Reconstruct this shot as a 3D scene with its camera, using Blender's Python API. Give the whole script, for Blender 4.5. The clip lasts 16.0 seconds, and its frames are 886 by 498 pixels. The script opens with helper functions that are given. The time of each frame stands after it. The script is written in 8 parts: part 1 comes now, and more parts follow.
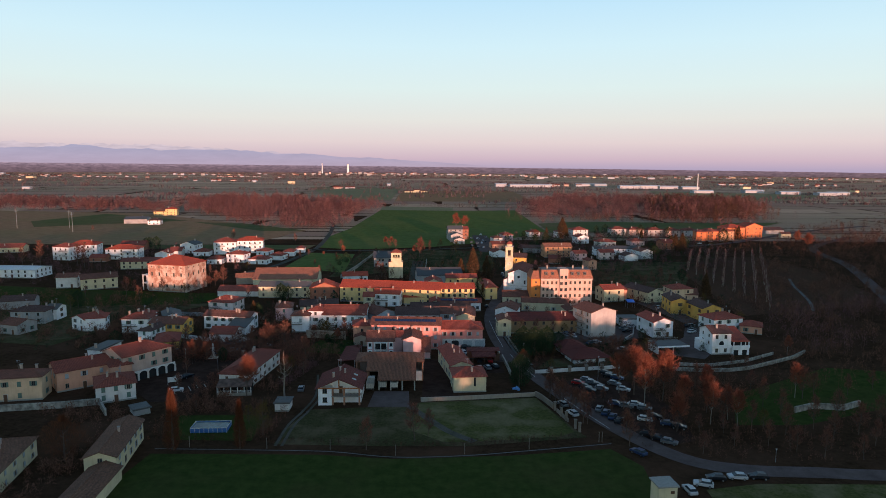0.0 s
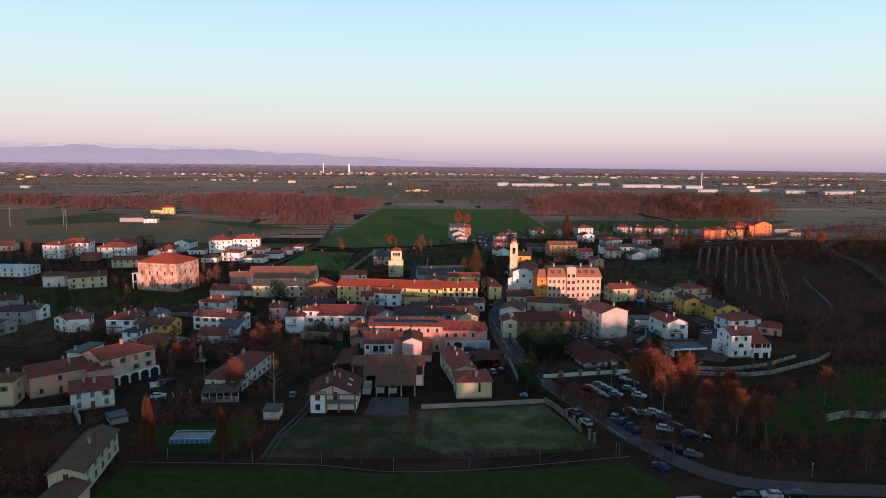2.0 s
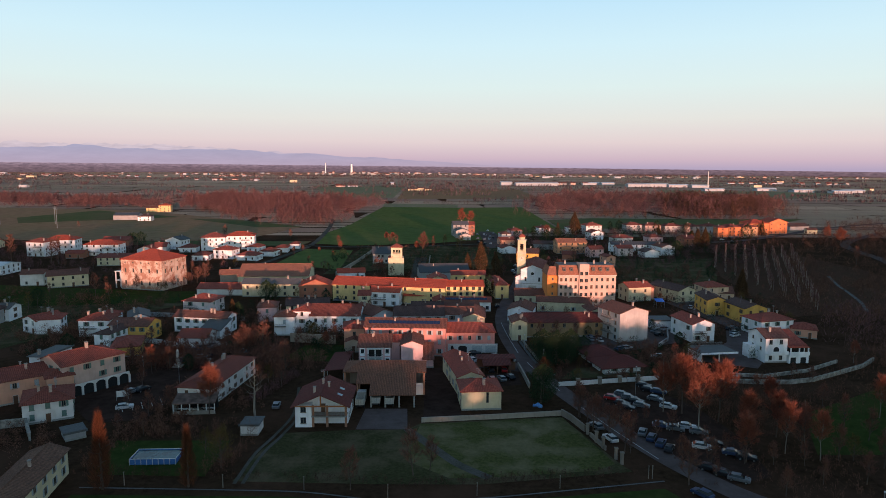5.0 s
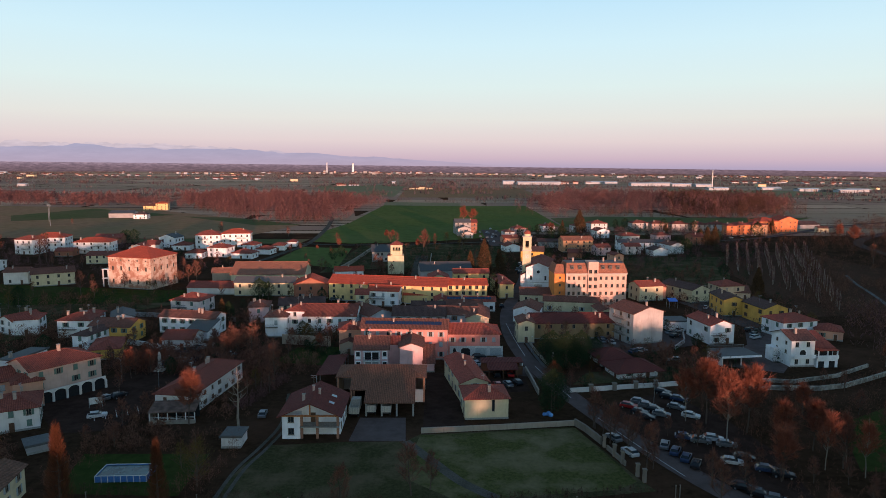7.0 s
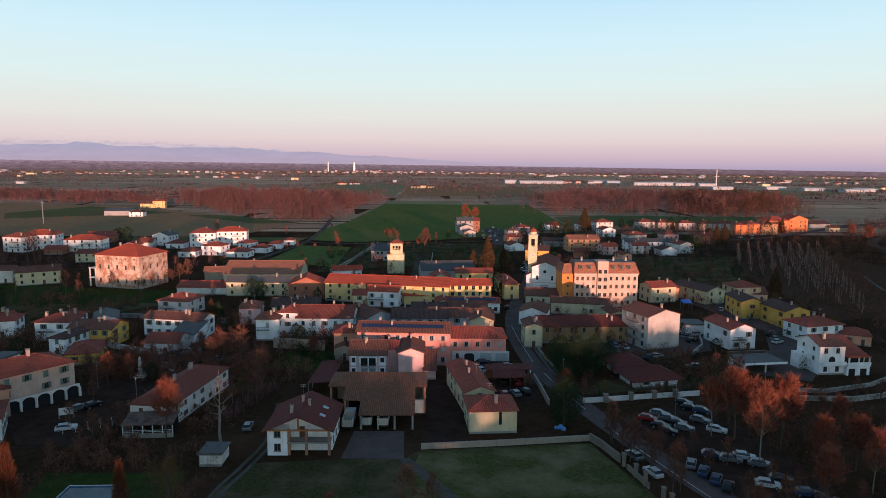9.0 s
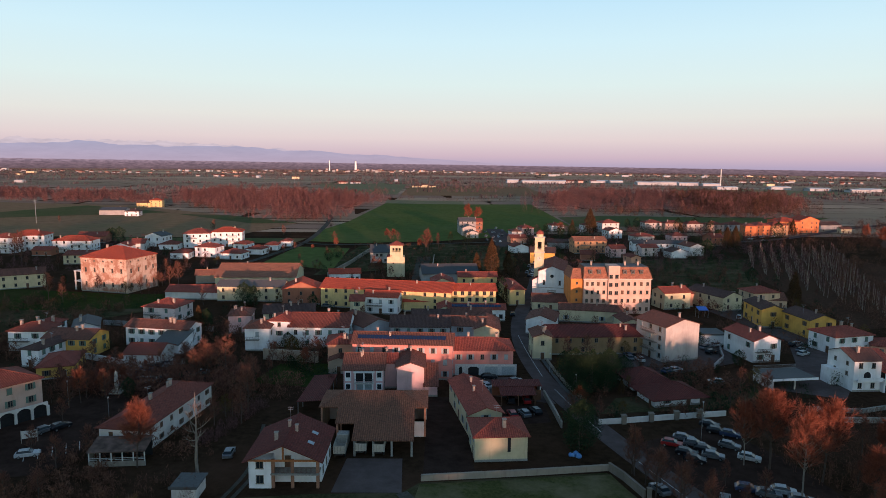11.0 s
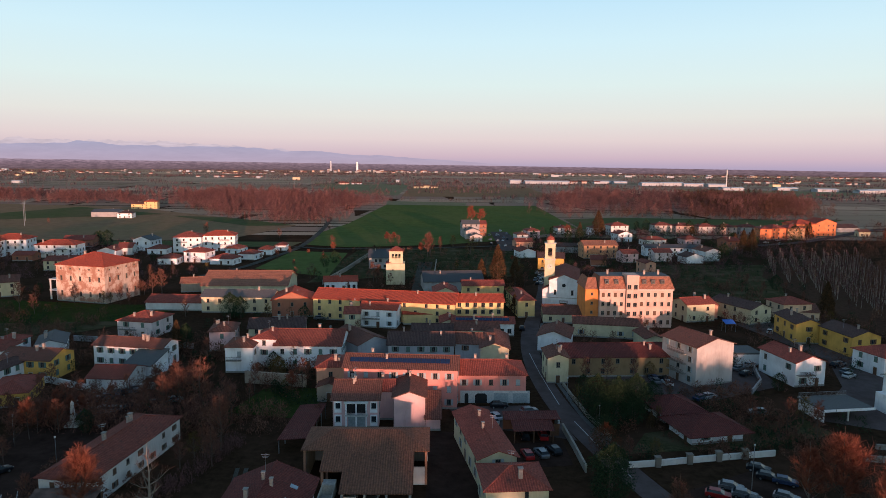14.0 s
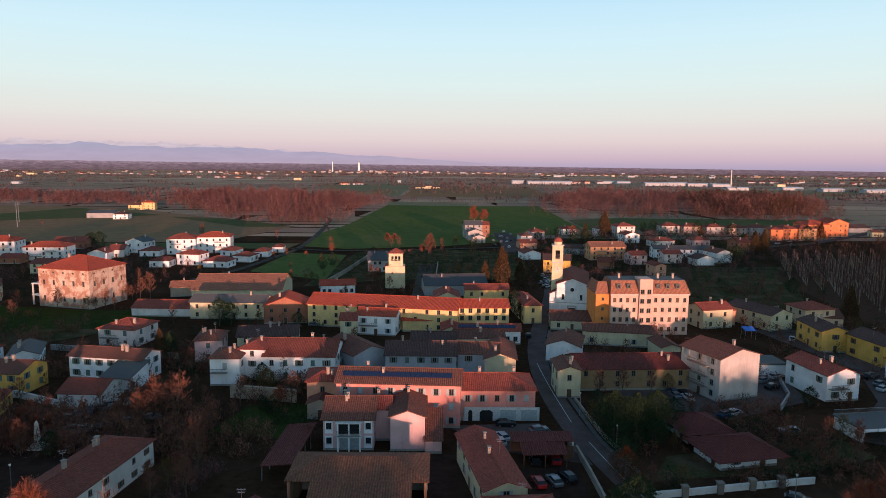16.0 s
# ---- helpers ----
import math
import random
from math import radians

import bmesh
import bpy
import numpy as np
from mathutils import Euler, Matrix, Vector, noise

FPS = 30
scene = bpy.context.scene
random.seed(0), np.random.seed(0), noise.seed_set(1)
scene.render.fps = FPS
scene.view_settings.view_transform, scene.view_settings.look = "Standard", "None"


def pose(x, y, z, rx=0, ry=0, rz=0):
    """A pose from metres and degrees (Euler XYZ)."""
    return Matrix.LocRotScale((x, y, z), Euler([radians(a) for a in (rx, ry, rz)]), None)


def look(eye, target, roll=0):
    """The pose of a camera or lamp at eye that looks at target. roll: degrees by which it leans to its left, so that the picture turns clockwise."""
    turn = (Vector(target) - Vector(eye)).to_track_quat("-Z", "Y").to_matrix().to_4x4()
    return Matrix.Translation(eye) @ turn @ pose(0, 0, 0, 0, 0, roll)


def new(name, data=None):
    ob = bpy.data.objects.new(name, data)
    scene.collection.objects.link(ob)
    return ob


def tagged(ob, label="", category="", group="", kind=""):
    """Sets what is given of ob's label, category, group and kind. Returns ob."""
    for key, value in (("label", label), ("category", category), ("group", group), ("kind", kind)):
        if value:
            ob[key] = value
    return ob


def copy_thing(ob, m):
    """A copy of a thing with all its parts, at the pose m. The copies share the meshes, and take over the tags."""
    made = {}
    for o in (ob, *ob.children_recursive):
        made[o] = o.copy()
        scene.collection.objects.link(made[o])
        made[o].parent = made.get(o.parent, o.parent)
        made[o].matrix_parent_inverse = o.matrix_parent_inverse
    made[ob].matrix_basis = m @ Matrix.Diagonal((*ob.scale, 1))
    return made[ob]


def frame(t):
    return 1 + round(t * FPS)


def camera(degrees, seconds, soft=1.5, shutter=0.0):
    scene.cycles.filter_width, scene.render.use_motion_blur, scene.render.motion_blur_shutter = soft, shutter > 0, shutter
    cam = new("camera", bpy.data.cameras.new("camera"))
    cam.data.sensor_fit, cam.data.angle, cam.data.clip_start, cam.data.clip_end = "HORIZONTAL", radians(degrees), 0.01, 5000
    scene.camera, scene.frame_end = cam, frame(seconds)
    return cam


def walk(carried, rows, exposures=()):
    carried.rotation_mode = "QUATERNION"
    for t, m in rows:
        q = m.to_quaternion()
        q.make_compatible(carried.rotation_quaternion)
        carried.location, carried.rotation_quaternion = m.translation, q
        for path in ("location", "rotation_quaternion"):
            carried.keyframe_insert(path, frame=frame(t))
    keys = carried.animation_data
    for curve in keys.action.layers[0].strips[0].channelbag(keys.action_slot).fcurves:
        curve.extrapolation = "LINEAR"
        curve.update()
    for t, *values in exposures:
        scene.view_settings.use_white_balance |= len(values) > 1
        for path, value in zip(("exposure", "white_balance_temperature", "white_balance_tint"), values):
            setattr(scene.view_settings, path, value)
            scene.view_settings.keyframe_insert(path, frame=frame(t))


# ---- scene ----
cam = camera(68.0, 16.0, soft=0.8)
PATH = [
    (0, (1.635, 5.135, 69.107), (4.186, 104.273, 56.252), 0.40),
    (0.5, (1.629, 8.727, 68.349), (4.138, 107.862, 55.467), 0.41),
    (1, (1.656, 12.158, 67.562), (4.116, 111.295, 54.686), 0.40),
    (1.5, (1.710, 15.513, 66.769), (4.110, 114.654, 53.917), 0.39),
    (2, (1.769, 18.916, 65.989), (4.103, 118.061, 53.150), 0.39),
    (2.5, (1.802, 22.432, 65.214), (4.086, 121.578, 52.373), 0.40),
    (3, (1.845, 25.960, 64.416), (4.076, 125.108, 51.584), 0.40),
    (3.5, (1.927, 29.428, 63.586), (4.082, 128.582, 50.786), 0.39),
    (4, (2.006, 32.944, 62.737), (4.078, 132.104, 49.976), 0.38),
    (6.5, (2.390, 50.421, 58.622), (4.100, 149.593, 45.897), 0.35),
    (7, (2.407, 53.752, 57.931), (4.073, 152.923, 45.194), 0.37),
    (7.5, (2.412, 57.049, 57.236), (4.038, 156.220, 44.493), 0.40),
    (8, (2.416, 60.319, 56.560), (3.993, 159.492, 43.820), 0.42),
    (8.5, (2.402, 63.597, 56.059), (3.923, 162.768, 43.300), 0.45),
    (9, (2.358, 66.876, 55.806), (3.824, 166.041, 42.992), 0.50),
    (11.5, (2.236, 84.146, 55.578), (3.447, 183.298, 42.642), 0.61),
    (12, (2.164, 87.557, 55.535), (3.336, 186.710, 42.599), 0.61),
    (12.5, (2.094, 90.932, 55.509), (3.232, 190.086, 42.581), 0.61),
    (13, (2.051, 94.312, 55.504), (3.149, 193.468, 42.587), 0.62),
    (13.5, (2.059, 97.704, 55.483), (3.100, 196.864, 42.591), 0.61),
    (14, (2.090, 101.062, 55.451), (3.063, 200.227, 42.592), 0.60),
    (14.5, (2.130, 104.395, 55.464), (3.026, 203.563, 42.624), 0.58),
    (15, (2.187, 107.644, 55.422), (2.994, 206.815, 42.600), 0.56),
    (15.5, (2.261, 110.751, 55.099), (2.983, 209.926, 42.300), 0.54),
    (16, (2.345, 113.837, 54.474), (3.000, 213.015, 41.696), 0.51),
]
walk(cam, [(t, look(eye, target, roll)) for t, eye, target, roll in PATH], exposures=[(0, 1.75), (16, 1.75)])

# ---- light: a sun just above the horizon behind the camera, and a clear evening sky ----
SUN_EL, SUN_AZ = 2.8, 14.0     # degrees above the horizon; degrees to the right of straight behind
world = bpy.data.worlds.new("evening_sky")
scene.world = world
world.use_nodes = True
wn = world.node_tree.nodes
sky = wn.new("ShaderNodeTexSky")
sky.sky_type = "NISHITA"
sky.sun_disc = False
sky.sun_elevation = radians(SUN_EL)
sky.sun_rotation = radians(180 - SUN_AZ)
sky.altitude = 100
sky.air_density, sky.dust_density, sky.ozone_density = 1.0, 0.2, 2.0
wn["Background"].inputs["Strength"].default_value = 0.146
world.node_tree.links.new(sky.outputs[0], wn["Background"].inputs["Color"])
sun = new("sun", bpy.data.lights.new("sun", "SUN"))
sun.data.energy, sun.data.angle, sun.data.color = 2.0, radians(0.53), (1.0, 0.50, 0.37)
sx, sy = math.sin(radians(SUN_AZ)), -math.cos(radians(SUN_AZ))
sun.matrix_world = look((sx * 100, sy * 100, 100 * math.tan(radians(SUN_EL))), (0, 0, 0))


# ---- materials ----
def mat(name, rough=0.85, metal=0.0):
    m = bpy.data.materials.new(name)
    m.use_nodes = True
    b = m.node_tree.nodes["Principled BSDF"]
    b.inputs["Roughness"].default_value, b.inputs["Metallic"].default_value = rough, metal
    b.inputs["Specular IOR Level"].default_value = 0.25
    return m, m.node_tree.nodes, m.node_tree.links, b


def noise_tex(n, l, vec, scale, detail=4.0, rough=0.55):
    t = n.new("ShaderNodeTexNoise")
    t.inputs["Scale"].default_value, t.inputs["Detail"].default_value, t.inputs["Roughness"].default_value = scale, detail, rough
    l.new(vec, t.inputs["Vector"])
    return t.outputs["Fac"]


def ramp(n, l, fac, stops):
    r = n.new("ShaderNodeValToRGB")
    while len(r.color_ramp.elements) < len(stops):
        r.color_ramp.elements.new(0.5)
    for e, (p, c) in zip(r.color_ramp.elements, stops):
        e.position, e.color = p, (*c, 1)
    l.new(fac, r.inputs[0])
    return r.outputs["Color"]


def mixed(n, l, a, b, fac, mode="MIX"):
    x = n.new("ShaderNodeMix")
    x.data_type, x.blend_type = "RGBA", mode
    for s, v in ((x.inputs[0], fac), (x.inputs[6], a), (x.inputs[7], b)):
        if isinstance(v, (int, float)):
            s.default_value = v
        elif isinstance(v, tuple):
            s.default_value = (*v, 1)
        else:
            l.new(v, s)
    return x.outputs[2]


def bumped(n, l, b, height, strength, dist):
    x = n.new("ShaderNodeBump")
    x.inputs["Strength"].default_value, x.inputs["Distance"].default_value = strength, dist
    l.new(height, x.inputs["Height"])
    l.new(x.outputs[0], b.inputs["Normal"])


def place(n, kind="Object"):
    return n.new("ShaderNodeTexCoord").outputs[kind]


def geo_pos(n):
    return n.new("ShaderNodeNewGeometry").outputs["Position"]


def stucco(name, col, dirt=(0.30, 0.26, 0.22), amount=0.45):
    m, n, l, b = mat(name, 0.9)
    p = geo_pos(n)
    dark = tuple(c * 0.78 for c in col)
    base = ramp(n, l, noise_tex(n, l, p, 0.35, 5), [(0.3, dark), (0.62, col)])
    mp = n.new("ShaderNodeMapping")
    mp.inputs["Scale"].default_value = (1.6, 1.6, 0.22)
    l.new(p, mp.inputs["Vector"])
    streak = ramp(n, l, noise_tex(n, l, mp.outputs[0], 0.9, 6, 0.7), [(0.52, (0, 0, 0)), (0.8, (amount,) * 3)])
    l.new(mixed(n, l, base, tuple(c * d * 1.6 for c, d in zip(col, dirt)), streak), b.inputs["Base Color"])
    bumped(n, l, b, noise_tex(n, l, p, 6, 4), 0.25, 0.03)
    return m


def tiles(name, a, c, spots=(0.055, 0.048, 0.04)):
    """Curved clay tiles: runs down the slope, courses across it; the mesh carries metres in its UV map."""
    m, n, l, b = mat(name, 0.85)
    b.inputs["Specular IOR Level"].default_value = 0.1
    uv = n.new("ShaderNodeUVMap").outputs[0]
    sep = n.new("ShaderNodeSeparateXYZ")
    l.new(uv, sep.inputs[0])
    info = n.new("ShaderNodeObjectInfo")
    add = n.new("ShaderNodeVectorMath")
    l.new(uv, add.inputs[0])
    l.new(info.outputs["Random"], add.inputs[1])
    big = noise_tex(n, l, geo_pos(n), 0.22, 5, 0.65)
    small = noise_tex(n, l, geo_pos(n), 2.6, 3, 0.7)
    base = ramp(n, l, big, [(0.32, a), (0.66, c)])
    base = mixed(n, l, base, ramp(n, l, small, [(0.35, tuple(v * 0.55 for v in a)), (0.65, tuple(min(1, v * 1.35) for v in c))]), 0.5)
    stain = ramp(n, l, noise_tex(n, l, geo_pos(n), 0.8, 7, 0.75), [(0.55, (0, 0, 0)), (0.75, (0.75,) * 3)])
    base = mixed(n, l, base, spots, stain)
    # The sine across the runs darkens the troughs' colour and brightens the crests.
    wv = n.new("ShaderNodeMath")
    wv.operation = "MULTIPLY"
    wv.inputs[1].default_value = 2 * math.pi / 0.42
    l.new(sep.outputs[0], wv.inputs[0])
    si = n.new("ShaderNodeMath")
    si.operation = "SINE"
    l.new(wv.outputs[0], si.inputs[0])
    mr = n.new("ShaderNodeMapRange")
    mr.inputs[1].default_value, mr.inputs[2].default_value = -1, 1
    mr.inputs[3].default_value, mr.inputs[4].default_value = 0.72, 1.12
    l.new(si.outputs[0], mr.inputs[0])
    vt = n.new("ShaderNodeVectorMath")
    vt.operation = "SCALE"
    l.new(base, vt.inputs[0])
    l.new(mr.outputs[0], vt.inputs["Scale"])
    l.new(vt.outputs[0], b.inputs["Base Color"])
    co = n.new("ShaderNodeMath")
    co.operation = "PINGPONG"
    co.inputs[1].default_value = 0.4
    l.new(sep.outputs[1], co.inputs[0])
    sm = n.new("ShaderNodeMath")
    l.new(si.outputs[0], sm.inputs[0])
    l.new(co.outputs[0], sm.inputs[1])
    bumped(n, l, b, sm.outputs[0], 0.7, 0.06)
    return m


def plain(name, col, rough=0.8, metal=0.0, vary=0.25, scale=3.0):
    m, n, l, b = mat(name, rough, metal)
    p = place(n)
    dark = tuple(c * (1 - vary) for c in col)
    l.new(ramp(n, l, noise_tex(n, l, p, scale, 4), [(0.35, dark), (0.65, col)]), b.inputs["Base Color"])
    bumped(n, l, b, noise_tex(n, l, p, scale * 4, 3), 0.15, 0.02)
    return m


WALLS = {k: stucco("stucco_" + k, c) for k, c in {
    "white": (0.80, 0.81, 0.83), "offwhite": (0.64, 0.62, 0.60), "cream": (0.62, 0.54, 0.36), "yellow": (0.68, 0.40, 0.10),
    "peach": (0.62, 0.44, 0.30), "peachy": (0.60, 0.32, 0.18), "pink": (0.60, 0.25, 0.22), "rose": (0.66, 0.43, 0.42),
    "rosewhite": (0.72, 0.60, 0.58), "salmon": (0.60, 0.32, 0.22), "orange": (0.62, 0.20, 0.085), "ochre": (0.30, 0.20, 0.11),
    "dusty": (0.45, 0.41, 0.39), "blush": (0.50, 0.36, 0.31), "straw": (0.70, 0.52, 0.24), "grey": (0.34, 0.33, 0.33), "greyblue": (0.40, 0.42, 0.46)}.items()}
WALLS["brick"] = stucco("brickwork", (0.34, 0.14, 0.09))
WALLS["stone"] = stucco("rubble_stone", (0.40, 0.32, 0.25), amount=0.8)
WALLS["palace"] = stucco("bare_palace_plaster", (0.60, 0.45, 0.365), dirt=(0.30, 0.16, 0.11), amount=1.0)
pn, pl = WALLS["palace"].node_tree.nodes, WALLS["palace"].node_tree.links
pb = pn["Principled BSDF"]
bare = ramp(pn, pl, noise_tex(pn, pl, geo_pos(pn), 0.28, 6, 0.68), [(0.47, (0, 0, 0)), (0.56, (0.85, 0.85, 0.85))])
pl.new(mixed(pn, pl, pb.inputs["Base Color"].links[0].from_socket, (0.30, 0.135, 0.09), bare), pb.inputs["Base Color"])
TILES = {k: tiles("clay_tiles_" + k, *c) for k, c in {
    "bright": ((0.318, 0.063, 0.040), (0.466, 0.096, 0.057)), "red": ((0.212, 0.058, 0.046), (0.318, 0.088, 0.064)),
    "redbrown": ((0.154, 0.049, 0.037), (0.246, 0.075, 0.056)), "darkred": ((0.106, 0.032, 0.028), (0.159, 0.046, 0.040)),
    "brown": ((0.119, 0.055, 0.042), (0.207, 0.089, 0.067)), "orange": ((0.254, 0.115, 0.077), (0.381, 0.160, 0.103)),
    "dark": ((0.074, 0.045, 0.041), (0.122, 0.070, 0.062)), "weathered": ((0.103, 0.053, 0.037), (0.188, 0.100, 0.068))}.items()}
TILES["slate"] = plain("grey_sheet_roof", (0.075, 0.077, 0.082), 0.7)
TILES["grey"] = plain("weathered_felt_roof", (0.11, 0.11, 0.11), 0.8)
TILES["white"] = plain("pale_sheet_roof", (0.55, 0.57, 0.60), 0.5)
TILE_WORDS = {"bright": "bright red clay tiles", "red": "red clay tiles", "redbrown": "red-brown clay tiles", "darkred": "dark red tiles",
              "brown": "brown clay tiles", "orange": "orange clay tiles", "dark": "dark brown tiles", "weathered": "weathered brown clay tiles",
              "slate": "a grey sheet roof", "grey": "a grey felt roof", "white": "a pale sheet roof"}
WALL_WORDS = {"offwhite": "off-white", "peachy": "apricot", "blush": "dusty pink", "dusty": "greyish-pink", "rosewhite": "pale pink", "greyblue": "grey-blue", "brick": "red brick", "stone": "rough stone",
              "palace": "crumbling plastered"}
M_FRAME = plain("white_paint", (0.62, 0.62, 0.60), 0.6)
M_WINF = plain("weathered_window_frame", (0.20, 0.17, 0.14), 0.7)
M_STONE = plain("stone_sill", (0.50, 0.48, 0.45), 0.85)
M_GREEN = plain("green_shutter_paint", (0.10, 0.17, 0.15), 0.6)
M_GREY = plain("grey_shutter_paint", (0.33, 0.38, 0.40), 0.6)
M_BROWN = plain("brown_timber", (0.12, 0.06, 0.035), 0.6)
# Near-black colour for thin sheets that stand for shade inside openings.
M_OPENING_SHADE = plain("opening_shade_sheet", (0.02, 0.02, 0.022), 0.9)
M_CHIM = plain("chimney_render", (0.42, 0.33, 0.28), 0.9)
M_METAL = plain("galvanised_metal", (0.35, 0.36, 0.38), 0.45, 0.8)
M_IRON = plain("dark_iron", (0.05, 0.05, 0.055), 0.5, 0.6)
M_CONC = plain("concrete", (0.30, 0.29, 0.27), 0.9)
M_RUBBLE = plain("rough_retaining_stone", (0.36, 0.33, 0.29), 0.95, 0, 0.6, 0.8)
M_GLASS, n_, l_, b_ = mat("window_glass", 0.08)
b_.inputs["Base Color"].default_value = (0.02, 0.025, 0.03, 1)
b_.inputs["Specular IOR Level"].default_value = 0.3
M_SOLAR, n_, l_, b_ = mat("solar_glass", 0.15)
b_.inputs["Base Color"].default_value = (0.015, 0.03, 0.075, 1)


# ---- mesh helpers ----
def part(name, bm, material, parent, label="", m=None):
    me = bpy.data.meshes.new(name)
    bm.to_mesh(me)
    bm.free()
    for x in (material if isinstance(material, (list, tuple)) else [material]):
        me.materials.append(x)
    ob = new(name, me)
    ob.parent = parent
    if m is not None:
        ob.matrix_basis = m
    if label:
        ob["label"] = label
    return ob


def shared(name, me, parent, m, label=""):
    ob = new(name, me)
    ob.parent = parent
    ob.matrix_basis = m
    if label:
        ob["label"] = label
    return ob


def mesh_of(name, bm, *materials):
    me = bpy.data.meshes.new(name)
    bm.to_mesh(me)
    bm.free()
    for x in materials:
        me.materials.append(x)
    return me


def box(bm, x0, x1, y0, y1, z0, z1, mi=0):
    v = [bm.verts.new(p) for p in ((x0, y0, z0), (x1, y0, z0), (x1, y1, z0), (x0, y1, z0), (x0, y0, z1), (x1, y0, z1), (x1, y1, z1), (x0, y1, z1))]
    for q in ((0, 3, 2, 1), (4, 5, 6, 7), (0, 1, 5, 4), (1, 2, 6, 5), (2, 3, 7, 6), (3, 0, 4, 7)):
        bm.faces.new([v[i] for i in q]).material_index = mi
    return v


def rod(bm, a, b, ra, rb, sides=5, mi=0, cap=False):
    a, b = Vector(a), Vector(b)
    ax = (b - a).normalized()
    u = ax.orthogonal().normalized()
    w = ax.cross(u)
    ring = [[bm.verts.new(p + (u * math.cos(k * math.tau / sides) + w * math.sin(k * math.tau / sides)) * r) for k in range(sides)] for p, r in ((a, ra), (b, rb))]
    for k in range(sides):
        bm.faces.new((ring[0][k], ring[0][(k + 1) % sides], ring[1][(k + 1) % sides], ring[1][k])).material_index = mi
    if cap:
        bm.faces.new(ring[1]).material_index = mi
        bm.faces.new(ring[0][::-1]).material_index = mi


def slab(bm, pts, thick, mi=0):
    """A sloping slab below the outline pts, with metres in the UV map: u along its first edge, v up the slope."""
    uvl = bm.loops.layers.uv.verify()
    top = [Vector(p) for p in pts]
    nrm = (top[1] - top[0]).cross(top[2] - top[1]).normalized()
    if nrm.z < 0:
        nrm = -nrm
    u = (top[1] - top[0]).normalized()
    w = nrm.cross(u)
    vt = [bm.verts.new(p) for p in top]
    vb = [bm.verts.new(p - nrm * thick) for p in top]
    fs = [bm.faces.new(vt), bm.faces.new(vb[::-1])]
    k = len(vt)
    for i in range(k):
        fs.append(bm.faces.new((vt[i], vb[i], vb[(i + 1) % k], vt[(i + 1) % k])))
    for f in fs:
        f.material_index = mi
        for lp in f.loops:
            d = lp.vert.co - top[0]
            lp[uvl].uv = (d.dot(u), d.dot(w))


# ---- window kinds, one mesh each ----
def plate(bm, xs, zs, holes, y0, y1, mi=0, sheet=None):
    """An upright plate over the grid xs, zs, from y0 (front) to y1, with the cells in holes left open; sheet: (y, material) closes them."""
    nx, nz = len(xs) - 1, len(zs) - 1
    memo = {}

    def v(i, k, y):
        if (i, k, y) not in memo:
            memo[i, k, y] = bm.verts.new((xs[i], y, zs[k]))
        return memo[i, k, y]

    for i in range(nx):
        for k in range(nz):
            if (i, k) in holes:
                if sheet:
                    bm.faces.new((v(i, k, y1), v(i + 1, k, y1), v(i + 1, k + 1, y1), v(i, k + 1, y1))).material_index = sheet
                continue
            bm.faces.new((v(i, k, y0), v(i + 1, k, y0), v(i + 1, k + 1, y0), v(i, k + 1, y0))).material_index = mi
            for di, dk, a, b in ((-1, 0, (0, 0), (0, 1)), (1, 0, (1, 1), (1, 0)), (0, -1, (1, 0), (0, 0)), (0, 1, (0, 1), (1, 1))):
                j, m = i + di, k + dk
                if not (0 <= j < nx and 0 <= m < nz) or (j, m) in holes:
                    p, q = (i + a[0], k + a[1]), (i + b[0], k + b[1])
                    bm.faces.new((v(*p, y0), v(*q, y0), v(*q, y1), v(*p, y1))).material_index = mi


def window_mesh(w, h, far=False):
    """A frame with a sill as one piece; the far kind carries its panes."""
    bm = bmesh.new()
    t = 0.07
    xs = (-w / 2 - 0.1, -w / 2, -w / 2 + t, -0.035, 0.035, w / 2 - t, w / 2, w / 2 + 0.1)
    zs = (-0.12, 0, t, h - t, h)
    holes = {(2, 2), (4, 2)}
    gone = {(0, 1), (0, 2), (0, 3), (6, 1), (6, 2), (6, 3)}
    plate(bm, xs, zs, holes | gone, -0.09, -0.02 if far else 0.0)
    if far:
        for x0, x1 in ((xs[2], xs[3]), (xs[4], xs[5])):
            bm.faces.new([bm.verts.new(q) for q in ((x0, -0.022, t), (x1, -0.022, t), (x1, -0.022, h - t), (x0, -0.022, h - t))]).material_index = 1
        bmesh.ops.remove_doubles(bm, verts=bm.verts, dist=0.004)
    return mesh_of("window", bm, M_WINF, M_GLASS)


def pane_mesh(w, h):
    bm = bmesh.new()
    box(bm, -w / 2 + 0.09, w / 2 - 0.09, -0.03, 0.0, 0.09, h - 0.09)
    return mesh_of("pane", bm, M_GLASS)


def shutter_mesh(w, h, material):
    """A louvred leaf: its slats step in and out down one connected face."""
    bm = bmesh.new()
    k = 8
    prof = [(0, 0.0)]
    for i in range(k):
        z0, z1 = i * h / k, (i + 1) * h / k
        prof += [(-0.09, z0 + 0.004), (-0.055, z1 - 0.004)]
    prof.append((0, h))
    sides = [[bm.verts.new((x, y, z)) for y, z in prof] for x in (-w / 2 + 0.01, w / 2 - 0.01)]
    for i in range(len(prof) - 1):
        bm.faces.new((sides[0][i], sides[1][i], sides[1][i + 1], sides[0][i + 1]))
    bm.faces.new(sides[0][::-1])
    bm.faces.new(sides[1])
    return mesh_of("shutter", bm, material)


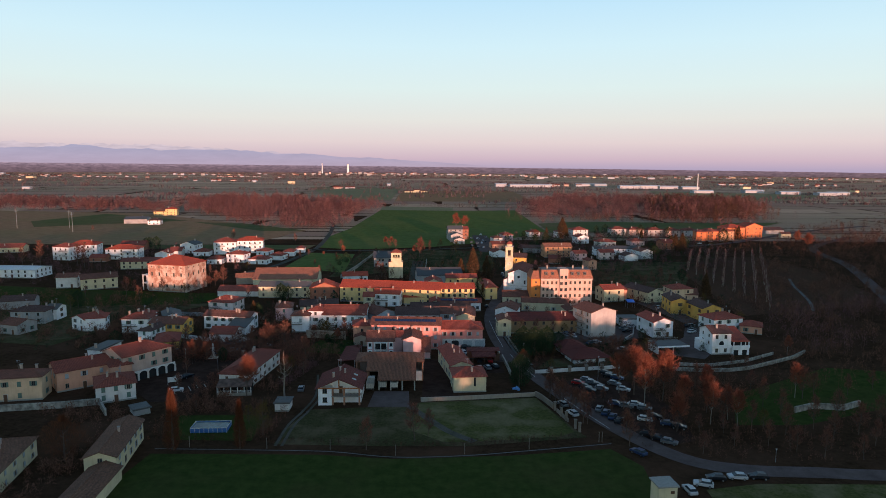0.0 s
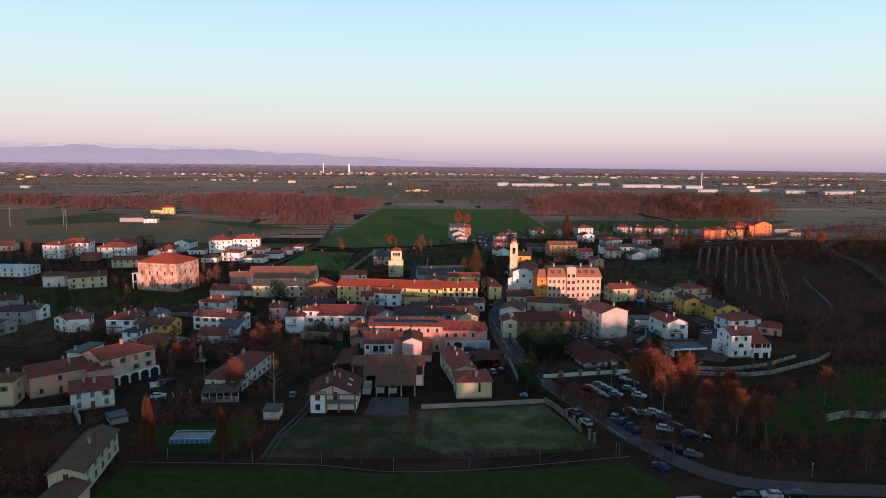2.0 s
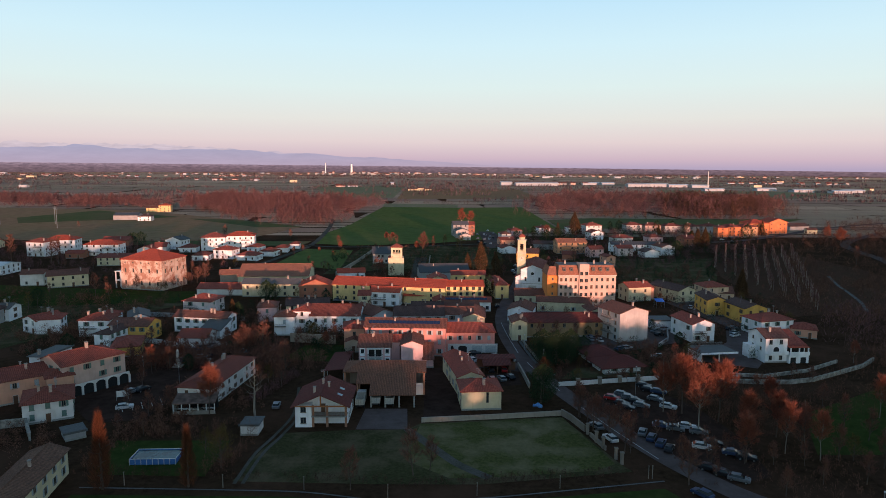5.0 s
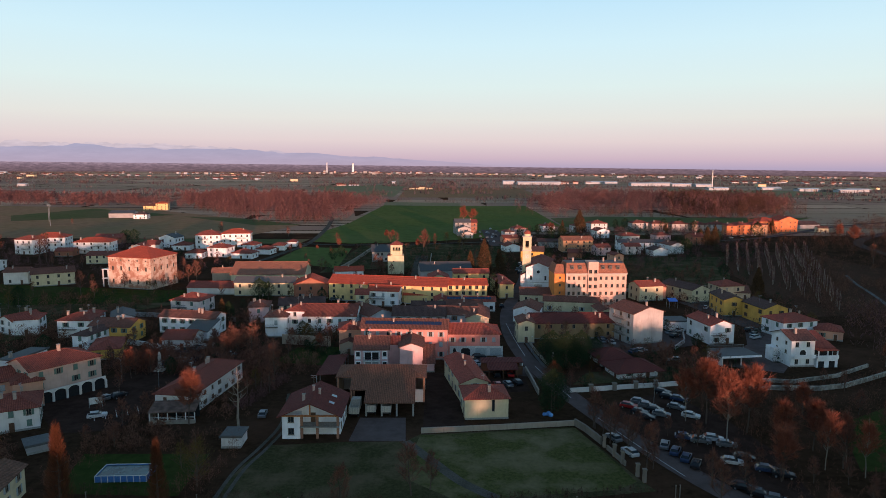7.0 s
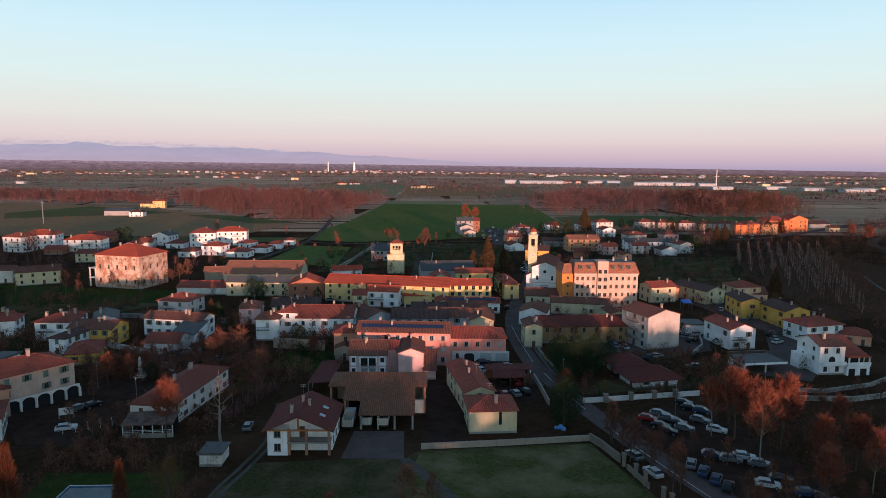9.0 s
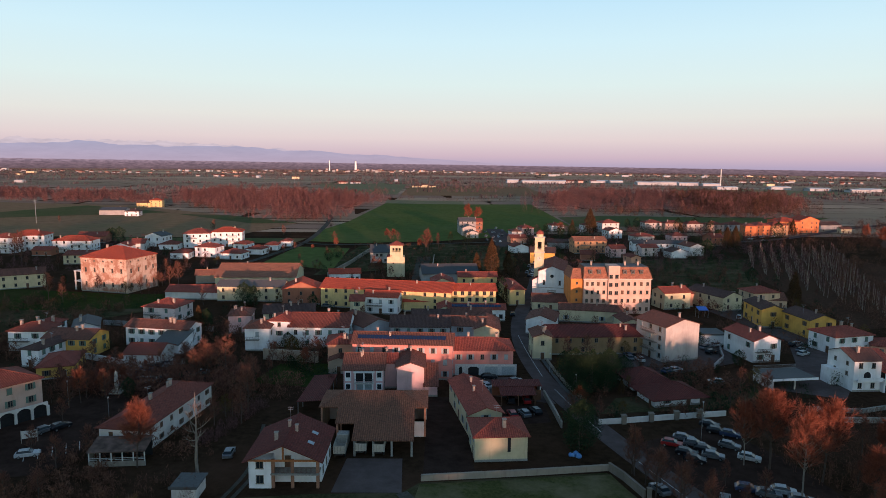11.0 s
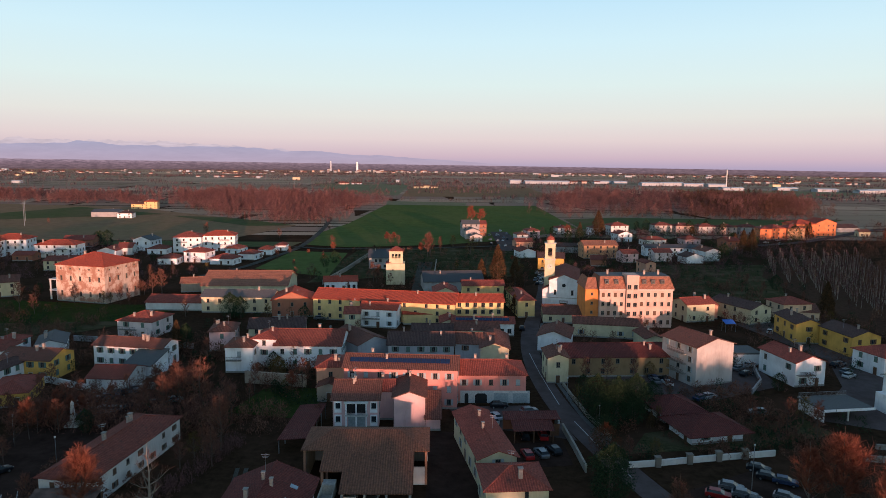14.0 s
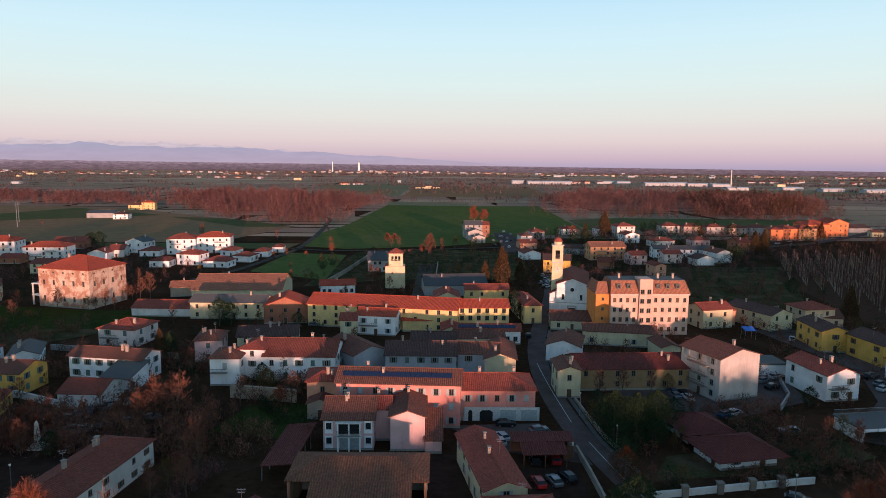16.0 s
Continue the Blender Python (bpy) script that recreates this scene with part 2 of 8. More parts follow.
WIN = {k: (window_mesh(*k), pane_mesh(*k), window_mesh(*k, far=True)) for k in ((1.0, 1.4), (0.8, 1.0), (1.3, 1.5), (0.7, 0.6), (0.9, 1.9))}
SHUT = {(k, c): shutter_mesh(k[0] / 2, k[1], mm) for k in WIN for c, mm in (("green", M_GREEN), ("grey", M_GREY), ("brown", M_BROWN))}


def window(parent, size, m, far, shut="", closed=False):
    frame_me, pane_me, far_me = WIN[size]
    if far:
        return shared("window", far_me, parent, m)
    ob = shared("window", frame_me, parent, m)
    shared("pane", pane_me, ob, Matrix())
    if shut:
        for s in (-1, 1):
            x = s * size[0] * (0.25 if closed else 0.77)
            shared("shutter", SHUT[(size, shut)], ob, pose(x, -0.075 if closed else -0.01, 0))
    return ob


def chimney_mesh(k):
    bm = bmesh.new()
    w = 0.45 + 0.1 * k
    box(bm, -w / 2, w / 2, -w / 2, w / 2, -0.8, 0.9 + 0.2 * k)
    for s in (-1, 1):
        for q in (-1, 1):
            box(bm, s * w * 0.38 - 0.06, s * w * 0.38 + 0.06, q * w * 0.38 - 0.06, q * w * 0.38 + 0.06, 0.9 + 0.2 * k, 1.15 + 0.2 * k)
    box(bm, -w / 2 - 0.1, w / 2 + 0.1, -w / 2 - 0.1, w / 2 + 0.1, 1.15 + 0.2 * k, 1.25 + 0.2 * k, 1)
    return mesh_of("chimney", bm, M_CHIM, M_CONC)


CHIMNEYS = [chimney_mesh(k) for k in range(3)]


def antenna_mesh():
    bm = bmesh.new()
    rod(bm, (0, 0, -0.6), (0, 0, 2.6), 0.03, 0.025, 4)
    for z, r in ((2.5, 0.6), (2.1, 0.45)):
        box(bm, -r, r, -0.02, 0.02, z, z + 0.04)
        for k in range(-3, 4):
            box(bm, k * r / 3 - 0.012, k * r / 3 + 0.012, -0.25, 0.25, z + 0.041, z + 0.06)
    return mesh_of("antenna", bm, M_METAL)


ANTENNA = antenna_mesh()


def railing_mesh(w):
    bm = bmesh.new()
    for z in (0.05, 0.95):
        box(bm, -w / 2, w / 2, -0.03, 0.03, z, z + 0.06)
    k = int(w / 0.22)
    for i in range(k + 1):
        x = -w / 2 + 0.03 + i * (w - 0.06) / k
        box(bm, x - 0.015, x + 0.015, -0.015, 0.015, 0.11, 0.95)
    return bm


# ---- houses ----
HOUSES = []
HOUSE_ROOTS = []


def roof_height(roof, x, y, w, d, e, p):
    """Height of the roof's upper side over the local place (x, y)."""
    if roof == "gx":
        return e + p * (d / 2 - abs(y))
    if roof == "gy":
        return e + p * (w / 2 - abs(x))
    if roof == "shed":
        return e + p * (y + d / 2)
    if roof == "flat":
        return e
    return e + p * min(d / 2 - abs(y), w / 2 - abs(x) if roof == "hip" else (w / 2 - x if w >= d else 99))


def roof_part(roof, w, d, e, p, parent, tile, o=0.5):
    bm, rb = bmesh.new(), bmesh.new()
    W, D = w / 2 + o, d / 2 + o
    z0, t = e - p * o + 0.16, 0.16
    if roof == "gx":
        zr = z0 + p * D
        slab(bm, ((-W, -D, z0), (W, -D, z0), (W, 0, zr), (-W, 0, zr)), t)
        slab(bm, ((W, D, z0), (-W, D, z0), (-W, 0, zr), (W, 0, zr)), t)
        rod(rb, (-W, 0, zr), (W, 0, zr), 0.13, 0.13, 6, cap=True)
    elif roof == "gy":
        zr = z0 + p * W
        slab(bm, ((W, -D, z0), (W, D, z0), (0, D, zr), (0, -D, zr)), t)
        slab(bm, ((-W, D, z0), (-W, -D, z0), (0, -D, zr), (0, D, zr)), t)
        rod(rb, (0, -D, zr), (0, D, zr), 0.13, 0.13, 6, cap=True)
    elif roof in ("hip", "hipr"):
        if w >= d:
            h = D
            zr = z0 + p * h
            a = -W + h if roof == "hip" else -W
            a, c = min(a, 0), max(W - h, 0)
            slab(bm, ((-W, -D, z0), (W, -D, z0), (c, 0, zr), (a, 0, zr)), t)
            slab(bm, ((W, D, z0), (-W, D, z0), (a, 0, zr), (c, 0, zr)), t)
            slab(bm, ((W, -D, z0), (W, D, z0), (c, 0, zr)), t)
            if roof == "hip":
                slab(bm, ((-W, D, z0), (-W, -D, z0), (a, 0, zr)), t)
            ends = ((a, 0, zr), (c, 0, zr))
        else:
            h = W
            zr = z0 + p * h
            a, c = -D + h, D - h
            slab(bm, ((-W, -D, z0), (W, -D, z0), (0, a, zr)), t)
            slab(bm, ((W, D, z0), (-W, D, z0), (0, c, zr)), t)
            slab(bm, ((W, -D, z0), (W, D, z0), (0, c, zr), (0, a, zr)), t)
            slab(bm, ((-W, D, z0), (-W, -D, z0), (0, a, zr), (0, c, zr)), t)
            ends = ((0, a, zr), (0, c, zr))
        if (Vector(ends[1]) - Vector(ends[0])).length > 0.2:
            rod(rb, *ends, 0.13, 0.13, 6, cap=True)
        for x, y in ((-W, -D), (W, -D), (W, D), (-W, D)):
            if roof == "hipr" and x < 0 and w >= d:
                continue
            q = ends[0] if (x < 0 if w >= d else y < 0) else ends[1]
            rod(rb, (x, y, z0), q, 0.1, 0.12, 5)
    elif roof == "shed":
        zr = z0 + p * 2 * D
        slab(bm, ((-W, -D, z0), (W, -D, z0), (W, D, zr), (-W, D, zr)), t)
    else:
        slab(bm, ((-W, -D, e + 0.2), (W, -D, e + 0.2), (W, D, e + 0.2), (-W, D, e + 0.2)), 0.2)
        box(bm, -W, W, -D, -D + 0.15, e + 0.21, e + 0.5)
    bmesh.ops.remove_doubles(bm, verts=bm.verts, dist=0.002)
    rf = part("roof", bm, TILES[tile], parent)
    if rb.verts:
        part("ridge_tiles", rb, TILES[tile], rf)
    return rf


def wall_part(roof, w, d, e, p, parent, wall):
    bm = bmesh.new()
    X, Y = w / 2, d / 2
    lo = [bm.verts.new(q) for q in ((-X, -Y, -0.5), (X, -Y, -0.5), (X, Y, -0.5), (-X, Y, -0.5))]
    zs = [e + p * d if roof == "shed" and i > 1 else e for i in range(4)]
    hi = [bm.verts.new((v.co.x, v.co.y, z)) for v, z in zip(lo, zs)]
    tops = {}
    if roof == "gx":
        tops = {1: (X, 0, e + p * Y), 3: (-X, 0, e + p * Y)}
    elif roof == "gy":
        tops = {0: (0, -Y, e + p * X), 2: (0, Y, e + p * X)}
    elif roof == "hipr" and w >= d:
        tops = {3: (-X, 0, e + p * Y)}
    for i in range(4):
        j = (i + 1) % 4
        ring = [lo[i], lo[j], hi[j]]
        if i in tops:
            ring.append(bm.verts.new(tops[i]))
        bm.faces.new(ring + [hi[i]])
    if roof == "flat":
        bm.faces.new(hi)
    box(bm, -X - 0.05, X + 0.05, -Y - 0.05, -Y + 0.02, -0.5, 0.45, 1)
    return part("wall", bm, [WALLS[wall], M_CONC], parent)


def face_frames(w, d):
    """The four outer faces: pose of the face's middle foot, width, and its outward normal."""
    return ((pose(0, -d / 2, 0), w), (pose(w / 2, 0, 0, 0, 0, 90), d), (pose(0, d / 2, 0, 0, 0, 180), w), (pose(-w / 2, 0, 0, 0, 0, -90), d))


def house(x, y, rot, w, d, e, roof, wall, tile, storeys, pitch=0.36, win="", shops=0, solar=0, balc=0, eave=0.0, label="", name="house"):
    rng = random.Random(int(x * 13 + y * 7))
    root = new(name)
    root.matrix_basis = pose(x, y, 0, 0, 0, rot)
    word = WALL_WORDS.get(wall, wall)
    what = {1: "low", 2: "two-storey", 3: "three-storey", 4: "four-storey"}[storeys]
    use = "outbuilding" if win == "none" and e < 5 else "house"
    tagged(root, label or f"{what} {word} {use} under {TILE_WORDS[tile]}", "outbuilding" if use != "house" else "house", "village houses")
    far = y > 325
    wall_part(roof, w, d, e, pitch, root, wall)
    rf = roof_part(roof, w, d, e, pitch, root, tile, eave or (0.5 if e > 3.5 else 0.35))
    H = (e - 0.2) / storeys
    kind = {"big": (1.3, 1.5), "palace": (0.9, 1.9), "long": (1.3, 1.5)}.get(win, (1.0, 1.4) if H > 2.3 else (0.8, 1.0))
    shut = rng.choice(("green", "grey", "brown")) if win not in ("big", "palace", "long", "band") else ""
    if win == "shutter":
        shut = "grey" if wall == "pink" else "green"
    gap = {"big": 2.6, "long": 2.2, "palace": 4.1, "shutter": 3.0, "band": 3.6}.get(win, 3.7)
    for i, (m, fw) in enumerate(face_frames(w, d)):
        if win == "none" or (win == "side" and i == 0) or (i == 2 and (far or y > 300)):
            continue
        world_n = (root.matrix_basis.to_3x3() @ m.to_3x3() @ Vector((0, -1, 0)))
        if far and world_n.dot(Vector((-x, 60 - y, 0))) < 0:
            continue
        if win == "slit" and i == 0:
            slit = bmesh.new()
            box(slit, -0.3, 0.3, -0.06, -0.003, 1.9, 4.6)
            part("slit_window", slit, M_GLASS, root, "tall narrow dark window", m @ pose(fw * 0.15, 0, 0))
            continue
        cols = max(1, int((fw - 0.8) / gap))
        for s in range(storeys):
            for c in range(cols):
                if rng.random() < 0.12 and win not in ("shutter", "palace", "big"):
                    continue
                px = (c - (cols - 1) / 2) * (fw - 0.6) / cols
                z = s * H + (0.95 if H > 2.3 else 0.7)
                size = kind
                if win == "palace":
                    size = ((0.9, 1.9), (0.9, 1.9), (0.7, 0.6))[s]
                    z = (2.4, 8.4, 12.9)[s]
                if s == 0 and c == cols // 2 and i in (0, 3) and win not in ("palace",):
                    dm = m @ pose(px, 0, 0)
                    shared("door", DOOR, root, dm)
                    continue
                if shops and i == 0 and s == 0:
                    continue
                window(root, size, m @ pose(px, 0, z), far, shut if rng.random() < 0.85 else "", rng.random() < 0.4)
    if e > 3.6 or storeys > 1:
        for k in range(1 if far or win == "none" else rng.choice((1, 2, 2, 3))):
            cx, cy = rng.uniform(-0.35, 0.35) * w, rng.uniform(-0.3, 0.3) * d
            z = roof_height(roof, cx, cy, w, d, e, pitch) + 0.15
            shared("chimney", rng.choice(CHIMNEYS), rf, pose(cx, cy, z))
        if not far and rng.random() < 0.6 and win != "none":
            cx = rng.uniform(-0.3, 0.3) * w
            shared("antenna", ANTENNA, rf, pose(cx, 0, roof_height(roof, cx, 0, w, d, e, pitch) + 0.15, 0, 0, rng.uniform(0, 180)))
    if win in ("balcony", "redawn", "loggia") or balc:
        faces = face_frames(w, d)
        m, fw = faces[3] if balc else faces[0]
        for s in range(1, storeys):
            bw = min(fw * 0.55, 6.0)
            off = 0 if balc else rng.choice((-0.18, 0.18)) * fw
            bm = bmesh.new()
            box(bm, -bw / 2, bw / 2, -1.25, -0.003, -0.18, 0)
            bal = part("balcony", bm, M_CONC, root, "concrete balcony slab", m @ pose(off, 0, s * H + 0.15))
            part("railing", railing_mesh(bw), M_IRON if not balc else M_BROWN, bal, "dark metal railing", pose(0, -1.2, 0))
    if solar:
        z = roof_height(roof, 0, -d * 0.25, w, d, e, pitch) + 0.24
        k = int((w - 2) / 1.1)
        for i in range(k):
            shared("solar_panel", SOLAR, rf, pose(-w / 2 + 1 + i * 1.1, -d * 0.25 - 0.7, z - 0.7 * pitch, math.degrees(math.atan(pitch)), 0, 0), "dark blue solar panel")
    HOUSE_ROOTS.append(root)
    HOUSES.append((x, y, radians(rot), w / 2 + 1.0, d / 2 + 1.0))
    return root


def door_mesh():
    bm = bmesh.new()
    box(bm, -0.6, 0.6, -0.05, 0, 0, 2.2, 1)
    box(bm, -0.5, 0.5, -0.08, -0.05, 0, 2.1)
    for z in (0.25, 1.2):
        box(bm, -0.35, 0.35, -0.095, -0.08, z, z + 0.75)
    return mesh_of("door", bm, M_BROWN, M_STONE)


DOOR = door_mesh()
sbm = bmesh.new()
box(sbm, 0.03, 1.07, 0, 1.6, 0, 0.06)
SOLAR = mesh_of("solar_panel", sbm, M_SOLAR)


# ---- the land ----
def grassy(name, a, c, bare, scale=0.06, amount=0.6, relief=0.5):
    m, n, l, b = mat(name, 1.0)
    b.inputs["Specular IOR Level"].default_value = 0.0
    p = geo_pos(n)
    base = ramp(n, l, noise_tex(n, l, p, scale * 12, 6, 0.7), [(0.35, a), (0.65, c)])
    worn = ramp(n, l, noise_tex(n, l, p, scale, 5, 0.6), [(0.45, (0, 0, 0)), (0.68, (amount,) * 3)])
    l.new(mixed(n, l, base, bare, worn), b.inputs["Base Color"])
    bumped(n, l, b, noise_tex(n, l, p, 4.0, 5, 0.7), relief, 0.12)
    return m


M_LAND = grassy("village_soil_and_grass", (0.028, 0.017, 0.010), (0.058, 0.033, 0.020), (0.082, 0.043, 0.028), 0.05, 0.8)
M_MEADOW = grassy("winter_wheat_meadow", (0.080, 0.104, 0.034), (0.118, 0.146, 0.048), (0.150, 0.146, 0.062), 0.012, 0.4)
M_CROP = grassy("thin_winter_crop", (0.080, 0.092, 0.040), (0.115, 0.122, 0.055), (0.150, 0.115, 0.068), 0.015, 0.8)
M_ORCHARD = grassy("rough_orchard_ground", (0.034, 0.036, 0.016), (0.072, 0.066, 0.032), (0.125, 0.092, 0.058), 0.12, 0.85)
M_LAWN = grassy("rough_lawn", (0.046, 0.052, 0.018), (0.098, 0.096, 0.036), (0.18, 0.145, 0.088), 0.11, 0.85)
M_FIELD = grassy("short_green_crop", (0.026, 0.040, 0.011), (0.046, 0.062, 0.018), (0.072, 0.056, 0.027), 0.03, 0.45)
M_SOIL = grassy("ploughed_soil", (0.215, 0.128, 0.076), (0.300, 0.184, 0.110), (0.215, 0.164, 0.082), 0.01, 0.6)
M_BROWN_SOIL = grassy("dark_plantation_soil", (0.058, 0.031, 0.021), (0.098, 0.053, 0.036), (0.070, 0.046, 0.028), 0.05, 0.6)
M_STUBBLE = grassy("pale_stubble", (0.168, 0.161, 0.098), (0.238, 0.217, 0.133), (0.168, 0.175, 0.091), 0.01, 0.6)
M_FIELDS, n_, l_, b_ = mat("far_fields", 1.0)
gi = n_.new("ShaderNodeNewGeometry")
fc = ramp(n_, l_, gi.outputs["Random Per Island"], [(0.0, (0.195, 0.105, 0.072)), (0.18, (0.280, 0.165, 0.112)), (0.34, (0.170, 0.142, 0.072)), (0.5, (0.420, 0.295, 0.180)), (0.64, (0.240, 0.190, 0.098)), (0.78, (0.315, 0.200, 0.130)), (0.92, (0.490, 0.350, 0.220))])
fc = mixed(n_, l_, fc, (0.165, 0.105, 0.080), ramp(n_, l_, noise_tex(n_, l_, gi.outputs["Position"], 0.03, 5, 0.7), [(0.5, (0, 0, 0)), (0.75, (0.6, 0.6, 0.6))]))
l_.new(mixed(n_, l_, fc, (0.200, 0.124, 0.086), noise_tex(n_, l_, gi.outputs["Position"], 0.008, 6, 0.7)), b_.inputs["Base Color"])


def asphalt(name, a, c):
    m, n, l, b = mat(name, 0.9)
    b.inputs["Specular IOR Level"].default_value = 0.0
    p = geo_pos(n)
    base = ramp(n, l, noise_tex(n, l, p, 0.25, 6, 0.7), [(0.35, a), (0.65, c)])
    l.new(mixed(n, l, base, tuple(v * 0.6 for v in a), ramp(n, l, noise_tex(n, l, p, 1.4, 5, 0.8), [(0.6, (0, 0, 0)), (0.72, (0.6,) * 3)])), b.inputs["Base Color"])
    bumped(n, l, b, noise_tex(n, l, p, 12, 3), 0.3, 0.02)
    return m


M_ROAD = asphalt("worn_asphalt", (0.088, 0.066, 0.062), (0.128, 0.098, 0.092))
M_YARD = asphalt("dark_gravel_yard", (0.032, 0.019, 0.015), (0.060, 0.036, 0.028))
M_PAVE = asphalt("pale_paving", (0.10, 0.097, 0.094), (0.15, 0.145, 0.14))
M_LINE = plain("road_marking_paint", (0.55, 0.55, 0.54), 0.8)
M_TRACK = grassy("earth_track", (0.075, 0.068, 0.06), (0.115, 0.105, 0.09), (0.04, 0.04, 0.025), 0.2, 0.6)

bm = bmesh.new()
bmesh.ops.create_grid(bm, x_segments=40, y_segments=40, size=4900)
tagged(part("ground", bm, M_LAND, None), "dark winter soil and rough grass between houses", "ground", kind="structure")


def sheet(name, label, pts, material, z, category="field"):
    bm = bmesh.new()
    top = [bm.verts.new((x, y, z)) for x, y in pts]
    f = bm.faces.new(top)
    if f.normal.z < 0:
        f.normal_flip()
    f.normal_update()
    if f.normal.z < 0:
        bmesh.ops.reverse_faces(bm, faces=[f])
    bmesh.ops.triangulate(bm, faces=bm.faces[:])
    return tagged(part(name, bm, material, None), label, category, kind="structure")


def ribbon(name, label, pts, width, material, z, category="road", bend=5):
    """A road along a smooth line through pts."""
    P = [Vector((*p, 0)) for p in pts]
    line = []
    for i in range(len(P) - 1):
        a, b, c, d = P[max(i - 1, 0)], P[i], P[i + 1], P[min(i + 2, len(P) - 1)]
        for k in range(bend):
            t = k / bend
            line.append(0.5 * ((2 * b) + (c - a) * t + (2 * a - 5 * b + 4 * c - d) * t * t + (3 * b - a - 3 * c + d) * t ** 3))
    line.append(P[-1])
    bm = bmesh.new()
    last = None
    for i, p in enumerate(line):
        d = (line[min(i + 1, len(line) - 1)] - line[max(i - 1, 0)]).normalized()
        s = Vector((-d.y, d.x, 0)) * width / 2
        row = [bm.verts.new((*(p + s).xy, z)), bm.verts.new((*(p - s).xy, z))]
        if last:
            bm.faces.new((last[1], row[1], row[0], last[0]))
        last = row
    return tagged(part(name, bm, material, None), label, category, kind="structure")


def fields():
    """Parcels of farmland out to the horizon, one island each."""
    rng = random.Random(21)
    verts, faces = [], []
    y = 600.0
    while y < 4700:
        dy = rng.uniform(0.035, 0.10) * y
        x = -0.85 * y - 150
        while x < 0.85 * y + 150:
            dx = rng.uniform(0.08, 0.30) * y
            i = len(verts)
            sk = rng.uniform(-12, 12)
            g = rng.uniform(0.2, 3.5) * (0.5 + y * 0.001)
            verts.extend(((x + g, y + g, 0.12), (x + dx - g, y + g + sk * 0.3, 0.12), (x + dx - g + sk, y + dy - g, 0.12), (x + g + sk, y + dy - g, 0.12)))
            faces.append((i, i + 1, i + 2, i + 3))
            x += dx
        y += dy
    me = bpy.data.meshes.new("farm_fields")
    me.from_pydata(verts, [], faces)
    me.materials.append(M_FIELDS)
    tagged(new("farm_fields", me), "patchwork of winter fields out to the horizon", "fields", kind="stuff")


fields()
sheet("meadow", "large bright green winter meadow", [(-89, 543), (-91, 618), (-79, 702), (-66, 986), (37, 976), (135, 992), (126, 679), (61, 585), (6, 549), (-56, 531)], M_MEADOW, 0.30)
sheet("stubble_strip", "pale stubble strip beside the meadow", [(-70, 1071), (44, 1045), (41, 977), (-66, 986)], M_STUBBLE, 0.31)
sheet("small_meadow", "small green meadow beside the houses", [(-88, 512), (-53, 505), (-51, 418), (-93, 442)], M_MEADOW, 0.10)
sheet("ploughed_field", "brown ploughed field", [(-700, 960), (-369, 894), (-122, 680), (-150, 562), (-250, 556), (-368, 560), (-640, 600)], M_SOIL, 0.22)
sheet("green_strip", "green crop strip in the ploughed field", [(-453, 770), (-422, 886), (-281, 790), (-410, 702)], M_CROP, 0.34)
sheet("green_strip", "green crop strip below the wood", [(-266, 768), (-209, 759), (-122, 680), (-162, 670)], M_CROP, 0.34)
sheet("ploughed_field", "dark ploughed field beyond the meadow", [(-61, 1697), (222, 1698), (204, 1225), (-58, 1214)], M_SOIL, 0.30)
sheet("stubble_field", "pale dry field beyond the hedges", [(-330, 1900), (-70, 1880), (-66, 1240), (-190, 1300)], M_STUBBLE, 0.28)
sheet("stubble_field", "pale dry field beyond the wood", [(500, 1400), (700, 1300), (980, 1560), (600, 1760)], M_STUBBLE, 0.28)
sheet("crop_field", "short green crop field in the foreground", [(-72, 100), (-64, 156), (-45, 155.5), (-24, 155), (-6, 152.5), (22, 154), (47, 157.5), (52, 148), (51, 139), (46, 100)], M_FIELD, 0.04)
sheet("lawn", "walled garden lawn with worn patches", [(0, 189), (34.5, 193), (40.5, 168), (36, 165), (13, 162), (6, 162), (-3, 170)], M_LAWN, 0.05, "lawn")
sheet("lawn", "rough orchard grass beside the chalet", [(-31, 184), (-18, 185.5), (-3, 186), (0, 189.6), (34, 193.6), (37, 184), (41.5, 168), (43, 164.5), (12, 159.4), (-6, 159.6), (-36, 161), (-34, 175)], M_ORCHARD, 0.045, "lawn")
sheet("lawn", "green lawn round the pool", [(-67, 180), (-42, 180), (-42, 163), (-64, 164)], M_FIELD, 0.05, "lawn")
sheet("grass_bank", "grass bank beside the road", [(60, 100), (62, 137), (75, 139.5), (115, 138.5), (160, 135), (160, 100)], M_LAWN, 0.04, "lawn")
sheet("grass_bank", "grass slope on the valley floor", [(85, 172), (104, 172), (150, 190), (170, 215), (140, 222), (112, 205), (95, 195)], M_FIELD, 0.04, "lawn")
sheet("lawn", "dark grass below the old palace", [(-200, 315), (-110, 325), (-110, 352), (-150, 352), (-205, 345)], M_FIELD, 0.05, "lawn")
sheet("lawn", "dark green garden lawn behind the barn", [(-44, 242), (-26, 238), (-24, 258), (-40, 258)], M_FIELD, 0.05, "lawn")
sheet("lawn", "rough green lawn before the white villa", [(40, 222), (70, 226), (86, 232), (84, 240), (68, 238), (46, 232)], M_ORCHARD, 0.05, "lawn")
sheet("lawn", "garden lawn beside the palace", [(-240, 340), (-160, 330), (-100, 330), (-96, 345), (-150, 356), (-240, 372)], M_FIELD, 0.045, "lawn")
sheet("lawn", "grass between the villas and the field", [(-260, 535), (-95, 530), (-92, 560), (-250, 556)], M_CROP, 0.06, "lawn")
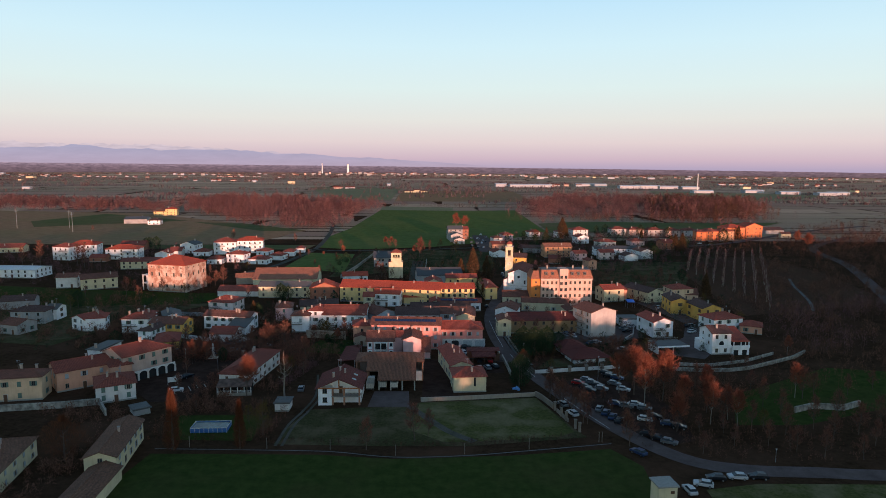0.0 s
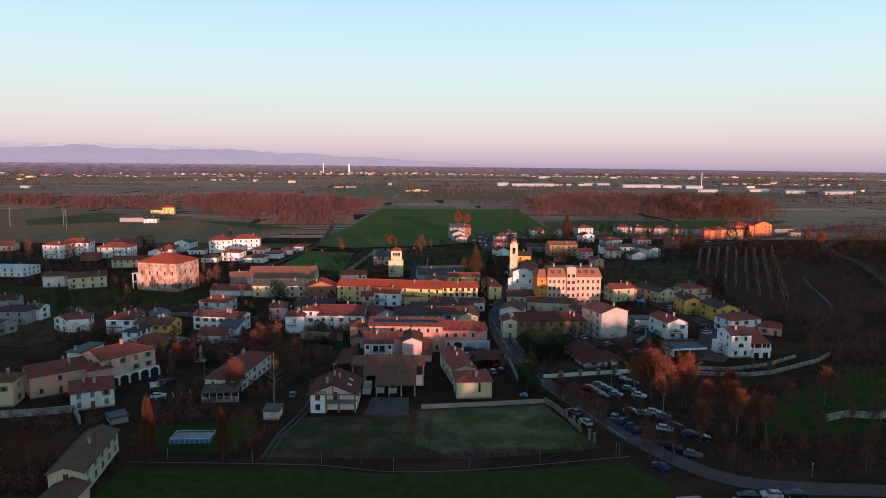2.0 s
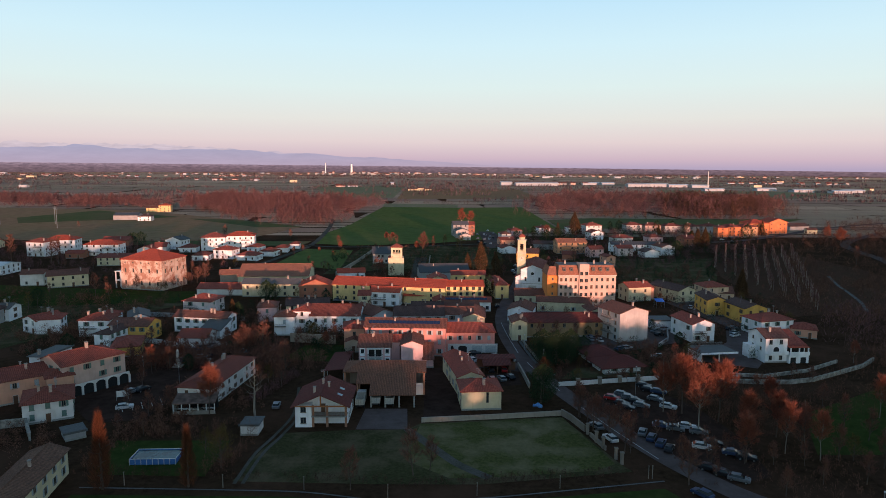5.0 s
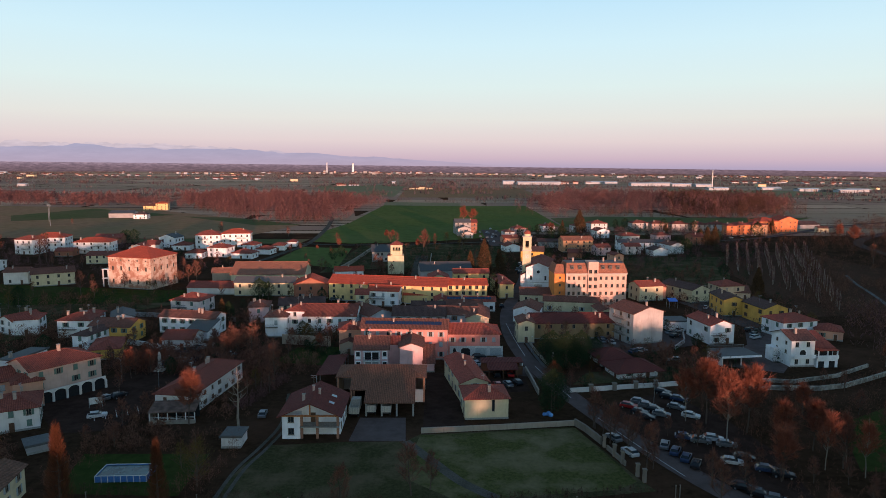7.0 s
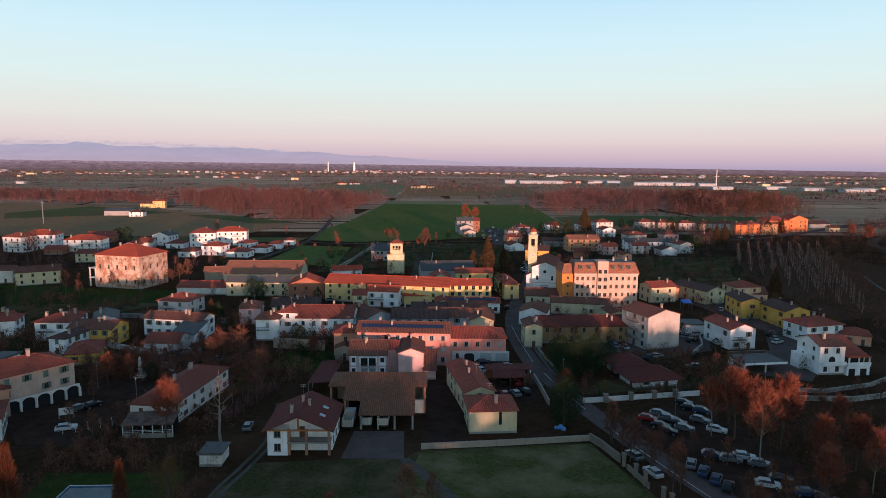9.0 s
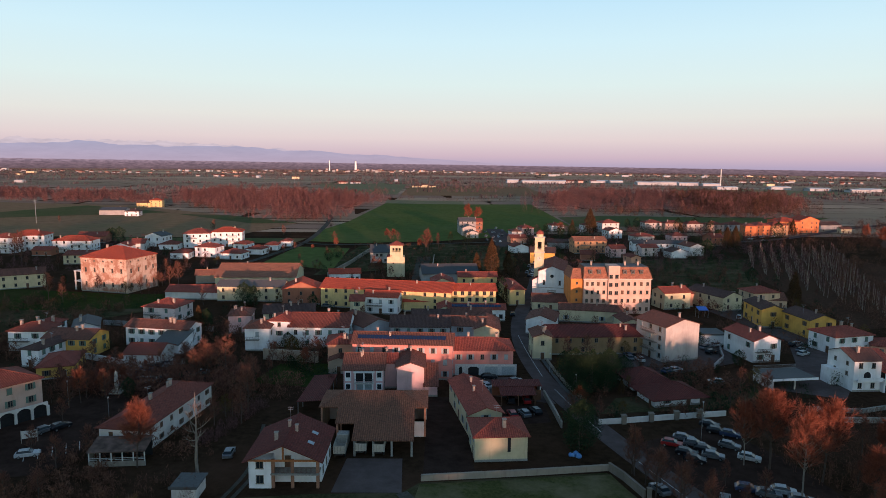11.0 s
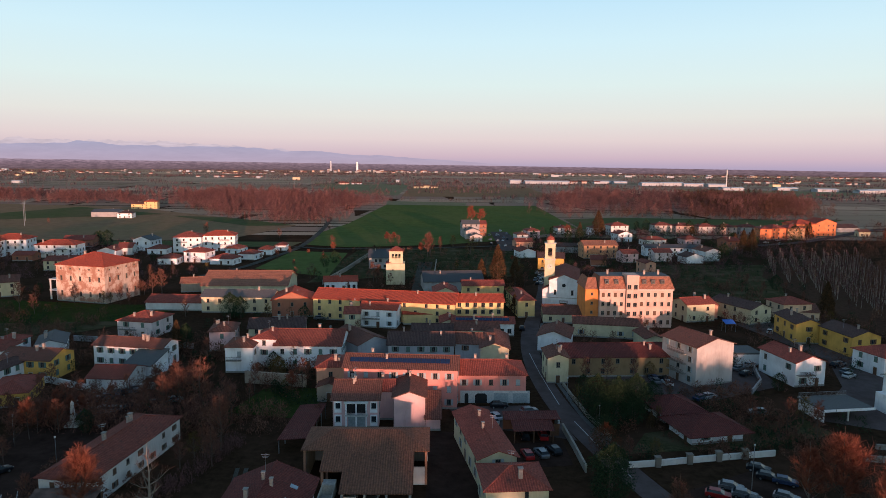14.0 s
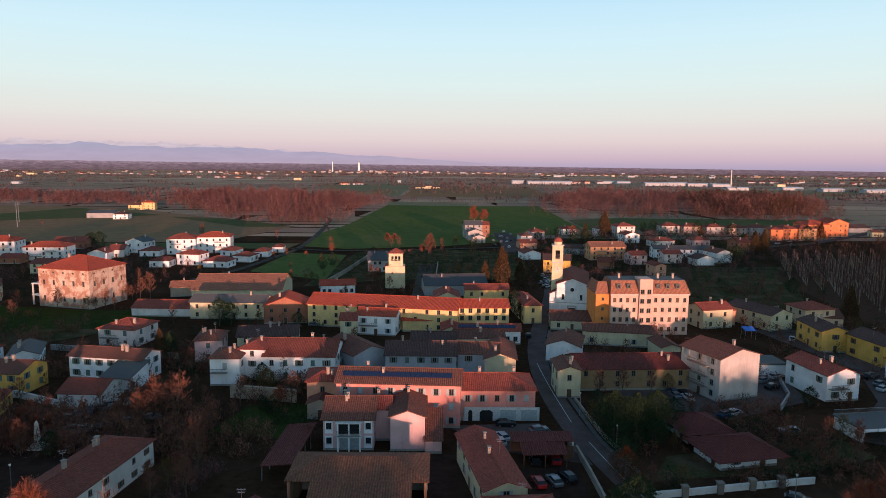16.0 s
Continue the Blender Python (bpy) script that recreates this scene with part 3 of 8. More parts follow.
sheet("yard", "asphalt parking yard behind the square", [(-90, 238), (-66, 232), (-52, 246), (-60, 256), (-88, 252)], M_YARD, 0.055, "yard")
sheet("side_street", "asphalt street with parked cars beside the meadow", [(44, 520), (62, 520), (60, 640), (46, 640)], M_ROAD, 0.33, "street")
sheet("lawn", "rough garden grass behind the long yellow house", [(-58, 402), (-24, 420), (44, 424), (56, 520), (8, 534), (-48, 518)], M_ORCHARD, 0.045, "lawn")
sheet("lawn", "green garden plots beside the salmon building", [(90, 350), (112, 352), (150, 372), (172, 420), (190, 470), (120, 466), (92, 430)], M_ORCHARD, 0.045, "lawn")
sheet("lawn", "patchy grass in the western gardens", [(-230, 268), (-140, 250), (-122, 300), (-100, 326), (-170, 330), (-240, 330)], M_ORCHARD, 0.045, "lawn")
sheet("yard", "pale gravel yard beside the old tower", [(-9, 372), (-3, 372), (0, 470), (-8, 470)], M_TRACK, 0.055, "yard")
sheet("crop_field", "thin green field before the eastern wood", [(128, 668), (330, 690), (440, 800), (300, 788), (190, 800), (132, 770)], M_CROP, 0.35)
sheet("car_park", "dark gravel car park under trees", [(43, 206), (62, 216), (70, 200), (73, 180), (70, 162), (58, 158), (50, 176)], M_YARD, 0.05, "car park")
sheet("square", "dark asphalt village square", [(-92, 205), (-78, 190), (-66, 192), (-62, 228), (-74, 238), (-82, 232)], M_YARD, 0.05, "square")
sheet("forecourt", "asphalt forecourt before the pink building", [(4, 246), (24, 247.5), (30, 236), (31, 228), (14, 234)], M_ROAD, 0.05, "forecourt")
sheet("yard", "concrete yard before the open barn", [(-15, 186), (-3, 186), (-3.5, 199), (-14, 199)], M_ROAD, 0.06, "yard")
sheet("yard", "dark courtyard between house and barn", [(0.5, 190.5), (10, 192), (9, 232), (1, 232)], M_YARD, 0.05, "yard")
sheet("yard", "gravel parking yard behind the cream house", [(16, 215), (28, 217), (28, 228), (15, 226)], M_YARD, 0.06, "yard")
sheet("side_street", "asphalt side street between right-hand houses", [(86, 240), (102, 232), (125, 262), (146, 285), (128, 330), (108, 330), (116, 285), (106, 262)], M_ROAD, 0.04, "street")
sheet("lower_yard", "dark yard round the apartment block", [(46, 262), (66, 250), (90, 262), (92, 280), (64, 284), (46, 274)], M_ROAD, 0.045, "yard")
sheet("vineyard_soil", "brown soil of the young plantation", [(150, 300), (240, 330), (262, 420), (256, 496), (204, 494), (168, 430)], M_BROWN_SOIL, 0.05)
ribbon("road", "main asphalt road through the village", [(260, 150), (160, 141), (107, 143), (92, 144.5), (76, 146), (64, 151), (55, 164), (47, 183), (39, 208), (33.5, 231), (30.5, 250), (29.6, 276), (31.5, 302), (36, 327), (42, 352), (50, 388), (58, 440)], 5.4, M_ROAD, 0.09)
ribbon("pavement", "narrow pale pavement along the road", [(38.5, 225), (35.2, 238), (33.9, 255), (33.2, 276), (34.8, 302), (39.5, 327)], 1.0, M_PAVE, 0.16, "pavement")
for a, b in (((50.2, 170), (40.6, 200)), ((37.5, 212), (32.5, 238)), ((31, 248), (29.8, 290))):
    ribbon("lane_line", "white edge line on the road", [a, ((a[0] + b[0]) / 2 - 0.3, (a[1] + b[1]) / 2), b], 0.14, M_LINE, 0.10, "road marking")
ribbon("lane", "pale lane past the row of villas", [(-112, 415), (-100.5, 443), (-93.8, 482), (-87.7, 529), (-90.4, 609), (-98, 700), (-112, 780), (-160, 820)], 4.0, M_TRACK, 0.40)
ribbon("lane", "pale lane along the meadow", [(-92, 530), (-56, 522), (10, 535), (60, 560), (70, 640)], 4.0, M_TRACK, 0.40)
ribbon("road", "asphalt road on the valley edge", [(180, 540), (221, 558), (266, 580), (324, 625), (399, 689), (520, 760)], 7, M_ROAD, 0.32)
ribbon("road", "asphalt road down the valley", [(420, 640), (331, 552), (299, 457), (250, 350), (220, 290)], 7, M_ROAD, 0.20)
ribbon("drive", "worn earth drive to the chalet", [(-35.3, 160), (-34.8, 173), (-32.8, 183), (-31.3, 196), (-33.8, 215)], 0.75, M_TRACK, 0.075, "drive")
ribbon("drive", "worn earth wheel track to the chalet", [(-33.7, 160), (-33.2, 173), (-31.2, 183), (-29.7, 196), (-32.2, 215)], 0.75, M_TRACK, 0.075, "drive")
ribbon("garden_path", "curved gravel garden path", [(-3, 186), (0, 181), (3, 176), (8, 168), (14, 162)], 2.2, M_TRACK, 0.08, "path")
ribbon("path", "pale path at the edge of the crop field", [(-64, 158.6), (-37, 157.5), (-21, 156.5), (-6, 153.4), (11, 154), (27, 156.6), (48, 160.4)], 0.4, M_PAVE, 0.12, "path")
ribbon("stream", "pale stream bed in the valley", [(226, 400), (215, 375), (207, 353), (198, 330), (188, 310)], 1.6, M_PAVE, 0.12, "stream")

# ---- sky, mountains and the last of the plain, far behind everything ----
M_SKYDOME, n_, l_, b_ = mat("evening_sky_backdrop", 1.0)
n_.remove(b_)
sep = n_.new("ShaderNodeSeparateXYZ")
l_.new(place(n_, "Object"), sep.inputs[0])
mr = n_.new("ShaderNodeMapRange")
mr.inputs[1].default_value, mr.inputs[2].default_value = 0.0, 1400.0
l_.new(sep.outputs[2], mr.inputs[0])
SKY_STOPS = [(0.03, (0.44, 0.36, 0.50)), (0.075, (0.60, 0.45, 0.53)), (0.16, (0.74, 0.62, 0.62)), (0.27, (0.76, 0.75, 0.71)), (0.43, (0.71, 0.83, 0.82)), (0.64, (0.63, 0.83, 0.91)), (0.9, (0.50, 0.75, 0.93))]
em = n_.new("ShaderNodeEmission")
l_.new(ramp(n_, l_, mr.outputs[0], SKY_STOPS), em.inputs[0])
em.inputs[1].default_value = 0.312
l_.new(em.outputs[0], n_["Material Output"].inputs[0])
bm = bmesh.new()
ring = []
for k in range(61):
    a = radians(-62 + 124 * k / 60)
    ring.append([bm.verts.new((math.sin(a) * 4780, math.cos(a) * 4780, z)) for z in (-20, 1700)])
for p, q in zip(ring, ring[1:]):
    bm.faces.new((p[0], q[0], q[1], p[1]))
tagged(part("backdrop", bm, M_SKYDOME, None, "", pose(0, 60, 0)), "clear pale evening sky, pink above the horizon", "sky", kind="structure")


# Self-glowing colour graded by height, with distance haze painted into the stops.
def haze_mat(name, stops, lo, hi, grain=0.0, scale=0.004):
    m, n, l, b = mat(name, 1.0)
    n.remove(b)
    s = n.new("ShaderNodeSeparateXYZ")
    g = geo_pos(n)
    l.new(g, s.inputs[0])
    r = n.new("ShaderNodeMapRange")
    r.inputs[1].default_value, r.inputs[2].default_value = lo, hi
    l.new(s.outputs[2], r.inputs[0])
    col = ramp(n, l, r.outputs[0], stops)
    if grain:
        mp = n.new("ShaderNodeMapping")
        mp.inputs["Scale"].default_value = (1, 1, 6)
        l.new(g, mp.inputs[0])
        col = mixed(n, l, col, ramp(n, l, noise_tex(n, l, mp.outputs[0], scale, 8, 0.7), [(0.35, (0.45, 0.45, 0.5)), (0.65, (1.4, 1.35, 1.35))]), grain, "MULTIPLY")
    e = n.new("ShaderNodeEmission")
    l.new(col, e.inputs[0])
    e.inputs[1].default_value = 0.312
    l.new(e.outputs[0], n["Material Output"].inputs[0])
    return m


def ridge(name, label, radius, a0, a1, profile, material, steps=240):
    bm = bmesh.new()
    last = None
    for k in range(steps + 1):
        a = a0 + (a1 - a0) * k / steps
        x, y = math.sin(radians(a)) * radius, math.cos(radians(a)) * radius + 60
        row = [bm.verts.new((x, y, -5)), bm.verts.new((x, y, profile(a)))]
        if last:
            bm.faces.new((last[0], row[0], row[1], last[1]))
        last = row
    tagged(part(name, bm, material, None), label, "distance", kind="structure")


def alps(a):
    f = max(0.0, min(1.0, (7 - a) / 24))
    return 40 + 114 * f ** 0.75 + 16 * f * noise.noise(Vector((a * 0.35, 3, 0))) + 9 * f * noise.noise(Vector((a * 1.3, 7, 0))) + 14 * math.exp(-((a + 28) / 1.7) ** 2)


def snow(a):
    f = max(0.0, min(1.0, (2 - a) / 24))
    return 30 + 152 * f ** 0.7 + 34 * f * noise.noise(Vector((a * 0.8, 13, 0))) + 14 * f * noise.noise(Vector((a * 2.6, 17, 0)))


# These ridges take no sunlight; their glow and purple tint imitate haze.
ridge("snowy_mountains", "faint snow-capped mountains on the horizon", 4765, -50, 6, snow, haze_mat("far_snow_in_haze", [(0.0, (0.50, 0.42, 0.53)), (1.0, (0.66, 0.56, 0.60))], 110, 200, 0.25, 0.01))
ridge("mountains", "hazy blue mountain range on the horizon", 4755, -50, 9, alps, haze_mat("haze_blue_mountains", [(0.0, (0.46, 0.36, 0.47)), (1.0, (0.40, 0.38, 0.52))], 40, 170, 0.12))
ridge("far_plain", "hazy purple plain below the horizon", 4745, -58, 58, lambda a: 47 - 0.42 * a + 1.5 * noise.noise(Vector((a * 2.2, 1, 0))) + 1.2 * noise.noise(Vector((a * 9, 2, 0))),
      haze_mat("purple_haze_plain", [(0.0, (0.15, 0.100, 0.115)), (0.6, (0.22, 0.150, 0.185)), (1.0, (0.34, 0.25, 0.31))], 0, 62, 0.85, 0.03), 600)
house(11.2, 219.6, 9.9, 6.8, 21.5, 5.2, 'gy', 'cream', 'red', 2)
house(14.8, 202.6, 4.0, 10.0, 9.0, 5.0, 'hip', 'cream', 'red', 2, win='slit')
house(15.0, 254.5, 1.0, 16.4, 10.8, 6.8, 'hipr', 'pink', 'red', 2, win='shutter', shops=1)
house(-5.6, 250.3, -3.0, 25.9, 9.8, 9.3, 'gx', 'pink', 'brown', 3, win='shutter', solar=1)
house(-23.5, 258.1, 6.0, 6.7, 9.0, 7.0, 'hip', 'salmon', 'red', 2)
house(-22.9, 252.6, 1.3, 5.4, 7.0, 3.5, 'gy', 'stone', 'brown', 1)
house(-14.7, 240.0, 0.8, 9.6, 12.3, 6.2, 'gx', 'rose', 'brown', 2, win='side')
house(-3.4, 240.1, 0.8, 6.6, 13.0, 6.9, 'gy', 'rose', 'brown', 2, win='none')
house(-8.6, 241.8, 0.9, 3.0, 7.0, 6.6, 'gx', 'rose', 'red', 2, win='none')
house(1.6, 237.1, 0.6, 3.1, 9.0, 2.6, 'shed', 'rose', 'brown', 1, pitch=0.30, win='none')
house(58.4, 231.4, 12.0, 11.6, 8.4, 2.7, 'hip', 'white', 'darkred', 1, pitch=0.40, eave=1.6)
house(55.4, 242.6, 9.5, 8.6, 9.0, 2.7, 'hip', 'white', 'darkred', 1, pitch=0.40, eave=1.3)
house(71.0, 268.8, 21.5, 12.1, 12.7, 10.4, 'gy', 'dusty', 'brown', 4, pitch=0.30, win='side', balc=1)
house(96.4, 269.1, 9.5, 8.6, 14.1, 6.4, 'gy', 'white', 'red', 2, win='redawn')
house(127.3, 276.2, 14.7, 14.2, 10.0, 5.5, 'hip', 'white', 'red', 2)
house(138.3, 271.7, -26.0, 8.4, 9.0, 3.2, 'hip', 'salmon', 'red', 1)
house(128.3, 295.4, 6.8, 9.3, 13.8, 6.2, 'gy', 'yellow', 'dark', 2)
house(120.7, 310.6, -3.9, 8.0, 15.6, 6.4, 'gy', 'yellow', 'dark', 2)
house(114.3, 337.9, 22.1, 9.7, 18.9, 5.5, 'gy', 'cream', 'dark', 2)
house(133.5, 340.1, 8.5, 11.4, 10.0, 6.0, 'hip', 'peach', 'red', 2)
house(138.4, 337.9, -12.4, 8.3, 6.0, 3.0, 'shed', 'peach', 'brown', 1)
house(100.3, 341.5, -7.6, 11.3, 10.0, 5.4, 'hip', 'salmon', 'redbrown', 2)
house(96.2, 335.8, 13.9, 11.5, 9.0, 6.5, 'gx', 'cream', 'red', 2)
house(89.8, 283.9, 1.8, 8.1, 8.0, 3.2, 'flat', 'white', 'grey', 1, win='none')
house(58.3, 312.0, -10.2, 21.5, 8.0, 4.4, 'gx', 'cream', 'brown', 1)
house(38.9, 297.3, -16.0, 9.4, 13.0, 4.8, 'gy', 'white', 'brown', 2, win='none')
house(33.4, 267.7, 0.0, 5.3, 9.0, 6.7, 'gy', 'cream', 'brown', 2, win='band')
house(49.9, 274.8, 3.0, 28.1, 11.8, 5.4, 'gx', 'ochre', 'darkred', 2, win='band')
house(67.6, 298.0, 4.0, 5.5, 10.0, 4.0, 'gy', 'cream', 'brown', 1, win='none')
house(47.5, 333.4, -5.1, 13.9, 12.0, 3.2, 'gx', 'cream', 'brown', 1)
house(59.6, 328.2, 2.0, 10.5, 5.0, 3.0, 'shed', 'cream', 'grey', 1, win='none')
house(17.0, 331.6, 2.1, 17.3, 9.9, 7.6, 'gx', 'straw', 'bright', 3, win='big')
house(-15.4, 333.5, -9.8, 50.9, 13.7, 7.6, 'gx', 'straw', 'bright', 3)
house(-50.7, 340.3, 7.5, 14.4, 13.0, 6.2, 'gy', 'brick', 'bright', 2, pitch=0.40)
house(-71.3, 344.5, -0.8, 26.3, 9.9, 6.0, 'gx', 'cream', 'grey', 2)
house(-78.1, 382.2, 2.5, 35.2, 24.0, 4.5, 'gx', 'cream', 'orange', 1, win='none')
house(-95.8, 348.0, -1.6, 21.1, 10.9, 3.0, 'gx', 'offwhite', 'red', 1, win='none')
house(-103.2, 382.5, 13.6, 9.1, 9.0, 4.0, 'gx', 'stone', 'orange', 1, win='none')
house(-16.9, 323.3, -9.2, 12.6, 8.7, 6.4, 'gx', 'white', 'bright', 2, win='balcony')
house(-26.1, 320.2, 1.9, 5.0, 8.0, 5.5, 'gx', 'cream', 'red', 2)
house(-3.6, 328.4, 1.9, 11.6, 8.7, 3.8, 'gx', 'straw', 'bright', 1)
house(6.3, 316.3, 1.7, 5.5, 9.0, 3.8, 'gy', 'cream', 'red', 1, win='none')
house(17.6, 313.2, -1.4, 20.1, 7.0, 4.2, 'gx', 'white', 'red', 1, win='long', solar=1)
house(34.0, 346.9, 6.0, 6.1, 22.0, 6.5, 'hip', 'straw', 'red', 2)
house(21.1, 368.1, 2.5, 16.9, 8.0, 6.5, 'gx', 'straw', 'red', 2)
house(5.4, 352.4, 2.3, 9.0, 12.0, 7.0, 'gy', 'cream', 'red', 2, pitch=0.42, win='none')
house(-40.4, 388.9, 9.8, 14.3, 9.0, 4.0, 'gx', 'white', 'bright', 1, win='long')
house(-28.0, 452.5, 3.5, 12.1, 18.0, 6.0, 'gx', 'grey', 'slate', 2, win='long')
house(8.9, 392.4, 6.5, 26.2, 17.7, 4.5, 'gx', 'grey', 'slate', 1, win='none')
house(-2.0, 284.3, -0.2, 18.3, 12.0, 5.6, 'gx', 'greyblue', 'dark', 2, win='shutter')
house(13.4, 284.8, -5.4, 10.9, 10.0, 5.6, 'gx', 'greyblue', 'brown', 2)
house(18.8, 283.5, -4.0, 7.8, 16.0, 5.6, 'gy', 'cream', 'brown', 2, win='none')
house(1.1, 302.4, -1.6, 12.5, 8.2, 4.2, 'gx', 'cream', 'dark', 1, win='none')
house(14.5, 305.7, 2.2, 14.6, 8.0, 4.0, 'gx', 'cream', 'brown', 1, win='none')
house(-20.0, 288.3, 36.0, 10.2, 16.0, 5.2, 'gy', 'greyblue', 'brown', 2, win='none')
house(-50.0, 274.5, 1.9, 7.2, 9.0, 7.0, 'hip', 'white', 'brown', 2, win='balcony')
house(-44.1, 279.8, -4.3, 6.3, 10.0, 8.0, 'hip', 'white', 'red', 3)
house(-32.4, 281.0, -0.2, 17.8, 14.7, 6.5, 'gx', 'white', 'redbrown', 2, win='shutter')
house(-47.5, 303.6, 7.9, 16.8, 10.6, 5.0, 'gx', 'cream', 'dark', 2)
house(-61.6, 294.9, 8.5, 7.1, 10.0, 6.0, 'hip', 'rose', 'brown', 2)
house(-134.9, 365.0, -14.9, 22.8, 19.0, 14.6, 'hip', 'palace', 'bright', 3, pitch=0.42, win='palace', label="tall plastered palace with crumbling walls and bright red roof")
house(-91.7, 309.4, -10.4, 11.9, 11.6, 5.4, 'hip', 'rosewhite', 'red', 2, win='loggia')
house(-80.3, 277.7, -9.5, 20.2, 7.9, 5.8, 'gx', 'white', 'brown', 2, win='shutter')
house(-77.2, 259.9, -1.6, 9.8, 10.0, 3.2, 'gx', 'offwhite', 'redbrown', 1, win='none')
house(-74.1, 269.7, -15.5, 7.9, 7.0, 3.0, 'shed', 'white', 'grey', 1, win='none')
house(-101.2, 267.2, -5.6, 13.7, 9.6, 5.4, 'gx', 'yellow', 'brown', 2, win='shutter')
house(-118.2, 280.5, -4.0, 6.5, 12.0, 5.2, 'hip', 'white', 'red', 2, win='balcony')
house(-108.6, 286.8, 24.5, 7.2, 12.0, 4.0, 'gy', 'white', 'slate', 1)
house(-105.0, 259.4, -9.9, 5.3, 13.0, 5.0, 'hip', 'white', 'dark', 2, win='shutter')
house(-96.1, 250.1, 16.5, 8.6, 13.0, 3.2, 'hip', 'yellow', 'red', 1)
house(-113.0, 236.2, 81.8, 11.9, 5.0, 4.0, 'flat', 'white', 'grey', 1, win='none')
house(-92.7, 216.3, 53.9, 16.7, 12.0, 8.6, 'hipr', 'blush', 'redbrown', 3, win='arcade')
house(-106.7, 207.2, 39.4, 15.0, 11.0, 6.2, 'gx', 'salmon', 'redbrown', 2)
house(-96.2, 209.9, 34.5, 6.1, 12.0, 6.5, 'hip', 'salmon', 'redbrown', 2, win='none')
house(-90.6, 195.7, 27.7, 10.4, 11.0, 5.0, 'hip', 'offwhite', 'redbrown', 2, win='shutter')
house(-120.4, 194.5, 10.1, 19.4, 7.2, 7.0, 'hip', 'peach', 'brown', 2)
house(-71.0, 153.8, 8.0, 6.6, 21.0, 5.0, 'gy', 'cream', 'weathered', 2, win='oculus')
house(-67.6, 131.2, 3.0, 6.6, 24.0, 2.9, 'gy', 'cream', 'weathered', 1, win='none')
house(-93.2, 145.6, 9.0, 9.0, 18.5, 4.6, 'hip', 'cream', 'weathered', 2)
house(-77.8, 182.6, 37.5, 4.1, 5.0, 1.6, 'flat', 'grey', 'grey', 1, win='none')
house(-55.4, 214.6, -8.0, 9.2, 27.0, 4.8, 'hip', 'offwhite', 'redbrown', 2)
house(-38.6, 185.2, 0.1, 3.9, 5.0, 2.3, 'flat', 'offwhite', 'grey', 1, win='none')
house(-138.8, 276.9, -28.3, 8.3, 10.0, 5.0, 'gy', 'white', 'red', 2)
house(-135.0, 275.7, 15.5, 7.5, 9.0, 5.5, 'hip', 'white', 'red', 2)
house(-116.4, 272.9, 0.2, 10.6, 9.0, 6.0, 'hip', 'white', 'redbrown', 2, win='balcony')
house(-168.4, 288.1, 0.3, 14.2, 9.0, 5.5, 'hip', 'grey', 'dark', 2)
house(-162.2, 294.3, 0.3, 4.8, 8.0, 5.0, 'gx', 'white', 'grey', 2)
house(-164.2, 270.7, -18.3, 8.9, 9.0, 4.0, 'gx', 'grey', 'brown', 1)
house(-191.5, 316.9, 16.5, 13.8, 10.0, 4.0, 'gx', 'grey', 'dark', 1, win='none')
house(-151.3, 507.2, 10.0, 16.4, 14.0, 9.5, 'hip', 'white', 'red', 3, win='balcony')
house(-134.7, 515.0, 10.0, 19.5, 14.0, 9.8, 'hip', 'white', 'bright', 3, win='balcony')
house(-113.3, 457.9, -8.1, 12.9, 11.0, 3.6, 'hip', 'white', 'red', 1)
house(-105.3, 477.4, -10.0, 9.9, 11.0, 3.6, 'hip', 'white', 'redbrown', 1)
house(-101.1, 497.2, 3.9, 8.2, 11.0, 3.6, 'hip', 'white', 'redbrown', 1)
house(-96.4, 517.2, 4.1, 6.6, 11.0, 3.6, 'hip', 'white', 'redbrown', 1)
house(-120.2, 500.5, -10.0, 8.9, 11.0, 3.6, 'hip', 'white', 'redbrown', 1)
house(-130.1, 465.3, -9.1, 12.6, 11.0, 6.0, 'hip', 'white', 'red', 2)
house(-143.2, 457.5, 3.5, 10.0, 11.0, 3.6, 'hip', 'white', 'redbrown', 1)
house(-165.1, 496.0, 3.9, 10.9, 11.0, 3.6, 'hip', 'white', 'redbrown', 1)
house(-178.8, 510.8, -10.0, 11.7, 12.0, 7.0, 'gy', 'white', 'slate', 2)
house(-188.0, 483.5, 3.8, 10.5, 14.0, 4.0, 'gy', 'white', 'red', 1, win='none')
house(-182.8, 492.4, 10.0, 8.0, 12.0, 4.5, 'gx', 'offwhite', 'red', 1)
house(-215.0, 478.8, 4.2, 21.9, 13.0, 7.6, 'hip', 'white', 'bright', 3, win='balcony')
house(-229.6, 528.5, 10.0, 17.8, 13.0, 4.5, 'gx', 'brick', 'red', 1)
house(-185.8, 438.7, 9.4, 22.6, 15.0, 4.9, 'gx', 'cream', 'redbrown', 2, pitch=0.20, win='band')
house(-247.3, 487.6, 10.0, 19.4, 14.0, 9.5, 'hip', 'white', 'bright', 3, win='balcony')
house(-253.5, 473.9, -10.0, 12.6, 12.0, 9.5, 'hip', 'white', 'red', 3, win='balcony')
house(-226.1, 465.1, 3.6, 10.7, 9.0, 3.2, 'gx', 'brick', 'red', 1)
house(-179.1, 367.4, 30.0, 17.8, 11.0, 6.0, 'gx', 'cream', 'brown', 2)
house(-196.4, 369.4, 11.8, 10.5, 9.0, 6.0, 'gx', 'offwhite', 'brown', 2)
house(-243.5, 403.9, -3.3, 28.1, 16.0, 5.0, 'gx', 'white', 'white', 2, pitch=0.15, win='band')
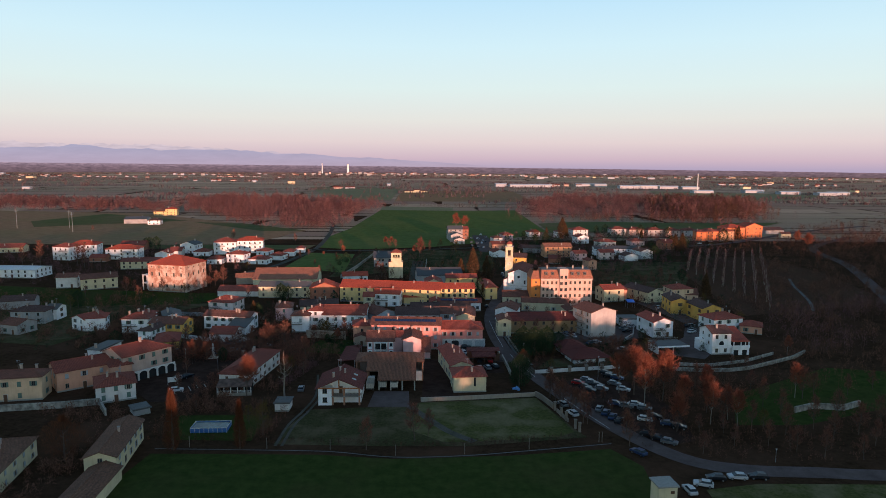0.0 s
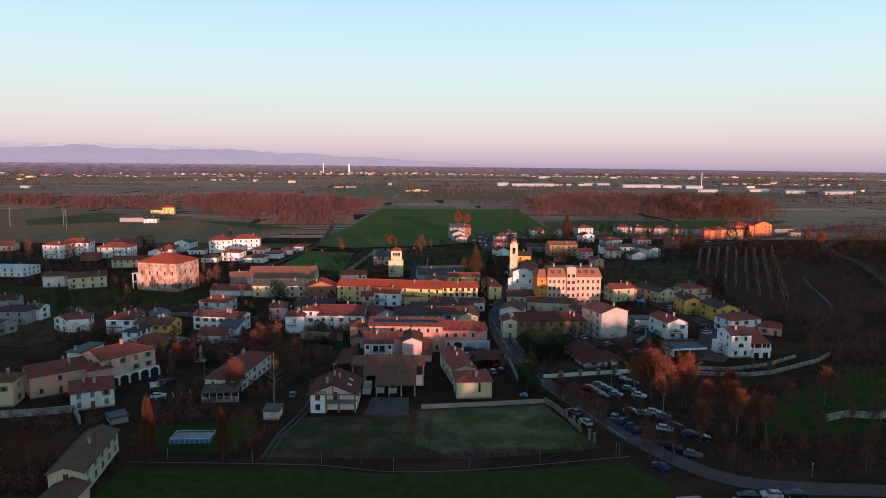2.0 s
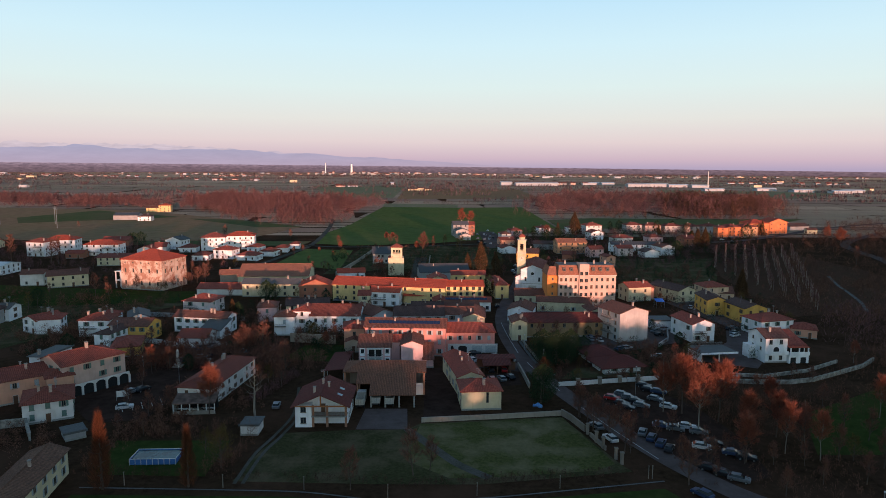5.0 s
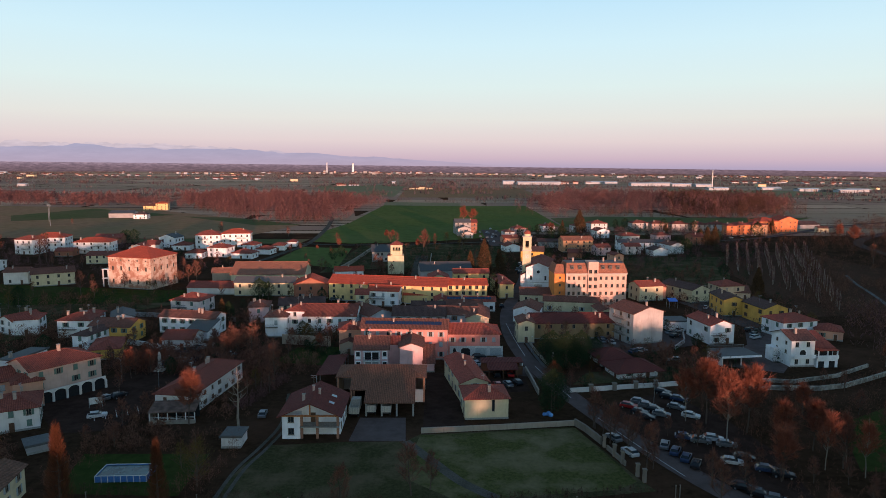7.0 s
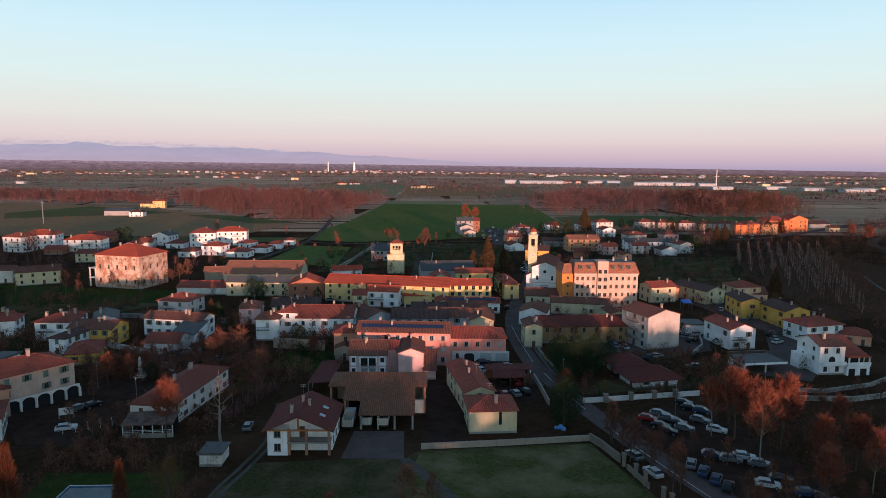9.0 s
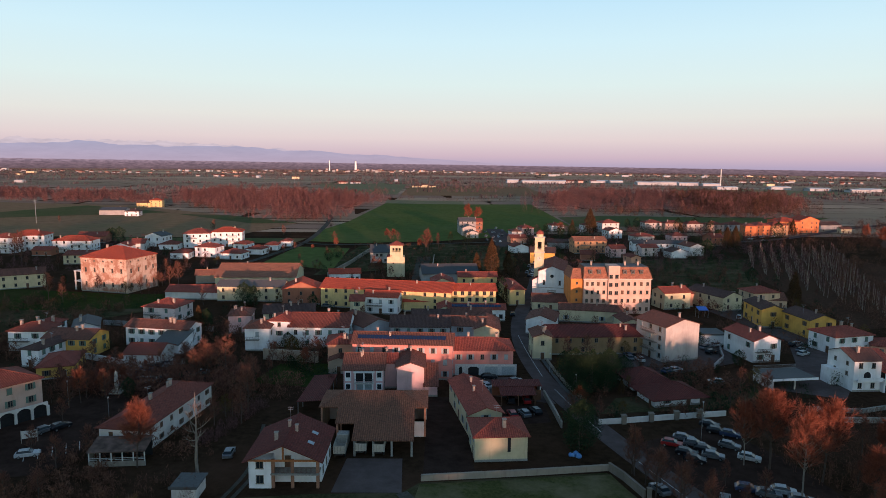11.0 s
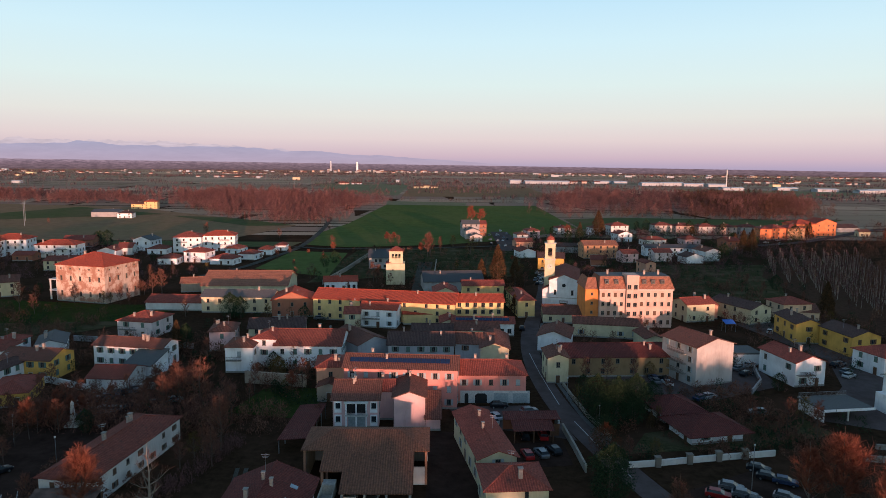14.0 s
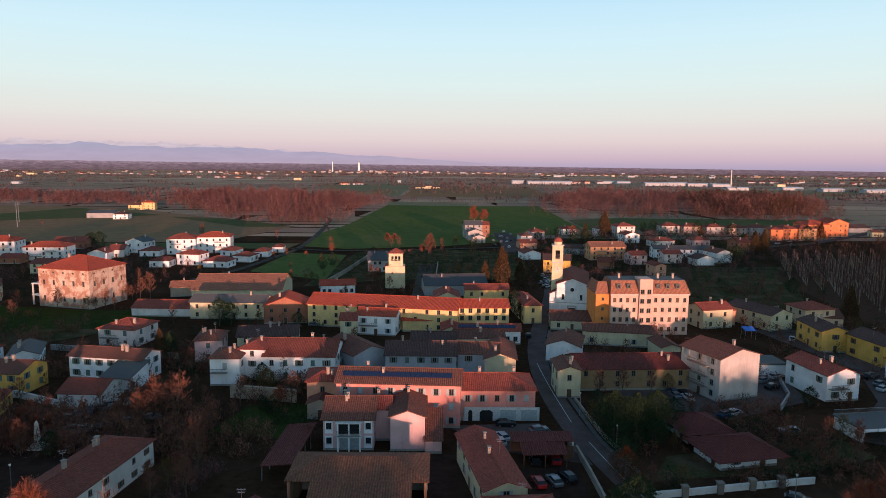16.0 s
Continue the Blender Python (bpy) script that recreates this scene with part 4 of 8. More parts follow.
house(-315.6, 512.2, 10.0, 19.3, 12.0, 4.0, 'gx', 'cream', 'red', 1)
house(-344.0, 868.0, 10.0, 15.0, 12.0, 5.6, 'hip', 'straw', 'brown', 2)
house(-331.0, 872.0, 10.0, 14.0, 12.0, 8.4, 'hip', 'straw', 'bright', 3)
house(-326.8, 759.7, 10.0, 24.2, 22.0, 5.0, 'gx', 'grey', 'slate', 2, pitch=0.20, win='none')
house(-300.5, 742.9, 10.0, 13.1, 14.0, 5.0, 'hip', 'white', 'dark', 2)
house(27.6, 607.8, 5.2, 13.0, 14.0, 10.0, 'gx', 'grey', 'grey', 4, win='balcony')
house(35.4, 611.0, 5.2, 9.0, 12.0, 9.6, 'gx', 'brick', 'red', 3, win='balcony')
house(28.2, 589.0, 5.2, 10.5, 11.0, 6.6, 'gy', 'dusty', 'grey', 3)
house(30.0, 574.5, 5.2, 9.0, 10.0, 4.2, 'gy', 'dusty', 'grey', 2)
house(55.6, 495.7, 10.0, 9.9, 12.0, 4.0, 'gy', 'white', 'redbrown', 1, win='none')
house(63.8, 451.2, -10.0, 13.7, 12.0, 6.5, 'gx', 'yellow', 'dark', 2)
house(100.2, 497.1, 4.2, 20.7, 12.0, 8.0, 'gx', 'peachy', 'orange', 3, win='balcony')
house(113.0, 478.6, 10.0, 9.4, 9.0, 5.5, 'gx', 'rose', 'red', 2)
house(111.1, 438.0, 10.0, 5.7, 10.0, 6.0, 'gy', 'salmon', 'redbrown', 2)
house(134.3, 484.4, 3.8, 10.4, 9.0, 5.5, 'gx', 'rosewhite', 'red', 2)
house(149.0, 505.8, -1.2, 36.1, 9.0, 5.5, 'gx', 'white', 'slate', 2, win='band')
house(163.5, 489.4, 10.0, 9.9, 14.0, 6.0, 'gy', 'white', 'brown', 2, win='none')
house(149.4, 477.2, 10.0, 10.4, 10.0, 4.0, 'gy', 'white', 'dark', 1, win='none')
house(92.8, 465.2, -10.0, 8.4, 10.0, 3.5, 'gx', 'brick', 'redbrown', 1, win='none')
house(63.7, 581.2, 10.0, 8.0, 11.0, 5.0, 'hip', 'offwhite', 'brown', 2)
house(74.5, 600.6, 10.0, 9.8, 12.0, 6.0, 'hip', 'rose', 'redbrown', 2)
house(60.5, 544.6, 10.0, 11.4, 10.0, 4.0, 'gx', 'salmon', 'redbrown', 1)
house(104.2, 634.2, 10.0, 10.5, 12.0, 5.0, 'hip', 'white', 'redbrown', 2)
house(129.4, 625.9, 10.0, 9.4, 12.0, 6.0, 'hip', 'white', 'brown', 2)
house(147.0, 627.5, 10.0, 14.8, 12.0, 8.0, 'hip', 'offwhite', 'red', 3)
house(138.9, 582.9, 10.0, 10.7, 12.0, 6.0, 'gy', 'white', 'redbrown', 2)
house(155.5, 563.8, 10.0, 15.7, 10.0, 4.0, 'hip', 'offwhite', 'red', 1)
house(184.0, 570.1, 10.0, 12.2, 10.0, 4.0, 'hip', 'rose', 'redbrown', 1)
house(200.1, 542.2, 10.0, 9.3, 12.0, 6.0, 'gx', 'brick', 'redbrown', 2)
house(87.0, 519.4, -10.0, 17.5, 10.0, 4.0, 'gx', 'grey', 'dark', 1, win='none')
# This row's duller wall colours stand in for shade lying on it.
house(192.9, 656.6, 5.8, 15.2, 11.0, 6.0, 'hip', 'dusty', 'redbrown', 2)
house(209.3, 652.5, 5.7, 15.2, 11.0, 6.0, 'hip', 'blush', 'redbrown', 2)
house(226.6, 648.5, 5.6, 15.2, 11.0, 6.0, 'hip', 'dusty', 'redbrown', 2)
house(242.6, 644.5, 5.6, 15.1, 11.0, 6.0, 'hip', 'blush', 'redbrown', 2)
house(260.9, 646.3, 5.6, 15.2, 11.0, 6.0, 'hip', 'dusty', 'redbrown', 2)
house(256.0, 608.0, -10.0, 8.2, 16.0, 8.5, 'hip', 'orange', 'red', 3)
house(266.6, 613.5, 10.0, 13.0, 14.0, 8.5, 'hip', 'orange', 'red', 3)
house(281.1, 615.0, 10.0, 15.2, 14.0, 8.5, 'hip', 'peachy', 'red', 3)
house(293.6, 624.7, 10.0, 18.9, 16.0, 11.0, 'hip', 'orange', 'bright', 3)
house(318.2, 638.7, 6.1, 17.5, 16.0, 11.0, 'gy', 'orange', 'bright', 3)
house(351.1, 633.9, -10.0, 8.5, 8.0, 4.0, 'gx', 'cream', 'brown', 1)
house(357.3, 673.1, 10.0, 22.1, 14.0, 4.0, 'gx', 'grey', 'dark', 1, win='none')


# ---- buildings of their own shape ----
def prism(bm, outline, y0, y1, mi=0):
    """An upright outline (x, z) pushed from y0 to y1."""
    f = [bm.verts.new((x, y0, z)) for x, z in outline]
    g = [bm.verts.new((x, y1, z)) for x, z in outline]
    bm.faces.new(f).material_index = mi
    bm.faces.new(g[::-1]).material_index = mi
    for i in range(len(f)):
        j = (i + 1) % len(f)
        bm.faces.new((f[j], f[i], g[i], g[j])).material_index = mi


def thing(name, x, y, rot, label, category, group=""):
    return tagged(new(name), label, category, group) if not (x or y or rot) else placed(tagged(new(name), label, category, group), x, y, rot)


def placed(ob, x, y, rot):
    ob.matrix_basis = pose(x, y, 0, 0, 0, rot)
    return ob


def piece(name, parent, material, *boxes, label="", m=None):
    bm = bmesh.new()
    for b in boxes:
        box(bm, *b)
    return part(name, bm, material, parent, label, m)


M_CLOCK = plain("clock_face", (0.62, 0.58, 0.50), 0.7)
M_ORBRICK = stucco("warm_orange_render", (0.66, 0.24, 0.07))
M_FLESH = stucco("pale_salmon_render", (0.60, 0.41, 0.335))


def church():
    root = thing("church", 50.4, 345.5, -12, "white gabled parish church with brown tiled roofs", "church")
    bm = bmesh.new()
    prism(bm, [(-5.5, -0.5), (5.5, -0.5), (5.5, 12.2), (0, 14.2), (-5.5, 12.2)], 0, 30)
    part("nave_wall", bm, WALLS["white"], root)
    bm = bmesh.new()
    slab(bm, ((6.0, -0.3, 12.2), (6.0, 30.3, 12.2), (0, 30.3, 14.45), (0, -0.3, 14.45)), 0.18)
    slab(bm, ((-6.0, 30.3, 12.2), (-6.0, -0.3, 12.2), (0, -0.3, 14.45), (0, 30.3, 14.45)), 0.18)
    part("nave_roof", bm, TILES["redbrown"], root)
    for s in (-1, 1):
        bm = bmesh.new()
        prism(bm, [(s * 5.5, -0.5), (s * 8.0, -0.5), (s * 8.0, 8.2), (s * 5.5, 9.4)][::s], 1.2, 28)
        part("aisle_wall", bm, WALLS["white"], root)
        bm = bmesh.new()
        pts = ((s * 8.4, 0.9, 8.2), (s * 8.4, 28.3, 8.2), (s * 5.505, 28.3, 9.7), (s * 5.505, 0.9, 9.7))
        slab(bm, pts, 0.15)
        part("aisle_roof", bm, TILES["redbrown"], root)
        window(root, (0.9, 1.9), pose(s * 3.2, 0, 6.6), False)
    door = piece("portal", root, M_BROWN, (-1.2, 1.2, -0.12, 0, 0, 3.6))
    piece("door_surround", door, M_STONE, (-1.7, -1.2, -0.2, -0.003, 0, 4.0), (1.2, 1.7, -0.2, -0.003, 0, 4.0), (-1.7, 1.7, -0.25, -0.003, 4.0, 4.5))
    bm = bmesh.new()
    rod(bm, (0, 0.0, 10.2), (0, -0.1, 10.2), 0.7, 0.6, 16, cap=True)
    part("round_window", bm, M_GLASS, root)
    piece("cornice", root, M_STONE, (-8.0, 8.0, -0.15, -0.003, 5.3, 5.55))


def bell_tower():
    root = thing("bell_tower", 46.3, 354, -9, "tall cream bell tower with a clock and tiled cap", "tower")
    w = 1.95
    bm = bmesh.new()
    box(bm, -w, w, -w, w, -0.5, 19.0)
    part("shaft", bm, WALLS["cream"], root)
    piece("ledge", root, M_STONE, (-w - 0.25, w + 0.25, -w - 0.25, w + 0.25, 19.003, 19.35))
    bm = bmesh.new()
    xs, zs = (-w, -0.8, 0.8, w), (19.353, 20.4, 23.6, 25.3)
    for y in (-w, w - 0.5):
        plate(bm, xs, zs, {(1, 1)}, y, y + 0.5)
    for x in (-w, w - 0.5):
        box(bm, x, x + 0.5, -w + 0.5, w - 0.5, 19.353, 25.3)
    part("belfry", bm, WALLS["cream"], root)
    piece("cornice", root, M_STONE, (-w - 0.3, w + 0.3, -w - 0.3, w + 0.3, 25.303, 25.6))
    bm = bmesh.new()
    rod(bm, (0, 0, 25.603), (0, 0, 26.7), 1.5, 1.5, 12, cap=True)
    part("lantern", bm, WALLS["cream"], root)
    bm = bmesh.new()
    for r0, z0, r1, z1 in ((1.75, 26.7, 1.7, 27.0), (1.6, 27.0, 1.35, 27.6), (1.35, 27.6, 0.8, 28.1), (0.8, 28.1, 0.1, 28.35)):
        rod(bm, (0, 0, z0), (0, 0, z1), r0, r1, 14)
    rod(bm, (0, 0, 28.3), (0, 0, 29.4), 0.05, 0.04, 5, cap=True)
    part("cap_roof", bm, TILES["red"], root)
    bm = bmesh.new()
    rod(bm, (0, 0, 23.6), (0, 0, 22.6), 0.2, 0.65, 12, cap=True)
    rod(bm, (0, 0, 24.6), (0, 0, 23.6), 0.05, 0.05, 5)
    part("bell", bm, M_IRON, root)
    bm = bmesh.new()
    rod(bm, (0, -w, 16.4), (0, -w - 0.1, 16.4), 1.0, 1.0, 24, cap=True)
    clock = part("clock", bm, M_CLOCK, root, "pale round clock face")
    piece("clock_pointer", clock, M_IRON, (-0.05, 0.05, -w - 0.13, -w - 0.103, 16.4, 17.3))
    piece("clock_pointer", clock, M_IRON, (0.0, 0.6, -w - 0.13, -w - 0.103, 16.35, 16.45))


def old_tower():
    root = thing("medieval_tower", -16.6, 403, 2, "square cream medieval tower with a small belfry", "tower")
    bm = bmesh.new()
    box(bm, -4.6, 4.0, -3.5, 4.5, -0.5, 9.8)
    part("lower_wall", bm, WALLS["cream"], root)
    bm = bmesh.new()
    slab(bm, ((-4.9, -3.8, 9.85), (-2.2, -3.8, 10.6), (-2.2, 4.8, 10.6), (-4.9, 4.8, 9.85)), 0.15)
    part("lean_to_roof", bm, TILES["red"], root)
    bm = bmesh.new()
    w = 3.1
    xs = (-w, -2.0, -1.0, -0.6, 0.6, 1.0, 2.0, w)
    for y in (-w, w - 0.5):
        plate(bm, xs, (9.85, 12.2, 14.2, 15.5), {(1, 1), (3, 1), (5, 1)}, y, y + 0.5)
    for x in (-w, w - 0.5):
        box(bm, x, x + 0.5, -w + 0.5, w - 0.5, 9.85, 15.5)
    part("belfry", bm, WALLS["cream"], root)
    bm = bmesh.new()
    for a, b in (((-1, -1), (1, -1)), ((1, -1), (1, 1)), ((1, 1), (-1, 1)), ((-1, 1), (-1, -1))):
        slab(bm, ((a[0] * 3.6, a[1] * 3.6, 15.6), (b[0] * 3.6, b[1] * 3.6, 15.6), (0, 0, 17.6)), 0.15)
    part("roof", bm, TILES["red"], root)
    for z in (3.0, 6.5):
        window(root, (0.7, 0.6), pose(-1.5, -3.5, z), False)


def school_block():
    root = thing("apartment_building", 58.2, 322, 1.5, "long four-storey salmon building with a mansard roof", "building")
    W, D, e = 25.4, 13.0, 13.6
    bm = bmesh.new()
    box(bm, 0, W, 0, D, -0.5, e)
    part("wall", bm, M_FLESH, root)
    piece("side_wing", root, M_ORBRICK, (-4.6, -0.003, 1.4, D, -0.5, e - 0.4), label="orange rendered side wing")
    piece("cornice", root, M_STONE, (-0.3, W + 0.3, -0.35, -0.003, e - 0.5, e - 0.05))
    bm = bmesh.new()
    slab(bm, ((-0.4, -0.5, e), (W + 0.4, -0.5, e), (W - 0.6, 2.6, e + 4.0), (0.6, 2.6, e + 4.0)), 0.15)
    slab(bm, ((W + 0.4, D + 0.4, e), (-0.4, D + 0.4, e), (0.6, D - 2.6, e + 4.0), (W - 0.6, D - 2.6, e + 4.0)), 0.15)
    slab(bm, ((W + 0.4, -0.5, e), (W + 0.4, D + 0.4, e), (W - 0.6, D - 2.6, e + 4.0), (W - 0.6, 2.6, e + 4.0)), 0.15)
    slab(bm, ((-0.4, D + 0.4, e), (-0.4, -0.5, e), (0.6, 2.6, e + 4.0), (0.6, D - 2.6, e + 4.0)), 0.15)
    rf = part("mansard_roof", bm, TILES["orange"], root)
    piece("flat_roof", rf, TILES["grey"], (0.5, W - 0.5, 2.5, D - 2.5, e + 3.9, e + 4.05))
    bm = bmesh.new()
    slab(bm, ((-5.0, 1.0, e - 0.3), (-0.4, 1.0, e - 0.3), (-0.4, 4.5, e + 3.2), (-3.2, 4.5, e + 3.2)), 0.15)
    slab(bm, ((-5.0, D, e - 0.3), (-5.0, 1.0, e - 0.3), (-3.2, 4.5, e + 3.2), (-3.2, D, e + 3.2)), 0.15)
    part("wing_roof", bm, TILES["orange"], root)
    piece("stair_tower", root, M_FLESH, (9.0, 13.2, -0.8, -0.003, -0.5, e + 1.0), (9.0, 13.2, -0.8, 5.0, e + 1.0, e + 4.8))
    for x in (9.5, 11.7):
        for k in range(5):
            window(root, (1.3, 1.5), pose(x + 0.4, -0.8, 1.2 + k * 3.1), False)
    for k in range(4):
        for x in (1.2, 3.2, 5.4, 7.6, 14.6, 16.9, 19.3, 21.7, 24.1):
            window(root, (1.0, 1.4), pose(x, 0, 1.2 + k * 3.2), False, "brown" if (k + int(x)) % 4 == 0 else "", True)
        window(root, (0.8, 1.0), pose(-2.3, 1.4, 1.4 + k * 3.2), False)
    for x in (2.5, 5.8, 15.5, 18.6, 21.8):
        dm = piece("dormer", rf, TILES["grey"], (x - 0.7, x + 0.7, 0.6, 2.4, e + 1.5, e + 3.0))
        shared("dormer_window", WIN[(0.8, 1.0)][2], dm, pose(x, 0.6, e + 1.7))
    for x in (4, 17, 22):
        shared("chimney", CHIMNEYS[2], rf, pose(x, 6, e + 4.1))


def chalet():
    root = thing("chalet", -23.2, 187.4, 0, "white two-storey chalet with timber loggia and brown roof", "house", "village houses")
    e, p, W, D = 5.3, 0.43, 6.0, 13.0
    bm = bmesh.new()
    box(bm, -W, -2.2, 0, 2.4, -0.4, e)
    box(bm, -W, W, 2.403, D, -0.4, e)
    prism(bm, [(-W, e), (W, e), (0, e + p * W)], 2.4, D)
    part("wall", bm, WALLS["white"], root)
    bm = bmesh.new()
    o = 0.9
    z0 = e - p * o + 0.2
    zr = e + p * W + 0.2
    slab(bm, ((W + o, -o, z0), (W + o, D + o, z0), (0, D + o, zr), (0, -o, zr)), 0.18)
    slab(bm, ((-W - o, D + o, z0), (-W - o, -o, z0), (0, -o, zr), (0, D + o, zr)), 0.18)
    rod(bm, (0, -o, zr), (0, D + o, zr), 0.13, 0.13, 6, cap=True)
    rf = part("roof", bm, TILES["darkred"], root)
    for x in (-1.9, 1.4, W - 0.25):
        piece("pillar", root, M_BRICKP, (x - 0.25, x + 0.25, 0.1, 0.6, -0.3, e - 0.2))
    piece("loggia_floor", root, M_CONC, (-2.197, W, -0.4, 2.4, 2.55, 2.75))
    for x0, x1 in ((-1.6, 1.1), (1.7, W - 0.55)):
        part("railing", railing_mesh(x1 - x0), M_BROWN, root, "brown timber railing", pose((x0 + x1) / 2, 0.0, 2.75))
    piece("timber_beam", root, M_TIMBER, (-W, W, -0.5, -0.2, e - 0.25, e + 0.02), label="orange timber beam")
    piece("timber_truss", root, M_TIMBER, (-0.15, 0.15, -0.5, -0.25, e + 0.023, zr - 0.45), label="orange timber post")
    for z in (0.9, 3.6):
        window(root, (1.3, 1.5), pose(-4.1, 0, z), False)
    shared("door", DOOR, root, pose(0.2, 2.4, 2.76))
    for y in (4, 7.5, 11):
        window(root, (1.0, 1.4), pose(W, y, 3.5, 0, 0, 90), False)
        window(root, (1.0, 1.4), pose(W, y, 0.9, 0, 0, 90), False)
        window(root, (1.0, 1.4), pose(-W, y, 3.5, 0, 0, -90), False)
    for x, y, k in ((-2.0, 3.6, 1), (-0.6, 8.0, 0), (1.0, 6.4, 0)):
        shared("chimney", CHIMNEYS[k], rf, pose(x, y, zr - abs(x) * p))
    for y in (4.2, 8.4):
        bm = bmesh.new()
        box(bm, -0.6, 0.6, -0.45, 0.45, 0, 0.1)
        part("skylight", bm, M_SKYL, rf, "pale glass skylight", pose(3.9, y, zr - 3.9 * p + 0.02, 0, math.degrees(math.atan(p)), 0))
    shared("antenna", ANTENNA, rf, pose(-1.2, 11.5, zr - 0.5))


def barn():
    root = thing("barn", -10.0, 200, 0, "large open barn with a broad brown tiled roof", "barn")
    s = 0.335

    def z(y):
        return 8.1 - s * abs(14 - y)

    bm = bmesh.new()
    slab(bm, ((-11.0, 8.8, z(8.8)), (11.2, 8.8, z(8.8)), (5.6, 14, z(14)), (-6.0, 14, z(14))), 0.2)
    slab(bm, ((11.2, 19.2, z(19.2)), (-11.0, 19.2, z(19.2)), (-6.0, 14, z(14)), (5.6, 14, z(14))), 0.2)
    slab(bm, ((11.2, 8.8, z(8.8)), (11.2, 19.2, z(19.2)), (5.6, 14, z(14))), 0.2)
    slab(bm, ((-11.0, 19.2, z(19.2)), (-11.0, 8.8, z(8.8)), (-6.0, 14, z(14))), 0.2)
    slab(bm, ((-7.0, 4.2, z(4.2)), (8.6, 4.2, z(4.2)), (8.6, 8.8, z(8.8)), (-7.0, 8.8, z(8.8))), 0.2)
    slab(bm, ((-3.2, -0.3, z(-0.3)), (8.6, -0.3, z(-0.3)), (8.6, 4.2, z(4.2)), (-3.2, 4.2, z(4.2))), 0.2)
    bmesh.ops.remove_doubles(bm, verts=bm.verts, dist=0.002)
    part("roof", bm, TILES["barn"], root)
    for x, y in ((-2.7, 0.2), (0.9, 0.2), (4.4, 0.2), (8.2, 0.2), (-6.6, 4.6), (-10.4, 9.3), (10.6, 9.3), (-6.6, 9.3), (8.2, 9.3), (1, 9.3)):
        piece("post", root, M_CONC if y < 1 else M_BRICKP, (x - 0.2, x + 0.2, y - 0.2, y + 0.2, -0.3, z(y) - 0.19))
    piece("back_wall", root, WALLS["offwhite"], (-10.6, 10.8, 18.4, 18.7, -0.4, z(18.4) - 0.2))
    piece("end_wall", root, WALLS["offwhite"], (10.4, 10.7, 9.52, 18.397, -0.4, z(9.5) - 0.2))
    piece("low_wall", root, WALLS["offwhite"], (8.42, 10.38, 9.2, 9.5, -0.4, 3.2))
    piece("end_wall", root, WALLS["stone"], (-10.6, -10.3, 9.52, 18.397, -0.4, z(9.5) - 0.2))
    piece("hay_loft", root, M_BROWN, (-6.3, 8.0, 10.5, 18.3, 2.8, 3.0))


M_BRICKP = plain("brick_pillar", (0.34, 0.17, 0.11), 0.9)
M_TIMBER = plain("orange_timber", (0.42, 0.16, 0.06), 0.6)
M_SKYL, n_, l_, b_ = mat("skylight_glass", 0.1)
b_.inputs["Base Color"].default_value = (0.30, 0.36, 0.42, 1)
TILES["barn"] = tiles("old_barn_tiles", (0.13, 0.065, 0.045), (0.22, 0.10, 0.065))


def palace_annex():
    """Pale two-level frame leaning on the palace's west side."""
    root = thing("annex", -150.3, 362.4, -14.9, "pale open two-storey annex beside the old palace", "annex")
    for x in (-1.6, 1.6):
        for y in (-1.6, 1.6):
            piece("post", root, WALLS["offwhite"], (x - 0.22, x + 0.22, y - 0.22, y + 0.22, -0.3, 8.0))
    for z in (3.6, 8.0):
        piece("slab", root, WALLS["offwhite"], (-2.0, 2.0, -2.0, 2.0, z + 0.003, z + 0.35))


palace_annex()
church()
bell_tower()
old_tower()
school_block()
chalet()
barn()


def pool():
    root = thing("swimming_pool", -54.3, 170.6, 2, "rectangular blue above-ground swimming pool with a covered top", "pool")
    bm = bmesh.new()
    plate_pts = ((-4.6, -2.4), (4.6, -2.4), (4.6, 2.4), (-4.6, 2.4))
    for (x0, y0), (x1, y1) in zip(plate_pts, plate_pts[1:] + plate_pts[:1]):
        d = Vector((x1 - x0, y1 - y0, 0)).normalized()
        k = Vector((-d.y, d.x, 0)) * 0.1
        v = [bm.verts.new((*q, zz)) for zz in (0, 1.25) for q in ((x0, y0), (x1, y1), (x1 + k.x, y1 + k.y), (x0 + k.x, y0 + k.y))]
        for q in ((0, 1, 5, 4), (1, 2, 6, 5), (2, 3, 7, 6), (3, 0, 4, 7), (4, 5, 6, 7)):
            bm.faces.new([v[i] for i in q])
    part("liner", bm, plain("blue_liner", (0.05, 0.16, 0.42), 0.5), root, "blue liner wall")
    piece("cover", root, plain("pool_cover", (0.035, 0.075, 0.085), 0.25, 0, 0.7, 0.35), (-4.5, 4.5, -2.3, 2.3, 1.0, 1.12), label="grey-blue wet cover")
    bm = bmesh.new()
    for a, b in zip(plate_pts, plate_pts[1:] + plate_pts[:1]):
        rod(bm, (*a, 1.28), (*b, 1.28), 0.07, 0.07, 6, cap=True)
    part("rim", bm, M_FRAME, root, "white tubular rim")
    for k in range(9):
        for y in (-2.5, 2.5):
            piece("leg", root, M_FRAME, (-4.6 + k * 1.15 - 0.04, -4.6 + k * 1.15 + 0.04, y - 0.05, y + 0.05, -0.05, 1.22))


